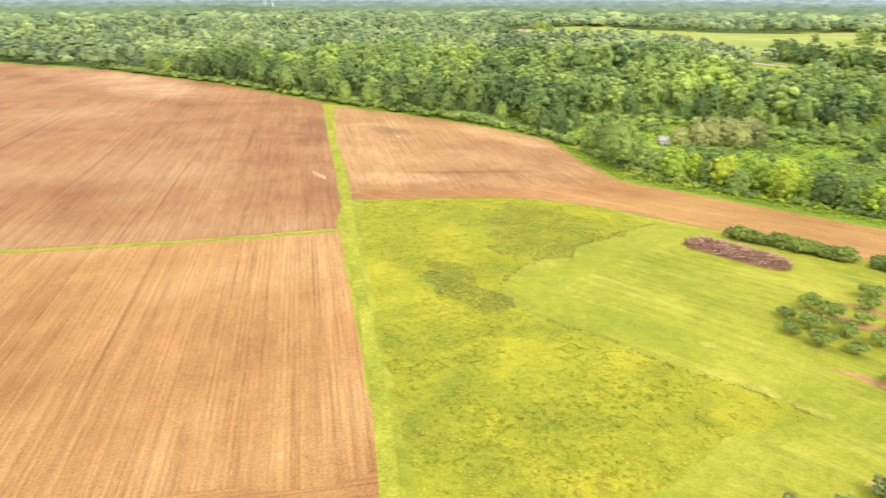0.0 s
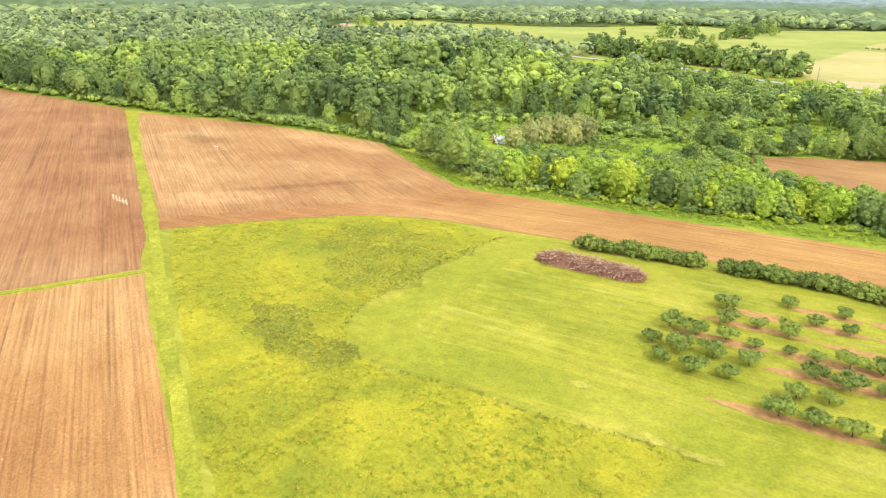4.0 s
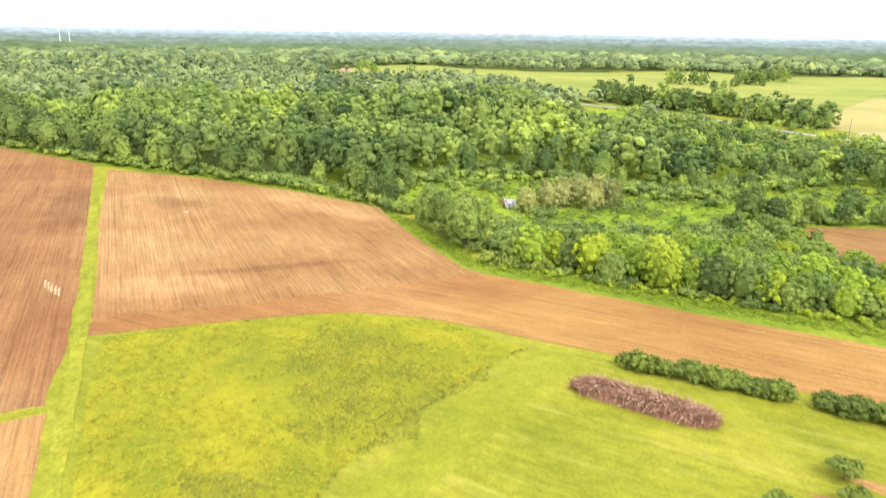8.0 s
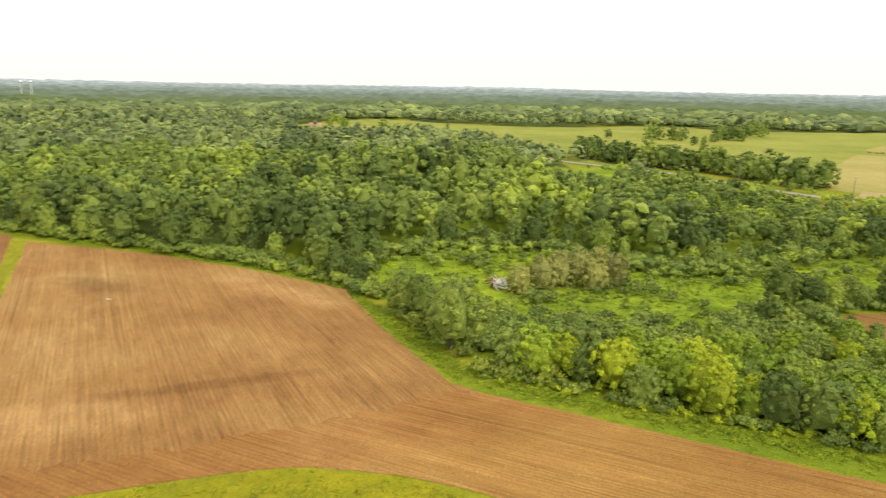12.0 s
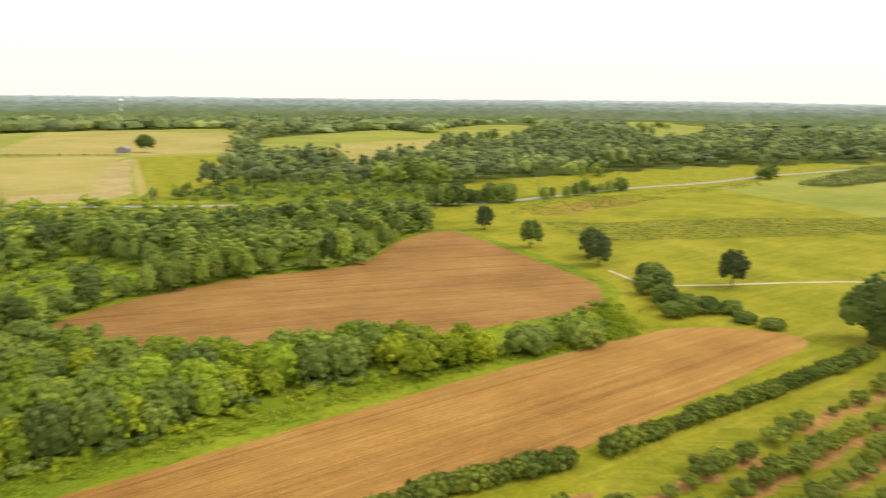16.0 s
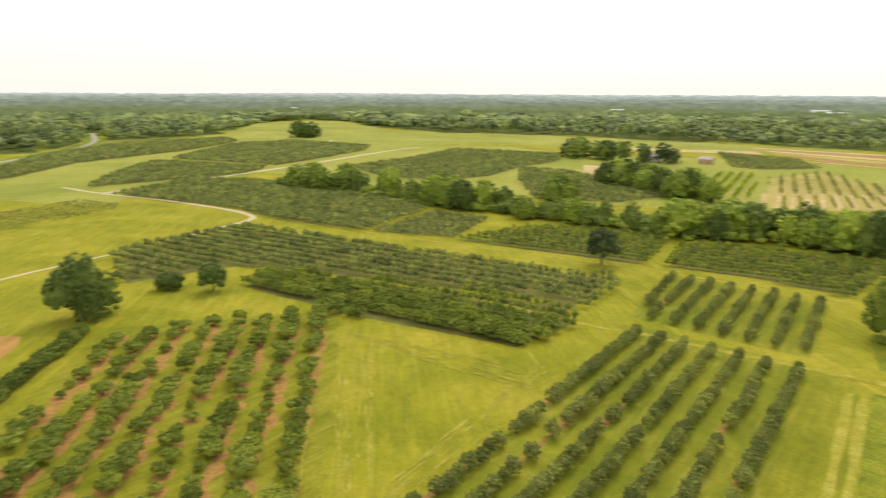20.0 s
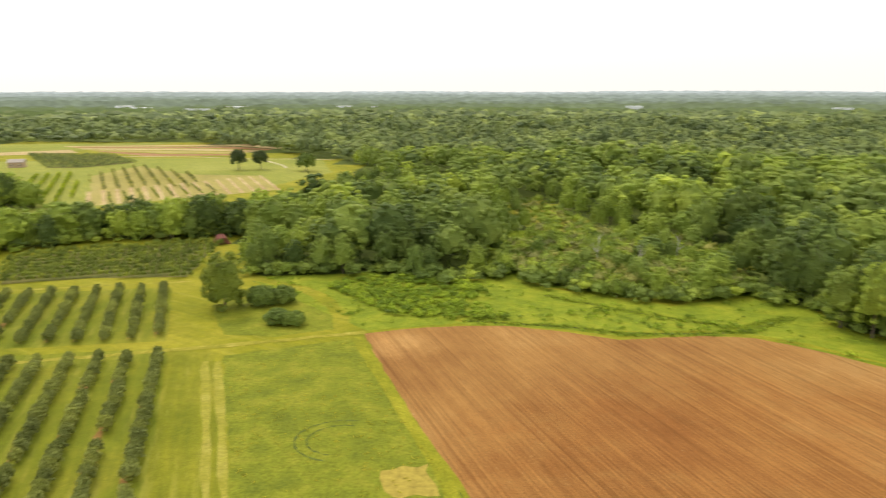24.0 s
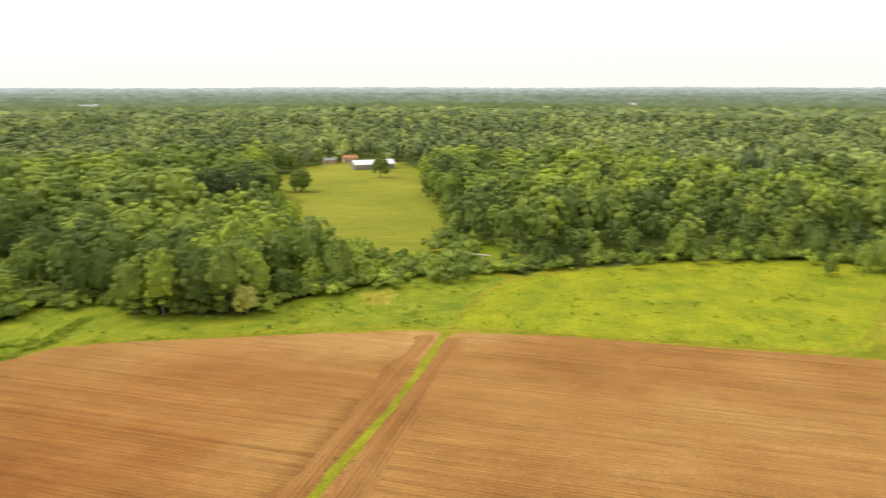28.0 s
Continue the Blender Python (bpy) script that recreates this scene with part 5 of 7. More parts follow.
BR = np.random.default_rng(33)
BLOCK_TREES = bush_kinds(260, 5, 2.9, 1.6, 0.0, 5, 60, 0.33, LEAF_PEACH)
BLOCK_NEAR = [bush_shape(300 + k, 2.9, 1.5, 3, 64, 0.28) for k in range(6)]
BLOCK_FAR = [bush_shape(320 + k, 2.2, 1.5, 1, 16, 0.5) for k in range(6)]
rows_in([(190, -33), (227, -40), (240, -60), (250, -90), (120, -144), (104, -112), (113, -118), (181, -75), (193, -64)], 248, 4.9, 1.75, BLOCK_NEAR, LEAF_BLOCK, 0.86, "dark green orchard block in close rows", BR, 0.04, 1.15)
rows_in([(172, -58), (181, -72), (113, -115), (100, -107), (96, -87), (136, -69)], 249, 4.9, 1.9, BLOCK_NEAR, LEAF_PEACH, 0.95, "green orchard block in close rows beside the lawn", BR, 0.04, 1.1, [(90, -80), (140, -60), (176, -62), (182, -72), (150, -83), (100, -104)])
rows_in([(359, -66), (403, -113), (376, -143), (324, -160), (252, -169), (239, -161), (217, -120), (254, -104), (291, -99)], 249, 3.7, 1.75, BLOCK_FAR, LEAF_BLOCK, 1.05, "dark green bush block in even rows", BR, 0.02, 1.2)
rows_in([(215, -121), (237, -163), (214, -174), (190, -140)], 249, 3.4, 1.7, BLOCK_FAR, LEAF_BLOCK, 0.8, "low dark green bush block", BR, 0.02, 1.3)
rows_in([(187, -138), (191, -166), (183, -185), (151, -201), (138, -182), (128, -160), (144, -154)], 247, 4.3, 1.6, BLOCK_NEAR, LEAF_PEACH, 0.72, "green bush block beside the track", BR, 0.03, 1.2)
rows_in([(124, -164), (141, -194), (131, -203), (99, -219), (85, -219), (77, -175), (103, -173)], 247, 4.3, 1.6, BLOCK_NEAR, LEAF_PEACH, 0.74, "green bush block before the tree belt", BR, 0.03, 1.2)
rows_in([(394, -60), (450, -82), (519, -124), (497, -139), (440, -175), (410, -146), (406, -111)], 152, 4.2, 2.2, BLOCK_FAR, LEAF_BLOCK, 1.05, "dark green bush block along the lane", BR, 0.02, 1.35)
rows_in([(532, -138), (645, -222), (659, -287), (564, -319), (524, -292), (457, -200), (447, -181)], 152, 4.6, 2.6, BLOCK_FAR, LEAF_BLOCK, 1.15, "dark green bush block beyond the lane", BR, 0.02, 1.5)
rows_in([(455, -11), (596, -58), (689, -125), (739, -248), (674, -238), (595, -161), (533, -76), (455, -29)], 135, 4.8, 2.8, BLOCK_FAR, LEAF_BLOCK, 1.2, "dark green bush block below the woods", BR, 0.02, 1.5)
rows_in([(415, -218), (439, -278), (493, -361), (409, -402), (368, -361), (356, -318), (323, -262), (320, -229), (353, -206)], 213, 4.4, 2.4, BLOCK_FAR, LEAF_BLOCK, 1.05, "dark green bush block behind the tree belt", BR, 0.02, 1.35)
rows_in([(351, -309), (315, -319), (261, -301), (212, -297), (211, -245), (239, -220), (300, -262)], 249, 4.2, 2.2, BLOCK_FAR, LEAF_BLOCK, 1.0, "dark green bush block near the shed", BR, 0.03, 1.3)
rows_in([(267, 81), (284, 53), (315, 15), (338, -33), (353, -48), (333, -63), (315, -58), (297, -29), (270, 9), (249, 37), (239, 52)], 146, 3.6, 1.7, BLOCK_FAR, LEAF_ROW, 0.4, "long low bush block across the pasture", BR, 0.04, 1.9)
rows_in([(261, -383), (242, -400), (203, -337), (184, -297), (198, -288)], 152, 5.6, 1.9, BLOCK_FAR, LEAF_YELLOW, 1.1, "fresh yellow-green orchard rows near the shed", BR, 0.03, 1.0)
rows_in([(228, -390), (228, -448), (176, -405), (143, -343), (171, -350), (193, -330)], 150, 6.4, 2.4, BLOCK_FAR, LEAF_GREY, 0.9, "grey-green orchard rows over tan grass", BR, 0.08, 1.2)
rows_in([(351, -520), (285, -519), (237, -466), (257, -431), (278, -428)], 213, 4.5, 2.6, BLOCK_FAR, LEAF_BLOCK, 0.9, "dark bushes behind the shed", BR, 0.05, 1.4)
rows_in([(186, -320), (148, -366), (126, -335), (165, -292)], 150, 6.6, 2.2, BLOCK_FAR, LEAF_PEACH, 0.6, "low green bushes between bare strips", BR, 0.1, 1.2)
rows_in([(278, 98), (283, 85), (326, 60), (368, 45), (369, 68), (336, 92), (305, 102)], 118, 3.4, 1.9, BLOCK_FAR, LEAF_PEACH, 0.42, "sparse young rows along the road", BR, 0.3, 1.4)
rows_in([(370, 66), (372, 46), (450, 4), (470, 8)], 118, 4.2, 2.6, BLOCK_FAR, LEAF_PEACH, 0.42, "ragged young rows farther along the road", BR, 0.35, 1.4)
for k in range(7):
    f = k / 6
    earth_strip(282 + 8 * f, 84 + 13 * f, 355 + 10 * f, 47 + 20 * f, 1.3, 900 + k)

# ---- trees that stand alone ----


def single_tree(name, x, y, height, radius, base, mat, label, seed, leaves=520, size=0.4, lobes=11, girth=0.3, category="tree"):
    rng = np.random.default_rng(seed)
    L = crown_lobes(rng, height, radius, base, lobes)
    return plant(name, (crown_mesh("crown", rng, mat, L, leaves, size), trunk_mesh("trunk", rng, height, girth, L, 6)), x, y, 1.0, label, category)


def oak_tree(x, y):
    """A wide old oak: three heads of unequal height on spreading limbs."""
    rng = np.random.default_rng(501)
    heads = []
    for ox, oy, h, r, base in ((0.6, 0.2, 14.4, 5.2, 0.5), (-1.2, 3.6, 11.6, 4.2, 1.5), (1.5, -3.8, 10.4, 4.0, -1.6), (-2.8, -0.6, 8.4, 3.6, -1.4)):
        L = crown_lobes(rng, h, r, base, 13)
        L[:, 0] += ox
        L[:, 1] += oy
        heads.append(L)
    crowns = [crown_mesh("crown", rng, LEAF_DARK, L, 420, 0.34) for L in heads]
    limbs = np.array([heads[0][0]] + [H[0] for H in heads] + [heads[1][5], heads[2][5]])
    ob = thing("oak_tree", x, y, "large dark green oak on the lawn beside the field's end", "tree")
    part("trunk", trunk_mesh("trunk", rng, 14.4, 0.6, limbs, 6, 8), ob)
    for me in crowns:
        part("crown", me, ob)


oak_tree(164.4, -22.0)
single_tree("round_shrub", 178, -43.3, 4.2, 3.7, -0.4, LEAF_DARK, "low round dark green shrub on the lawn", 502, 475, 0.29, 9, 0.15, "shrub")
single_tree("round_tree", 169.9, -51.8, 7.0, 3.7, 0.4, LEAF_DARK, "small round dark green tree on the lawn", 503, 650, 0.29, 10, 0.2)
single_tree("pine_tree", 197.5, 7.4, 10.0, 4.0, 1.0, LEAF_PINE, "dark broad pine on the pasture", 504, 775, 0.31, 12, 0.25)
single_tree("pine_tree", 244.6, 95.5, 9.0, 3.4, 0.3, LEAF_PINE, "dark round pine at the field's corner", 505, 575, 0.33, 10, 0.22)
single_tree("pine_tree", 222, 70.3, 9.2, 3.8, 0.3, LEAF_DARK, "dark green tree beside the reddish field", 506, 600, 0.33, 10, 0.22)
single_tree("pine_tree", 216, 49, 9.5, 4.3, 0.4, LEAF_DARK, "dark green tree, one of a pair beside the field", 507, 650, 0.33, 11, 0.24)
single_tree("pine_tree", 206.3, 44.3, 9.5, 4.0, 0.2, LEAF_PINE, "darker tree, one of a pair beside the field", 508, 650, 0.33, 11, 0.24)
single_tree("pine_tree", 136.1, -152.2, 10.5, 5.0, 1.6, LEAF_PINE, "dark round tree beside the earth track", 509, 800, 0.34, 12, 0.28)
single_tree("leafy_tree", 58.5, -150, 13.4, 4.9, -2.0, LEAF_PEACH, "loose grey-green tree above low shrubs", 510, 950, 0.34, 12, 0.3)
single_tree("low_shrub", 51.5, -153, 4.6, 3.6, -0.4, LEAF_MID, "spreading green shrub below a tree", 511, 525, 0.29, 9, 0.12, "shrub")
single_tree("low_shrub", 46.5, -155.5, 4.0, 3.4, -0.4, LEAF_MID, "spreading green shrub below a tree", 512, 475, 0.29, 9, 0.12, "shrub")
single_tree("low_shrub", 43.5, -140.5, 3.2, 2.9, -0.4, LEAF_MID, "low green shrub by the grass track", 513, 425, 0.27, 8, 0.1, "shrub")
single_tree("low_shrub", 39.8, -139.6, 3.0, 2.7, -0.4, LEAF_MID, "low green shrub by the grass track", 514, 400, 0.27, 8, 0.1, "shrub")
single_tree("leafy_tree", 9.9, 138.5, 10.8, 3.0, 0.2, LEAF_MID, "slender green tree at the field's edge", 515, 700, 0.31, 12, 0.2)
single_tree("pine_tree", 154.8, -429, 12.5, 5.2, 2.4, LEAF_PINE, "dark tree, one of a pair on the far lawn", 516, 375, 0.54, 9, 0.35)
single_tree("pine_tree", 142.5, -433, 12.0, 5.2, 2.4, LEAF_PINE, "dark tree, one of a pair on the far lawn", 517, 375, 0.54, 9, 0.35)
single_tree("leafy_tree", 112, -426, 11.0, 6.2, 1.0, LEAF_DARK, "broad dark green tree on the far lawn", 518, 425, 0.58, 9, 0.35)
single_tree("leafy_tree", -220.5, -267.5, 11.0, 5.4, -0.5, LEAF_DARK, "dark round tree in the paddock", 519, 475, 0.54, 10, 0.35)
single_tree("leafy_tree", -283, -276, 11, 5.0, 1.0, LEAF_MID, "round green tree before the white barn", 520, 425, 0.54, 10, 0.3)
single_tree("leafy_tree", 440.7, 471.5, 15, 8, 1.5, LEAF_DARK, "broad dark tree beside a far barn", 521, 375, 0.75, 9, 0.4)
single_tree("dead_willow", -89.6, -126, 7.5, 3.0, 0.5, LEAF_GREY, "half-bare brownish small tree at the margin", 522, 375, 0.24, 9, 0.15)
for k, (x, y, h) in enumerate(((34, 164, 6.5), (40, 168, 8), (45, 170, 8.5), (50, 171, 9), (54, 167, 7.5), (60, 170, 8), (57, 176, 8.5))):
    single_tree("willow", x, y, h * 1.15, 3.6, -2.6, LEAF_GREY, "grey-green feathery willow in the wet hollow", 530 + k, 600, 0.24, 12, 0.14)
for k, (x, y, h, r) in enumerate(((93.5, 151, 10.0, 4.4), (99, 148, 7.5, 3.4), (111, 153, 6.5, 3.2), (84, 136, 6.0, 3.2), (92, 137, 5.2, 3.0), (123, 154, 8.5, 4.0))):
    single_tree("leafy_tree", x, y, h, r, -0.8, (LEAF_MID, LEAF_DARK)[k % 2], "broad dark green tree standing in the wet hollow", 590 + k, 620, 0.34, 12, 0.22)
for k, (x, y, h, r) in enumerate(((-74, -146, 13.5, 4.6), (-77.5, -140, 16, 4.2), (-83, -135, 14, 4.4), (-88, -131.5, 16.5, 5.0), (-95, -131, 12, 4.4), (-80, -147, 17, 5.0), (-87, -141, 15.5, 5.0), (-98, -138, 12, 4.6), (-103, -130, 7.5, 3.6))):
    single_tree("leafy_tree", x, y, h, r, 0.2, (LEAF_MID, LEAF_LIGHT, LEAF_DARK)[k % 3], "tall green tree in a clump before the wood", 610 + k, 640, 0.34, (8, 11, 9)[k % 3], 0.3)
for k in range(11):
    single_tree("pine_tree", -163 + 7.5 * math.cos(k * 2.4) * math.sqrt(k) * 0.55, -242 + 9 * math.sin(k * 2.4) * math.sqrt(k) * 0.55, 15.5 + (k % 3), 4.0, 2.5, LEAF_PINE, "dark brownish-green pine in a clump of the wood", 630 + k, 300, 0.5, 9, 0.3)
for k, (x, y, h) in enumerate(((194, 29, 5), (189, 26, 6.5), (183, 23, 6), (176, 22, 4), (170, 20, 5.5), (167, 15, 5), (170, 11, 4), (172, 6, 3.2), (180, 27, 5.5), (163, 18, 3.5), (166, 3, 2.4), (164, -3, 2.2))):
    single_tree("field_shrub", x, y, h, 2.3 + h * 0.16, -0.3, (LEAF_DARK, LEAF_MID)[k % 2], "dark green shrub in a ragged clump beside the lane", 550 + k, 325, 0.29, 8, 0.1, "shrub")
for k, (x, y, h, r) in enumerate(((119, 46.5, 5.6, 3.2), (114, 50.5, 6.2, 3.4), (121, 51, 5.8, 3.2), (108, 53.5, 6.4, 3.3))):
    single_tree("hedge_tree", x, y, h, r, -0.5, LEAF_YELLOW, "rounded yellow-green young tree at the hedge's end", 570 + k, 520, 0.28, 11, 0.12)
single_tree("hedge_bush", 127.5, 40.0, 5.4, 5.0, -0.8, LEAF_MID, "large rounded green bush at the hedge's end", 577, 800, 0.3, 14, 0.12, "shrub")
single_tree("hedge_bush", 136.0, 31.5, 4.9, 4.4, -0.8, LEAF_MID, "broad dark green bush at the hedge's end", 578, 700, 0.3, 13, 0.12, "shrub")


def belt(line, width, gap, low, high, mats, label, rng, name="belt_tree"):
    """Trees strung along a boundary."""
    kinds = []
    for m in mats:
        for k in range(3):
            r = np.random.default_rng(600 + len(kinds))
            far = math.hypot(*line[0]) > 420
            L = crown_lobes(r, 12, r.uniform(4.4, 6.2), -2.2, 5 if far else 11)
            kinds.append((crown_mesh("crown", r, m, L, 60 if far else 220, 0.8 if far else 0.5), trunk_mesh("trunk", r, 12, 0.25, L, 1 if far else 4, 4)))
    for (x0, y0), (x1, y1) in zip(line, line[1:]):
        n = max(1, int(math.hypot(x1 - x0, y1 - y0) / gap))
        for k in range(n):
            f = (k + rng.random()) / n
            x, y = x0 + (x1 - x0) * f + rng.uniform(-width, width), y0 + (y1 - y0) * f + rng.uniform(-width, width)
            plant(name, kinds[rng.randrange(len(kinds))], x, y, rng.uniform(low, high) / 12, label, "tree", label, None, rng.uniform(0.85, 1.3))


BELT_RNG = random.Random(8)
belt([(350, -147), (306, -168), (285, -170)], 6, 4.2, 7, 15, (LEAF_MID, LEAF_DARK, LEAF_LIGHT), "dark green tree of the belt between orchards", BELT_RNG)
belt([(272, -172), (249, -176), (222, -188)], 7, 3.6, 9, 15, (LEAF_DARK, LEAF_MID, LEAF_LIGHT), "mixed green tree of the belt between orchards", BELT_RNG)
belt([(215, -184), (184, -196), (152, -207)], 6, 3.4, 5, 10, (LEAF_MID, LEAF_LIGHT), "light green tree of the belt between orchards", BELT_RNG)
belt([(152, -210), (122, -222), (92, -236), (72, -240)], 8, 2.3, 8, 15, (LEAF_MID, LEAF_DARK, LEAF_LIGHT), "tall dark tree of the belt before the woods", BELT_RNG)
belt([(262, -296), (225, -288), (196, -278)], 9, 2.6, 9, 15, (LEAF_MID, LEAF_DARK, LEAF_LIGHT), "dark green tree of a clump among orchards", BELT_RNG)
belt([(238, -230), (222, -226)], 6, 2.6, 9, 14, (LEAF_MID, LEAF_LIGHT), "fresh green tree of a clump among orchards", BELT_RNG)
belt([(405, -398), (354, -402)], 12, 3.0, 10, 16, (LEAF_DARK, LEAF_MID), "dark tree of the farmyard clump", BELT_RNG)
belt([(340, -402), (318, -424)], 10, 4.0, 9, 17, (LEAF_DARK, LEAF_PINE), "dark tree round the farmyard", BELT_RNG)
belt([(700, -318), (735, -330)], 14, 2.6, 12, 18, (LEAF_DARK,), "dark tree of a far round clump", BELT_RNG)
belt([(118, 478), (150, 414), (173, 400), (192, 350), (203, 331)], 8, 2.2, 6, 17, (LEAF_DARK, LEAF_MID), "dark tree of the roadside belt", BELT_RNG)
belt([(290, 138), (324, 118)], 8, 2.4, 6, 11, (LEAF_DARK, LEAF_MID), "dark tree beside the road", BELT_RNG)
belt([(337, 100), (352, 92), (375, 80), (389, 72)], 3, 4.5, 4, 8, (LEAF_DARK, LEAF_MID), "small tree beside the road", BELT_RNG)
belt([(440, 105), (452, 98)], 4, 4, 7, 10, (LEAF_LIGHT,), "light green tree across the road", BELT_RNG)
belt([(483, 8), (499, -2)], 3, 5, 6, 12, (LEAF_DARK,), "dark tree beside the road's end", BELT_RNG)
belt([(190, 640), (260, 640), (330, 720), (360, 760)], 30, 14, 8, 16, (LEAF_MID, LEAF_DARK), "scattered green tree on the far pasture", BELT_RNG)
belt([(234, 585), (300, 660), (360, 752)], 5, 11, 5, 11, (LEAF_MID, LEAF_DARK), "hedgerow tree between far fields", BELT_RNG)
belt([(660, 300), (742, 286), (815, 270), (1000, 300)], 9, 16, 9, 15, (LEAF_DARK, LEAF_MID), "tree along the far pasture", BELT_RNG)
belt([(-90, 880), (-70, 760), (-40, 720), (60, 700)], 18, 22, 6, 12, (LEAF_MID, LEAF_LIGHT), "small green tree scattered over far rough pasture", BELT_RNG)
belt([(356, 541), (385, 501), (410, 457)], 1.0, 2.2, 1.0, 2.0, (LEAF_DARK,), "low dark hedge shrub between far fields", BELT_RNG)
belt([(900, 200), (1100, 180), (1250, 200), (1300, 260)], 40, 26, 8, 14, (LEAF_DARK, LEAF_MID), "tree dotted over the far meadow", BELT_RNG)

# ---- undergrowth, weeds and tall grass ----
GR = np.random.default_rng(51)


def tuft_shape(seed, blades, spread, tallness):
    """A tuft of tall grass: bent blades lying over one another."""
    rng = np.random.default_rng(seed)
    vs, fs = [], []
    for k in range(blades):
        a, r = rng.uniform(0, 6.28), rng.uniform(0, spread)
        o = np.array([math.cos(a), math.sin(a), 0])
        s = np.array([-o[1], o[0], 0])
        w, h = rng.uniform(0.07, 0.15), tallness * rng.uniform(0.45, 1.0)
        root, bend = o * r * 0.4 + np.array([0, 0, h * 0.35]), o * (r + 0.1) + np.array([0, 0, h])
        tip = o * (r + 0.45) + np.array([0, 0, h * 0.75])
        n = len(vs)
        vs += [root - s * w * 0.6, root + s * w * 0.6, bend + s * w, tip]
        fs.append((n, n + 1, n + 2, n + 3))
    return np.array(vs), np.array(fs), np.zeros((0, 3), int)


def scatter(poly, n, rng, keep=None):
    xs, ys = [p[0] for p in poly], [p[1] for p in poly]
    x, y = rng.uniform(min(xs), max(xs), n), rng.uniform(min(ys), max(ys), n)
    ok = inside(poly, x, y)
    if keep is not None:
        ok &= keep(x, y)
    return x[ok], y[ok]


def grow(name, poly, n, shapes, mat, low, high, label, category, keep=None, flat=1.0):
    x, y = scatter(poly, n, GR, keep)
    dry = np.hypot(x - 29, (y - 165) / 1.6) > 4.2
    x, y = x[dry], y[dry]
    s = GR.uniform(low, high, len(x))
    return strew(name, shapes, np.stack([x, y, relief(x, y) + 0.03, GR.uniform(0, 6.28, len(x)), s * flat, s], 1), mat, label, category, rng=GR)


def patchy(scale, level, z):
    def f(x, y):
        return np.array([noise.noise(Vector((a * scale, b * scale, z))) for a, b in zip(x, y)]) + GR.normal(size=len(x)) * 0.12 > level
    return f


TUFTS = [tuft_shape(k, 6, 0.6, 0.3) for k in range(6)]
WEEDS = []
for k in range(5):
    v, q, t = bush_shape(340 + k, 0.6, 0.8, 3, 16, 0.26)
    WEEDS.append((v[:48], q, t[:16]))
LOW_SHRUBS = [bush_shape(380 + k, 2.4, 1.7, 3, 44, 0.36) for k in range(5)]
SHRUBS = [bush_shape(360 + k, 2.4, 1.7, 5, 74, 0.28) for k in range(5)]
grow("tall_grass", MEADOW_AREA, 14000, TUFTS, WEED_YELLOW, 0.3, 0.62, "tall yellow-green meadow grass", "grass", patchy(0.045, -0.1, 1.0))
grow("tall_grass", MEADOW_AREA, 4500, TUFTS, WEED_GREEN, 0.3, 0.6, "tall green meadow grass", "grass", patchy(0.06, 0.0, 5.0))
WEED_DULL = ([(-14, 58), (-8, 66), (5, 58), (16, 55), (17, 50), (10, 39), (1, 28), (-6, 31), (-12, 39)], [(-15, 24), (-8, 24), (-5, 16), (-1, 8), (-8, 6), (-15, 14), (-19, 23)])
for poly, n, level in zip(WEED_DULL, (17000, 7500), (-0.16, -0.04)):
    grow("weed_patch", wavy(poly, 2.5), n, WEEDS, WEED_DARK, 0.06, 0.2, "dull grey-green weeds in the meadow", "weeds", patchy(0.12, level, 9.0), 1.5)
grow("weed_patch", [(-11, -11), (8, 2), (22, -8), (26, -17), (16, -29), (-3, -32)], 2600, WEEDS, WEED_GREEN, 0.12, 0.32, "green weeds among the meadow grass", "weeds", patchy(0.12, -0.05, 9.0), 1.5)
grow("weed_patch", MEADOW_AREA, 3200, WEEDS, WEED_GREEN, 0.12, 0.3, "scattered green weeds in the meadow", "weeds", patchy(0.1, 0.12, 14.0), 1.5)
grow("tall_grass", [(47, -120), (25, -131), (13, -102), (1, -75), (27, -69)], 900, TUFTS, WEED_YELLOW, 0.3, 0.55, "weedy tufts of the fallow plot", "grass", patchy(0.07, -0.1, 15.0))
edge_line = rounded(MEADOW_EDGE[:12], 1, closed=False)
xs, ys = [], []
for (x0, y0), (x1, y1) in zip(edge_line, edge_line[1:]):
    n = int(math.hypot(x1 - x0, y1 - y0) * 1.6)
    f = GR.random(n)
    xs.append(x0 + (x1 - x0) * f + GR.normal(size=n) * 0.25)
    ys.append(y0 + (y1 - y0) * f + GR.normal(size=n) * 0.25)
xs, ys = np.concatenate(xs), np.concatenate(ys)
strew("weed_edge", WEEDS, np.stack([xs, ys, relief(xs, ys), GR.uniform(0, 6.28, len(xs)), GR.uniform(0.2, 0.5, len(xs)), GR.uniform(0.25, 0.6, len(xs))], 1), WEED_DARK, "dark weedy edge of the unmown meadow", "weeds", rng=GR)
grow("tall_grass", WEST_MEADOW, 3500, TUFTS, WEED_YELLOW, 0.3, 0.6, "tall green grass before the woods", "grass", patchy(0.05, -0.15, 12.0))
grow("weed_patch", WEST_MEADOW, 900, WEEDS, WEED_GREEN, 0.3, 0.9, "dark green weeds in the meadow before the woods", "weeds", patchy(0.08, 0.14, 17.0), 1.4)
MARGIN_LINE = [(-150, -97), (-133, -93), (-113, -87), (-95, -106), (-78, -121), (-54, -142), (-27, -139), (-17, -143), (6, -145)]
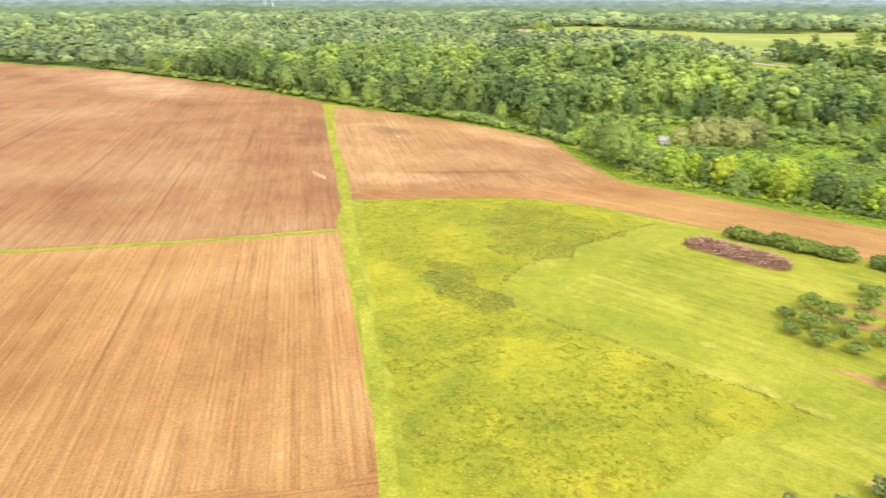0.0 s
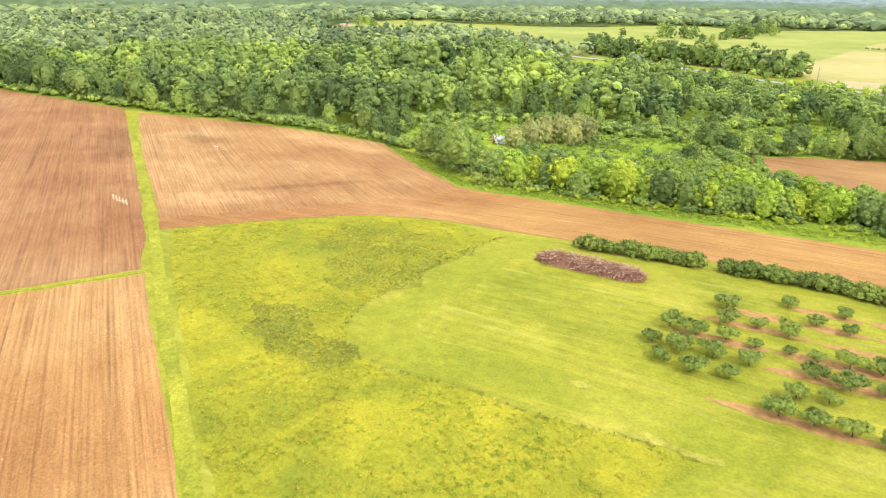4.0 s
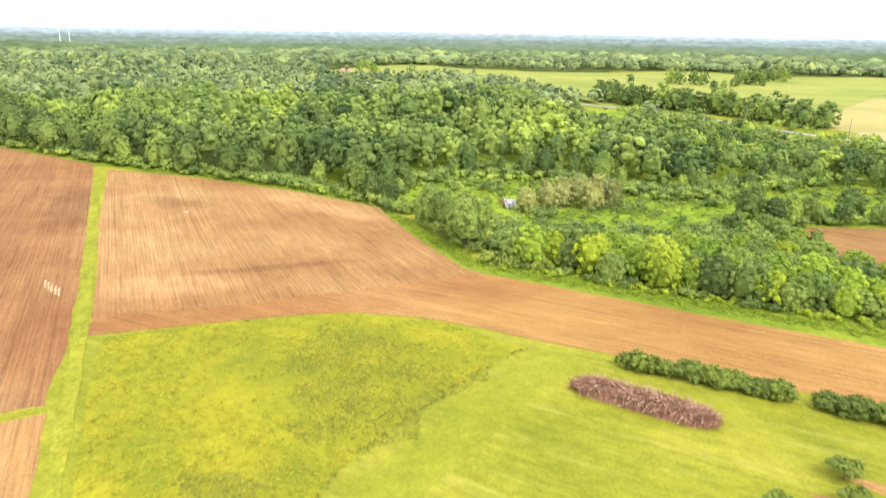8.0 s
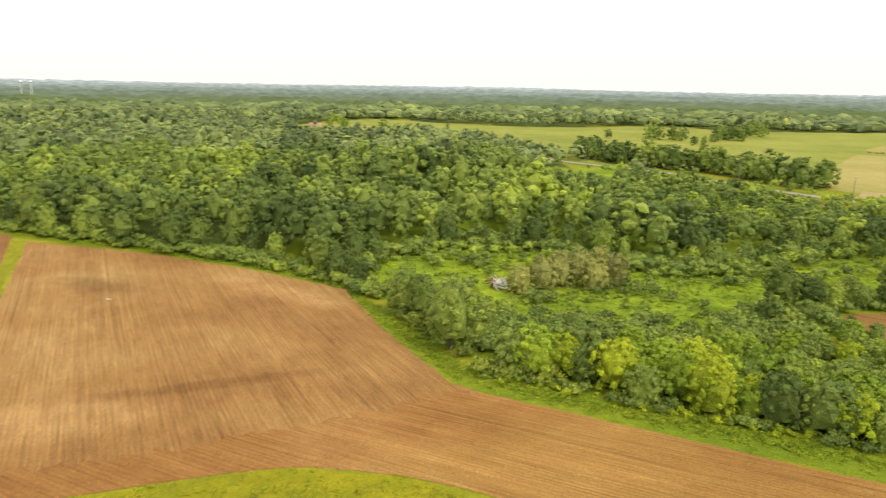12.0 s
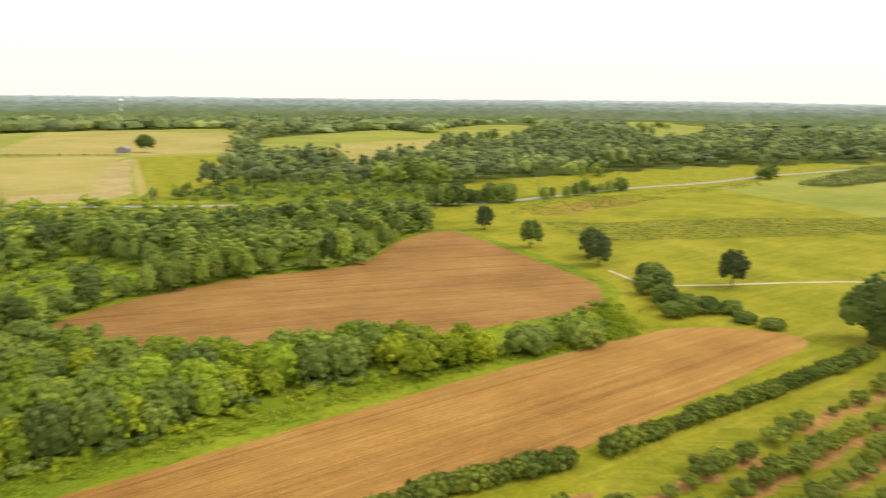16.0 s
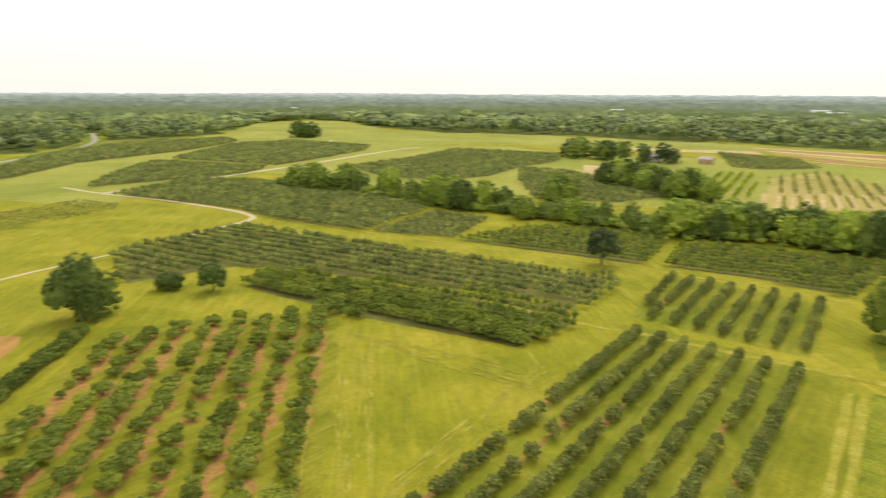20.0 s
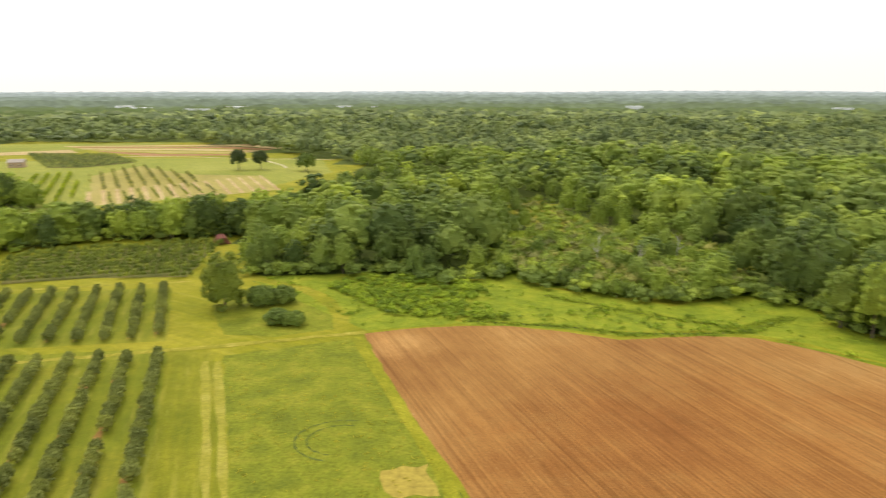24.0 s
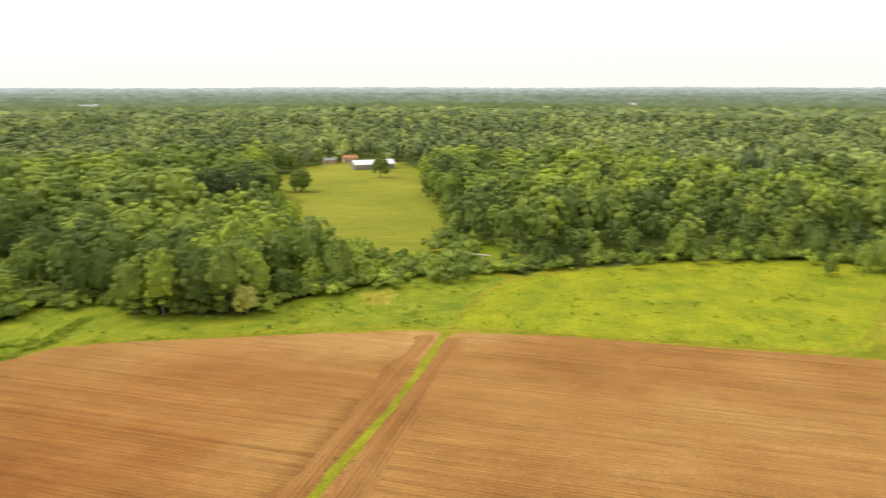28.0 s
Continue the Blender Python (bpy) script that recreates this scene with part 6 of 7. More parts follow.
ribbon("mown_edge", [(x * 1.004, y - 0.2) for x, y in MARGIN_LINE[2:]], 1.5, TRACK_TURF, 0.08, "narrow mown edge of a tilled field", "verge", 0.35, 27)
ribbon("mown_edge", [(-113, -86), (-125, -65.5), (-143, -30.5), (-151, -15.5), (-200, -19.5)], 1.5, TRACK_TURF, 0.1, "narrow mown edge of a tilled field", "verge", 0.35, 28)
grow("weed_patch", SOUTH_MARGIN, 2600, WEEDS, LEAF_BRAMBLE, 0.35, 1.1, "rough leafy weeds of the margin", "weeds", patchy(0.09, 0.06, 19.0), 1.3)
grow("margin_shrubs", SOUTH_MARGIN, 260, SHRUBS, LEAF_LIGHT, 0.18, 0.5, "low light green shrubs of the margin", "shrubs", patchy(0.07, 0.14, 27.0), 1.3)
grow("tall_grass", SOUTH_MARGIN, 5500, TUFTS, WEED_GREEN, 0.35, 0.8, "rough green margin grass", "grass")
sheet("dry_patch", wavy([(-112, -113), (-118, -119), (-126, -117), (-124, -110), (-116, -108.5)], 1.0), TURF_DRY, 0.07, "dry tan patch in the rough margin", "patch")
grow("bramble_patch", [(40, -170), (33, -179), (9, -182), (-9, -155), (-6, -146), (18, -146), (24, -152)], 1000, SHRUBS, LEAF_BRAMBLE, 0.25, 0.62, "leafy green bramble thicket", "brambles", patchy(0.06, -0.2, 2.0), 1.2)
grow("bramble_patch", [(-15, -150), (-40, -140), (-58, -141), (-60, -148), (-30, -160)], 240, SHRUBS, LEAF_BRAMBLE, 0.15, 0.38, "low leafy weeds below the woods", "brambles", patchy(0.08, 0.0, 4.0), 1.2)

# the wet hollow: shrubs and rank growth between lit grass
grow("wet_shrubs", WET, 2600, SHRUBS, LEAF_LIGHT, 0.16, 0.55, "low light green shrubs of the wet hollow", "shrubs", patchy(0.06, 0.02, 20.0), 1.25)
grow("wet_shrubs", WET, 1100, SHRUBS, LEAF_BRAMBLE, 0.12, 0.4, "low bright green growth of the wet hollow", "shrubs", patchy(0.07, 0.0, 24.0), 1.3)
grow("wet_shrubs", WET, 620, SHRUBS, LEAF_MID, 0.4, 1.5, "green shrubs of the wet hollow", "shrubs", patchy(0.06, 0.1, 30.0), 1.1)
grow("wet_shrubs", [(-4, 160), (8, 130), (18, 106), (32, 98), (40, 118), (30, 132), (20, 150), (4, 168)], 330, SHRUBS, LEAF_PEACH, 0.5, 1.3, "dull green shrubs by the field margin", "shrubs", patchy(0.05, -0.1, 40.0), 1.15)
grow("wet_shrubs", [(2, 160), (14, 126), (26, 106), (42, 112), (70, 110), (92, 126), (88, 140), (30, 140), (18, 160)], 620, SHRUBS, LEAF_MID, 0.7, 1.7, "rounded green shrubs behind the young trees", "shrubs", patchy(0.05, -0.1, 44.0), 1.1)
grow("roadside_scrub", ROADSIDE, 700, LOW_SHRUBS, LEAF_LIGHT, 0.6, 2.2, "low green scrub before the road", "shrubs", patchy(0.03, 0.0, 60.0), 1.1)
grow("tall_grass", WET, 6500, TUFTS, WEED_GREEN, 0.6, 1.3, "rank bright grass of the wet hollow", "grass")


def skirt(line, n, width, mat, low, high, label, shapes=LOW_SHRUBS, shift=0.0):
    """Undergrowth along the foot of a wood."""
    xs, ys = [], []
    total = sum(math.dist(a, b) for a, b in zip(line, line[1:]))
    for (x0, y0), (x1, y1) in zip(line, line[1:]):
        m = int(n * math.dist((x0, y0), (x1, y1)) / total)
        f = GR.random(m)
        xs.append(x0 + (x1 - x0) * f + GR.normal(size=m) * width)
        ys.append(y0 + (y1 - y0) * f + shift + GR.normal(size=m) * width)
    x, y = np.concatenate(xs), np.concatenate(ys)
    ok = ~inside(FIELD_NORTH, x, y) & ~inside(FIELD_ARM, x, y) & ~inside(FIELD_WEST, x, y) & ~inside(FIELD_SOUTH, x, y) & ~inside(FIELD_EAST, x, y)
    x, y = x[ok], y[ok]
    s = GR.uniform(low, high, len(x))
    strew("undergrowth", shapes, np.stack([x, y, relief(x, y), GR.uniform(0, 6.28, len(x)), s * 1.15, s], 1), mat, label, "shrubs", rng=GR)


NORTH_FOOT = [(-300, 304), (-183, 255), (-113, 215), (-72, 200), (-39, 188), (-12, 174), (0, 156)]
SOUTH_FOOT = [(64, -181), (31, -187), (10, -177), (-7, -187), (-15, -175), (-43, -162), (-62, -171), (-75, -163), (-79, -144), (-90, -131), (-110, -129), (-145, -116), (-157, -105), (-172, -97), (-196, -81), (-224, -50), (-234, -25)]
skirt(NORTH_FOOT, 420, 2.2, LEAF_MID, 0.6, 1.6, "green undergrowth at the wood's foot", shift=1.5)
skirt(NORTH_FOOT, 260, 2.0, LEAF_LIGHT, 0.5, 1.4, "light green undergrowth at the wood's foot")
skirt(YOUNG_FOOT, 190, 0.9, LEAF_YELLOW, 0.2, 0.6, "low bright growth below the young trees", SHRUBS, 1.6)
skirt(YOUNG_FOOT, 110, 1.0, LEAF_MID, 0.3, 0.8, "low green growth below the young trees", SHRUBS, 2.6)
skirt(NORTH_VERGE[3:], 3000, 1.5, WEED_GREEN, 0.5, 1.2, "rank bright grass along the tilled field", TUFTS, 1.8)
skirt(NORTH_VERGE[3:], 700, 1.3, WEED_GREEN, 0.3, 0.8, "leafy weeds along the tilled field", WEEDS, 2.2)
skirt(FIELD_EAST, 700, 1.6, WEED_GREEN, 0.5, 1.1, "rank grass round the reddish field", TUFTS)
skirt([(128, 36), (138, 28), (147, 25), (158, 30), (166, 34)], 260, 2.0, WEED_GREEN, 0.6, 1.8, "rank weeds round the bushes", WEEDS)
skirt([(131, 44), (142, 38), (150, 36), (160, 34)], 26, 2.2, LEAF_LIGHT, 0.5, 1.2, "low shrubs between two tilled fields")
skirt([(-140, -112), (-152, -122), (-166, -128), (-178, -136)], 46, 5.0, LEAF_MID, 0.8, 2.3, "green shrubs before the paddock")
skirt([(-132, -122), (-145, -140), (-138, -156)], 40, 6.0, LEAF_LIGHT, 0.8, 2.2, "light green shrubs before the paddock")
grow("glade_shrubs", GLADE_LONG, 260, LOW_SHRUBS, LEAF_GREY, 0.5, 1.4, "pale scrub in a glade", "shrubs")
grow("glade_shrubs", GLADE_LONG, 160, LOW_SHRUBS, LEAF_LIGHT, 0.6, 1.8, "light green scrub in a glade", "shrubs")
SCRUB_SOUTH = [(-66, -172), (-42, -163), (-16, -176), (-4, -190), (-6, -225), (-40, -240), (-66, -225)]
grow("scrub", SCRUB_SOUTH, 420, LOW_SHRUBS, LEAF_LIGHT, 0.8, 2.2, "light green scrub below the wood", "shrubs", None, 1.1)
grow("scrub", SCRUB_SOUTH, 260, LOW_SHRUBS, LEAF_GREY, 0.7, 2.0, "pale scrub below the wood", "shrubs", None, 1.0)
grow("glade_shrubs", GLADE_SMALL, 110, LOW_SHRUBS, LEAF_LIGHT, 0.5, 1.6, "light green scrub in a small glade", "shrubs")
skirt([(146, 202), (117, 198), (94, 187), (77, 185), (64, 197), (50, 211), (22, 215), (-4, 199), (-10, 176)], 300, 3.0, LEAF_MID, 0.6, 2.0, "green undergrowth behind the wet hollow")
skirt([(146, 198), (117, 194), (94, 182), (77, 180), (64, 191), (50, 206), (22, 209), (-2, 194)], 160, 2.5, LEAF_LIGHT, 0.5, 1.5, "light green undergrowth behind the wet hollow")
BELT_FOOT = [(350, -147), (306, -168), (249, -176), (222, -188), (184, -197), (152, -209), (122, -221), (92, -236), (68, -238)]
skirt(BELT_FOOT, 170, 3.5, LEAF_MID, 1.0, 2.4, "green undergrowth of the tree belt")
skirt(BELT_FOOT, 90, 3.5, LEAF_LIGHT, 0.8, 2.0, "light green undergrowth of the tree belt")
skirt(SOUTH_FOOT, 420, 2.4, LEAF_MID, 0.6, 1.7, "green undergrowth at the wood's foot")
skirt(SOUTH_FOOT, 300, 2.6, LEAF_LIGHT, 0.5, 1.5, "light green undergrowth at the wood's foot")
skirt([(95, 128), (100, 146), (112, 149), (132, 144), (155, 132), (178, 110), (212, 119), (236, 114)], 150, 1.5, LEAF_MID, 0.6, 1.4, "green undergrowth behind the reddish field")

for ditch in ([(-14, -166), (-26, -158), (-36, -152), (-46, -147), (-52, -144)], [(-66, -152), (-59, -147), (-53, -142)], [(-55, -141.5), (-30, -138.5), (-18, -142.5), (4, -145)]):
    ribbon("ditch", ditch, 0.8, WOOD_FLOOR, 0.085, "narrow dark ditch in the rough grass", "ditch", 0.25, 33)
    skirt(ditch, 300, 0.7, WEED_GREEN, 0.5, 1.2, "rank weeds along a ditch", TUFTS)
for r0 in (4.6, 6.2):
    ribbon("tyre_ring", [(19 + r0 * math.cos(a * 0.35) * -1.1, -90 + r0 * math.sin(a * 0.35)) for a in range(5, 15)], 0.26, WOOD_FLOOR, 0.11, "dark curved tyre mark in the grass", "track", 0.14, int(r0))

# ---- brush pile ----


def brush_pile():
    rng = np.random.default_rng(61)
    ob = thing("brush_pile", 35.4, 41.0, "long heap of reddish-brown cut branches on the lawn", "brush pile", turn=math.atan2(-9.6, 15.2))
    bark = plain("cut_branches", (0.29, 0.155, 0.088), 0.9, 0.0, 0.4, 2.0)
    pale = plain("split_branches", (0.46, 0.3, 0.18), 0.9, 0.0, 0.35, 2.0)
    # the tangled body of the heap
    n, m = 48, 14
    V, F = [], []
    for i in range(n + 1):
        u = -1 + 2 * i / n
        w = 2.5 * (1 - abs(u) ** 5) ** 0.5 + 0.02
        for j in range(m + 1):
            v = -1 + 2 * j / m
            V.append((u * 9.4 + rng.normal() * 0.1, v * w * 0.9, 1.35 * (w / 2.5) * math.sqrt(max(0, 1 - v * v)) * (0.85 + 0.15 * math.sin(u * 11)) + rng.normal() * 0.1))
    for i in range(n):
        for j in range(m):
            a = i * (m + 1) + j
            F.append((a, a + m + 1, a + m + 2, a + 1))
    vs, fs, k = [np.array(V)], [np.array(F)], len(V)
    for _ in range(1500):
        u, v = rng.uniform(-0.98, 0.98), rng.uniform(-0.95, 0.95)
        w = 2.5 * (1 - abs(u) ** 5) ** 0.5
        c = np.array([u * 9.6, v * w, 1.6 * (w / 2.5) * math.sqrt(1 - v * v)])
        a = rng.normal() * 0.7 + (math.pi / 2 if rng.random() < 0.6 else 0)
        d = np.array([math.cos(a), math.sin(a), rng.normal() * 0.35]) * rng.uniform(0.3, 0.8)
        tv, tf = tube([c - d, c + d * 0.2 + rng.normal(size=3) * 0.1, c + d], [0.04, 0.03, 0.015], 3)
        vs.append(tv)
        fs.append(tf + k)
        k += len(tv)
    part("tangle", mesh_of("tangle", np.concatenate(vs), [np.concatenate(fs)], [bark]), ob)
    # single branches lying on it, forked and bent
    shapes = []
    for j in range(10):
        ln = rng.uniform(0.9, 1.6)
        bend = rng.normal(size=3) * 0.14
        v1, f1 = tube([(-ln, 0, 0), (0, bend[0], bend[1]), (ln * 0.6, bend[0] * 0.6, bend[2]), (ln, 0, 0.1)], [0.07, 0.055, 0.04, 0.015], 5)
        v2, f2 = tube([(0.1, bend[0], bend[1]), (ln * 0.5, 0.3, 0.18), (ln * 0.85, 0.5, 0.22)], [0.04, 0.03, 0.012], 4)
        shapes.append(mesh_of("branch", np.concatenate([v1, v2]), [np.concatenate([f1, f2 + len(v1)])], [(bark, pale, pale)[j % 3]], smooth=True))
    for j in range(230):
        u, v = rng.uniform(-0.97, 0.97), rng.uniform(-0.9, 0.9)
        w = 2.5 * (1 - abs(u) ** 5) ** 0.5
        br = part("branch", shapes[j % 10], ob)
        turn = rng.normal() * 0.6 + (math.pi / 2 if rng.random() < 0.6 else 0)
        br.matrix_basis = Matrix.Translation((u * 9.6, v * w, 1.64 * (w / 2.5) * math.sqrt(1 - v * v) + 0.03)) @ Matrix.Rotation(turn, 4, "Z") @ Matrix.Rotation(rng.normal() * 0.25, 4, "Y")


brush_pile()

def dead_wood(x, y):
    """Bleached dead limbs lying among the shrubs of the hollow."""
    rng = np.random.default_rng(77)
    ob = thing("dead_wood", x, y, "heap of reddish and bleached white dead limbs", "dead wood")
    white = plain("bleached_wood", (0.66, 0.62, 0.55), 0.85, 0.0, 0.15, 2.0)
    red = plain("reddish_wood", (0.3, 0.14, 0.09), 0.9, 0.0, 0.25, 2.0)
    for k in range(44):
        a, r = rng.uniform(0, 6.28), rng.uniform(0.2, 3.0)
        c = np.array([r * math.cos(a), r * math.sin(a), 0.6 + rng.uniform(0, 1.7)])
        d = np.array([rng.normal(), rng.normal(), rng.uniform(0.1, 0.9)])
        d = d / np.linalg.norm(d) * rng.uniform(0.9, 1.9)
        v, f = tube([c - d, c + rng.normal(size=3) * 0.15, c + d], [0.2, 0.16, 0.06], 5)
        part("limb", mesh_of("limb", v, [f], [red if c[0] < -0.9 else white], smooth=True), ob)


def snag(x, y, h, k):
    """A bleached dead tree, bare but for a few limbs."""
    rng = np.random.default_rng(140 + k)
    ob = thing("snag", x, y, "bleached bare dead tree among shrubs", "dead tree", "dead trees of the hollow", rng.uniform(0, 6.28))
    wood = plain("weathered_wood", (0.5, 0.46, 0.38), 0.9, 0.0, 0.2, 2.0)
    top = rng.normal(size=2) * 0.5
    v, f = tube([(0, 0, -0.2), (top[0] * 0.4, top[1] * 0.4, h * 0.5), (top[0], top[1], h)], [0.16, 0.11, 0.03], 6)
    part("trunk", mesh_of("trunk", v, [f], [wood], smooth=True), ob)
    for j in range(6):
        z, a, ln = h * rng.uniform(0.45, 0.9), rng.uniform(0, 6.28), h * rng.uniform(0.12, 0.24)
        o = np.array([top[0], top[1]]) * (z / h)
        v, f = tube([(o[0], o[1], z), (o[0] + ln * 0.6 * math.cos(a), o[1] + ln * 0.6 * math.sin(a), z + ln * 0.4), (o[0] + ln * math.cos(a), o[1] + ln * math.sin(a), z + ln)], [0.1, 0.07, 0.02], 4)
        part("limb", mesh_of("limb", v, [f], [wood], smooth=True), ob)


for k, (x, y, h) in enumerate(((59, 170, 9), (-18, 186, 9), (-12, 184, 8), (-40, -186, 9), (-30, -192, 10), (-52, -196, 9.5))):
    snag(x, y, h, k)


def log_pile(x, y):
    """Reddish logs stacked at the end of the tree belt."""
    rng = np.random.default_rng(88)
    ob = thing("log_pile", x, y, "stack of reddish-brown logs on the grass", "log pile", turn=0.5)
    red = plain("reddish_logs", (0.27, 0.11, 0.085), 0.85, 0.0, 0.3, 1.5)
    for k, (row, col) in enumerate([(r, c) for r in range(4) for c in range(7 - r)]):
        px = (col + row * 0.5 - 3) * 0.62 + rng.normal() * 0.04
        off = rng.uniform(-0.4, 0.4)
        v, f = tube([(px, -3.6 + off, 0.3 + row * 0.52), (px, off, 0.3 + row * 0.52 + 0.03), (px, 3.6 + off, 0.3 + row * 0.52)], [0.32, 0.3, 0.27], 8)
        caps = np.array([list(range(8))[::-1], list(range(16, 24))])
        part("log", mesh_of("log", v, [f, caps], [red]), ob)


log_pile(86, -220)
def fallen_trunk(x, y):
    """A bleached trunk lying in the scrub, with two broken limbs."""
    ob = thing("fallen_trunk", x, y, "bleached bare tree trunk lying in scrub", "log", turn=1.45)
    wood = plain("bleached_trunk", (0.6, 0.56, 0.48), 0.9, 0.0, 0.2, 2.0)
    v, f = tube([(-4.8, 0, 1.6), (0, 0.2, 1.9), (4.6, -0.1, 2.6)], [0.34, 0.28, 0.16], 8)
    part("trunk", mesh_of("trunk", v, [f], [wood], smooth=True), ob)
    for px, py, pz in ((-4.2, 0.3, 1.7), (1.6, -0.6, 2.1)):
        v, f = tube([(px, 0, pz), (px + 0.3, py, pz * 0.4), (px + 0.5, py * 1.6, -0.3)], [0.16, 0.13, 0.08], 6)
        part("limb", mesh_of("limb", v, [f], [wood], smooth=True), ob)


fallen_trunk(-163, -117)


def field_stone(x, y, k):
    rng = np.random.default_rng(95 + k)
    ob = thing("field_stone", x, y, "pale stone lying on tilled soil", "stone", "pale stones on the field")
    v = ICO2_V * np.array([0.26, 0.2, 0.16]) * rng.uniform(0.85, 1.15, (len(ICO2_V), 1)) + np.array([0, 0, 0.12])
    part("rock", mesh_of("rock", v, [ICO2_F], [plain("pale_stone", (0.6, 0.56, 0.48), 0.9, 0.0, 0.15, 3.0)]), ob)


for k, (dx, dy) in enumerate(((0, 0), (0.7, -0.3))):
    field_stone(-60.3 + dx, 148.9 + dy, k)

dead_wood(29, 167.5)

# ---- buildings, far off ----


def box_part(name, parent, x0, x1, y0, y1, z0, z1, mat, label=""):
    V = [(x, y, z) for z in (z0, z1) for x, y in ((x0, y0), (x1, y0), (x1, y1), (x0, y1))]
    F = [(3, 2, 1, 0), (4, 5, 6, 7), (0, 1, 5, 4), (1, 2, 6, 5), (2, 3, 7, 6), (3, 0, 4, 7)]
    return part(name, mesh_of(name, np.array(V, float), [np.array(F)], [mat]), parent, label)


def gable_roof(name, parent, lx, ly, z, rise, over, mat, label=""):
    x, y, t = lx / 2 + over, ly / 2 + over, 0.18
    V = []
    for s in (-x, x):
        V += [(s, -y, z), (s, 0, z + rise), (s, y, z), (s, y, z + t), (s, 0, z + rise + t), (s, -y, z + t)]
    F4 = [(0, 6, 7, 1), (1, 7, 8, 2), (2, 8, 9, 3), (3, 9, 10, 4), (4, 10, 11, 5), (5, 11, 6, 0), (0, 1, 4, 5), (1, 2, 3, 4), (6, 11, 10, 7), (7, 10, 9, 8)]
    return part(name, mesh_of(name, np.array(V, float), [np.array(F4)], [mat]), parent, label)


WALL_WHITE = plain("white_boards", (0.75, 0.74, 0.7), 0.7, 0.0, 0.08, 0.6)
WALL_TAN = plain("tan_boards", (0.5, 0.36, 0.24), 0.8, 0.0, 0.12, 0.6)
ROOF_WHITE = plain("white_sheet_roof", (0.8, 0.81, 0.82), 0.45, 0.1, 0.06, 0.4)
ROOF_RUST = plain("rusty_roof", (0.42, 0.2, 0.09), 0.8, 0.0, 0.2, 0.6)
ROOF_GREY = plain("grey_roof", (0.3, 0.3, 0.31), 0.8, 0.0, 0.15, 0.6)
GLASS_DARK = plain("dark_glass", (0.03, 0.035, 0.04), 0.15, 0.0, 0.1, 1.0)
STEEL_WHITE = plain("white_painted_steel", (0.78, 0.8, 0.82), 0.4, 0.0, 0.06, 0.3)
WOOD_POLE = plain("grey_pole_wood", (0.26, 0.22, 0.18), 0.9, 0.0, 0.25, 2.0)


def house(name, x, y, turn, lx, ly, h, rise, wall, roof, label, windows=4, doors=1):
    ob = thing(name, x, y, label, "building", turn=radians(turn))
    box_part("wall", ob, -lx / 2, lx / 2, -ly / 2, ly / 2, 0, h, wall)
    for s in (-1, 1):
        V = np.array([(s * lx / 2, -ly / 2, h), (s * lx / 2, ly / 2, h), (s * lx / 2, 0, h + rise)])
        V = np.concatenate([V, V - np.array([s * 0.2, 0, 0])])
        part("gable", mesh_of("gable", V, [np.array([(0, 1, 2), (5, 4, 3)]), np.array([(0, 3, 4, 1), (1, 4, 5, 2), (2, 5, 3, 0)])], [wall]), ob)
    gable_roof("roof", ob, lx, ly, h + 0.02, rise, 0.4, roof)
    for side in (-1, 1):
        for k in range(windows):
            cx = -lx / 2 + lx * (k + 0.5) / windows
            y0, y1 = (side * ly / 2, side * (ly / 2 + 0.06))
            w = box_part("window", ob, cx - 0.55, cx + 0.55, min(y0, y1), max(y0, y1), 1.0, 2.2, WALL_WHITE)
            y2 = side * (ly / 2 + 0.08)
            box_part("pane", w, cx - 0.45, cx + 0.45, min(y1, y2), max(y1, y2), 1.1, 2.1, GLASS_DARK)
    for k in range(doors):
        cx = -lx / 2 + lx * (k + 1) / (doors + 1) + 0.9
        box_part("door", ob, cx - 0.5, cx + 0.5, ly / 2, ly / 2 + 0.07, 0, 2.1, WALL_TAN)
    return ob


# the shade on the barn's wall is put into its darker grey colour
house("barn", -312, -311, 150, 25, 11, 3.0, 2.3, plain("shade_grey_boards", (0.3, 0.27, 0.24), 0.85, 0.0, 0.25, 0.8), ROOF_WHITE, "long low barn, walls darkened by painted shade, white sheet-metal roof", 6, 2)
house("farmhouse", -325, -346, 150, 9, 7, 3.4, 1.6, WALL_TAN, ROOF_RUST, "tan house with a rusty orange roof", 3)
house("stable", -312, -351, 150, 7, 5, 2.6, 1.3, WALL_TAN, ROOF_GREY, "small tan stable behind the barn", 2)
house("farm_shed", 300.5, -434, 20, 9, 7, 3.2, 1.8, WALL_TAN, plain("faded_tan_roof", (0.42, 0.36, 0.3), 0.8, 0.0, 0.12, 0.6), "small tan farm shed with a faded roof", 2)
house("farm_cottage", 331, -418, 30, 9, 7, 3.4, 2.4, WALL_WHITE, ROOF_GREY, "white cottage among dark trees", 2)
house("field_barn", 433.4, 489, 35, 15, 8, 3.0, 2.0, plain("mauve_boards", (0.29, 0.26, 0.28), 0.8, 0.0, 0.1, 0.6), plain("mauve_roof", (0.33, 0.29, 0.32), 0.7, 0.0, 0.1, 0.5), "low grey barn with a dull mauve roof", 3)
house("red_house", -94, 735, 10, 11, 8, 3.2, 2.6, WALL_TAN, plain("brick_roof", (0.5, 0.22, 0.15), 0.8, 0.0, 0.12, 0.5), "far house with a red-brown roof among trees", 4)
house("white_farm", 1114, 262, 60, 24, 12, 6.0, 5.0, WALL_WHITE, ROOF_RUST, "far white farmhouse with a brown roof", 4)


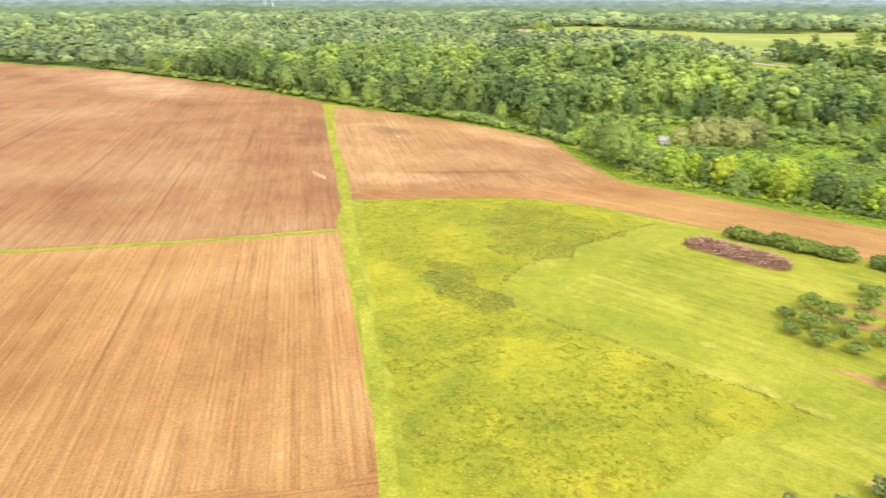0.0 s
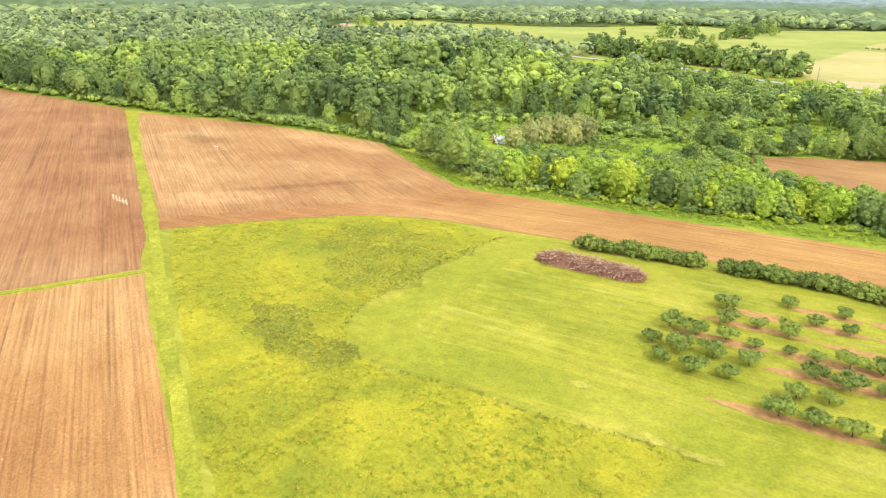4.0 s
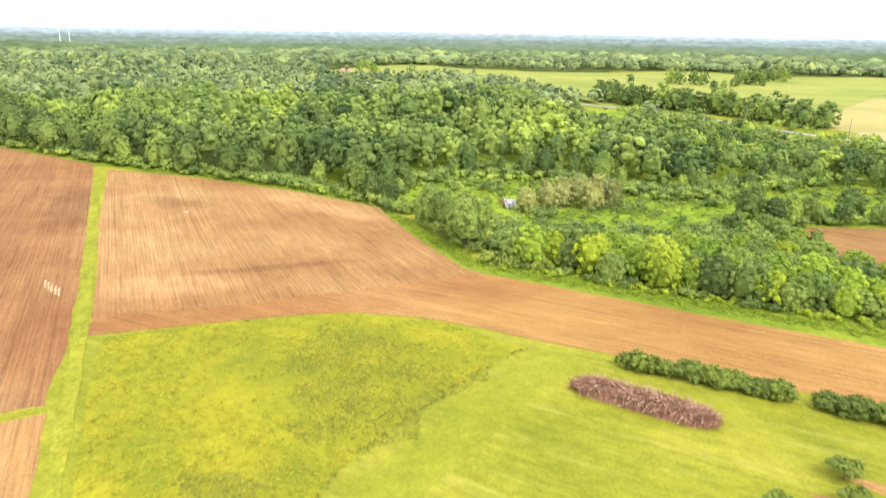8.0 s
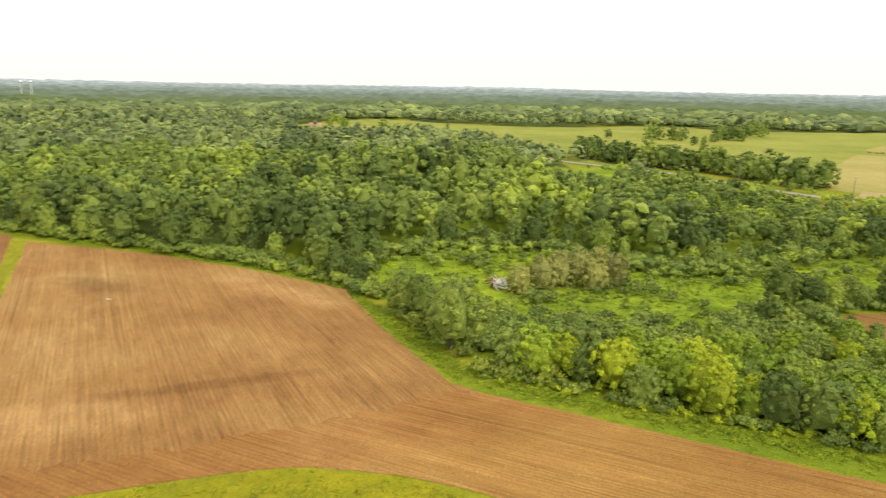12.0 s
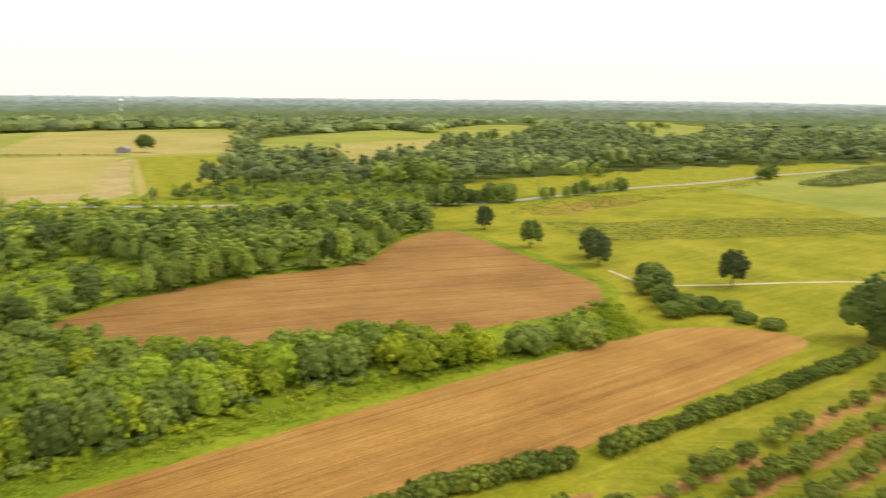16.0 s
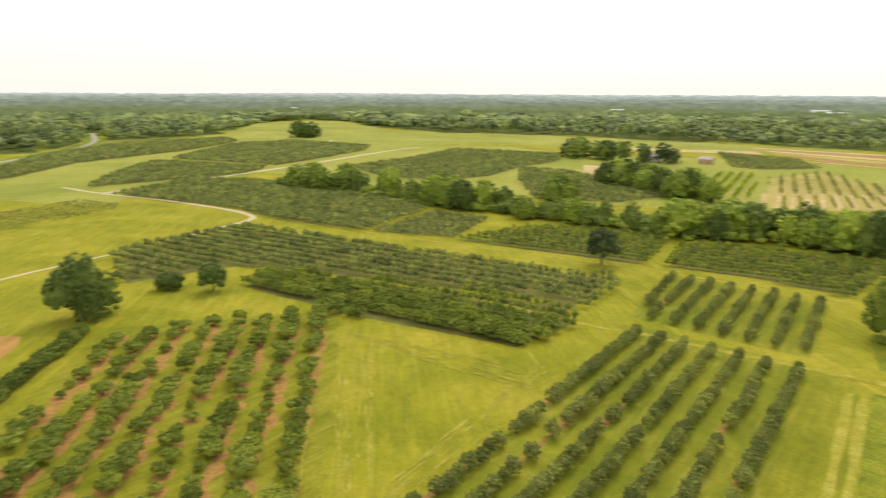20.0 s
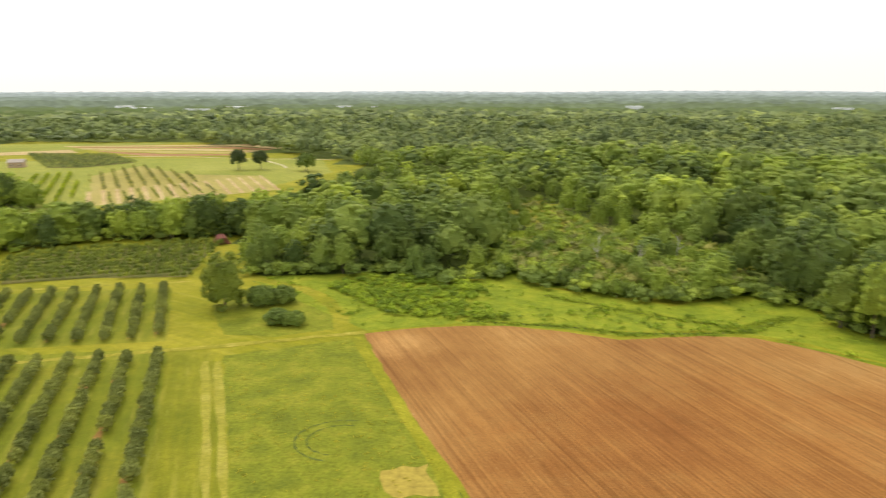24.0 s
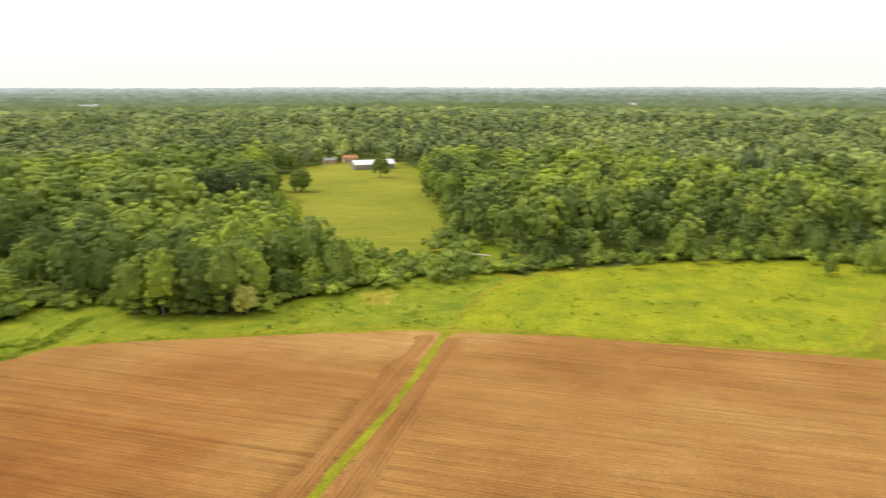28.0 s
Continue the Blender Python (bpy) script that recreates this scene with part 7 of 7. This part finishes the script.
def warehouse(x, y, turn, lx, ly, h, label):
    ob = thing("warehouse", x, y, label, "building", "far white warehouses", radians(turn))
    box_part("wall", ob, -lx / 2, lx / 2, -ly / 2, ly / 2, 0, h, STEEL_WHITE)
    box_part("roof", ob, -lx / 2 - 0.3, lx / 2 + 0.3, -ly / 2 - 0.3, ly / 2 + 0.3, h, h + 0.6, ROOF_WHITE)
    for k in range(6):
        cx = -lx / 2 + lx * (k + 0.5) / 6
        box_part("dock_door", ob, cx - 2, cx + 2, ly / 2, ly / 2 + 0.1, 8, 12, GLASS_DARK)


def bearing_spot(t_yaw, d):
    a = radians(t_yaw)
    return -math.sin(a) * d, math.cos(a) * d


for yaw, d, w, h in ((-151.5, 1520, 60, 15), (-153.5, 1560, 38, 16), (-157.3, 1500, 46, 14.5), (-160.2, 1590, 40, 16), (-138.5, 1560, 26, 17), (-152.4, 1640, 34, 18), (-168.2, 1600, 30, 16), (-171.0, 1560, 34, 15), (-190.5, 1620, 34, 16), (-204.5, 1600, 36, 16), (-113.5, 1620, 22, 16), (-244.8, 1580, 14, 16)):
    x, y = bearing_spot(yaw, d)
    warehouse(x, y, yaw, w, 24, h - 4.5, "long white warehouse showing above far woods")


def water_tower(x, y, h, r):
    ob = thing("water_tower", x, y, "white water tower above far woods", "water tower", "far water towers")
    v, f = tube([(0, 0, 0), (0, 0, h * 0.5), (0, 0, h - r * 1.1)], [r * 0.35, r * 0.2, r * 0.25], 12)
    part("stem", mesh_of("stem", v, [f], [STEEL_WHITE], smooth=True), ob)
    part("tank", mesh_of("tank", ICO2_V * np.array([r, r, r * 0.75]) + np.array([0, 0, h - r * 0.75]), [ICO2_F], [STEEL_WHITE], smooth=True), ob)


for yaw, d, h, r in ((-41.6, 1600, 37, 5.5), (27.6, 1630, 39, 3.4), (27.0, 1630, 39, 3.4)):
    x, y = bearing_spot(yaw, d)
    water_tower(x, y, h, r)


def utility_pole(x, y, turn, h=9.5):
    ob = thing("utility_pole", x, y, "grey wooden utility pole beside the road", "pole", "utility poles along the road", radians(turn))
    v, f = tube([(0, 0, 0), (0, 0, h)], [0.2, 0.13], 8)
    part("pole", mesh_of("pole", v, [f], [WOOD_POLE], smooth=True), ob)
    box_part("crossarm", ob, -1.2, 1.2, -0.07, 0.07, h - 0.8, h - 0.62, WOOD_POLE)
    for k in (-1.0, -0.4, 0.4, 1.0):
        box_part("insulator", ob, k - 0.06, k + 0.06, -0.06, 0.06, h - 0.62, h - 0.4, STEEL_WHITE)


for x, y, a in ((112, 432, 60), (137, 395, 55), (169, 345, 55), (199, 298, 55), (232, 245, 55), (344, 106, 30), (404, 78, 30), (446, 44, 40), (517, 10, 30)):
    utility_pole(x, y, a)


def wrapped_bale(x, y, turn):
    """A white film-wrapped bale lying on the far field."""
    ob = thing("wrapped_bale", x, y, "white wrapped hay bale on the far field", "hay bale", "white wrapped bales", turn)
    v, f = tube([(-1.6, 0, 0.8), (-1.5, 0, 0.8), (1.5, 0, 0.8), (1.6, 0, 0.8)], [0.62, 0.8, 0.8, 0.62], 14)
    part("roll", mesh_of("roll", v, [f], [STEEL_WHITE], smooth=True), ob)
    part("end_cap", mesh_of("end_cap", np.concatenate([v[:14], v[-14:]]), [np.array([list(range(14))[::-1], list(range(14, 28))])], [STEEL_WHITE]), ob)


for k, (x, y) in enumerate(((661, -271), (621, -309))):
    wrapped_bale(x, y, 0.4 + 0.5 * k)
    wrapped_bale(x + 2.6, y - 2.2, 0.5 + 0.5 * k)
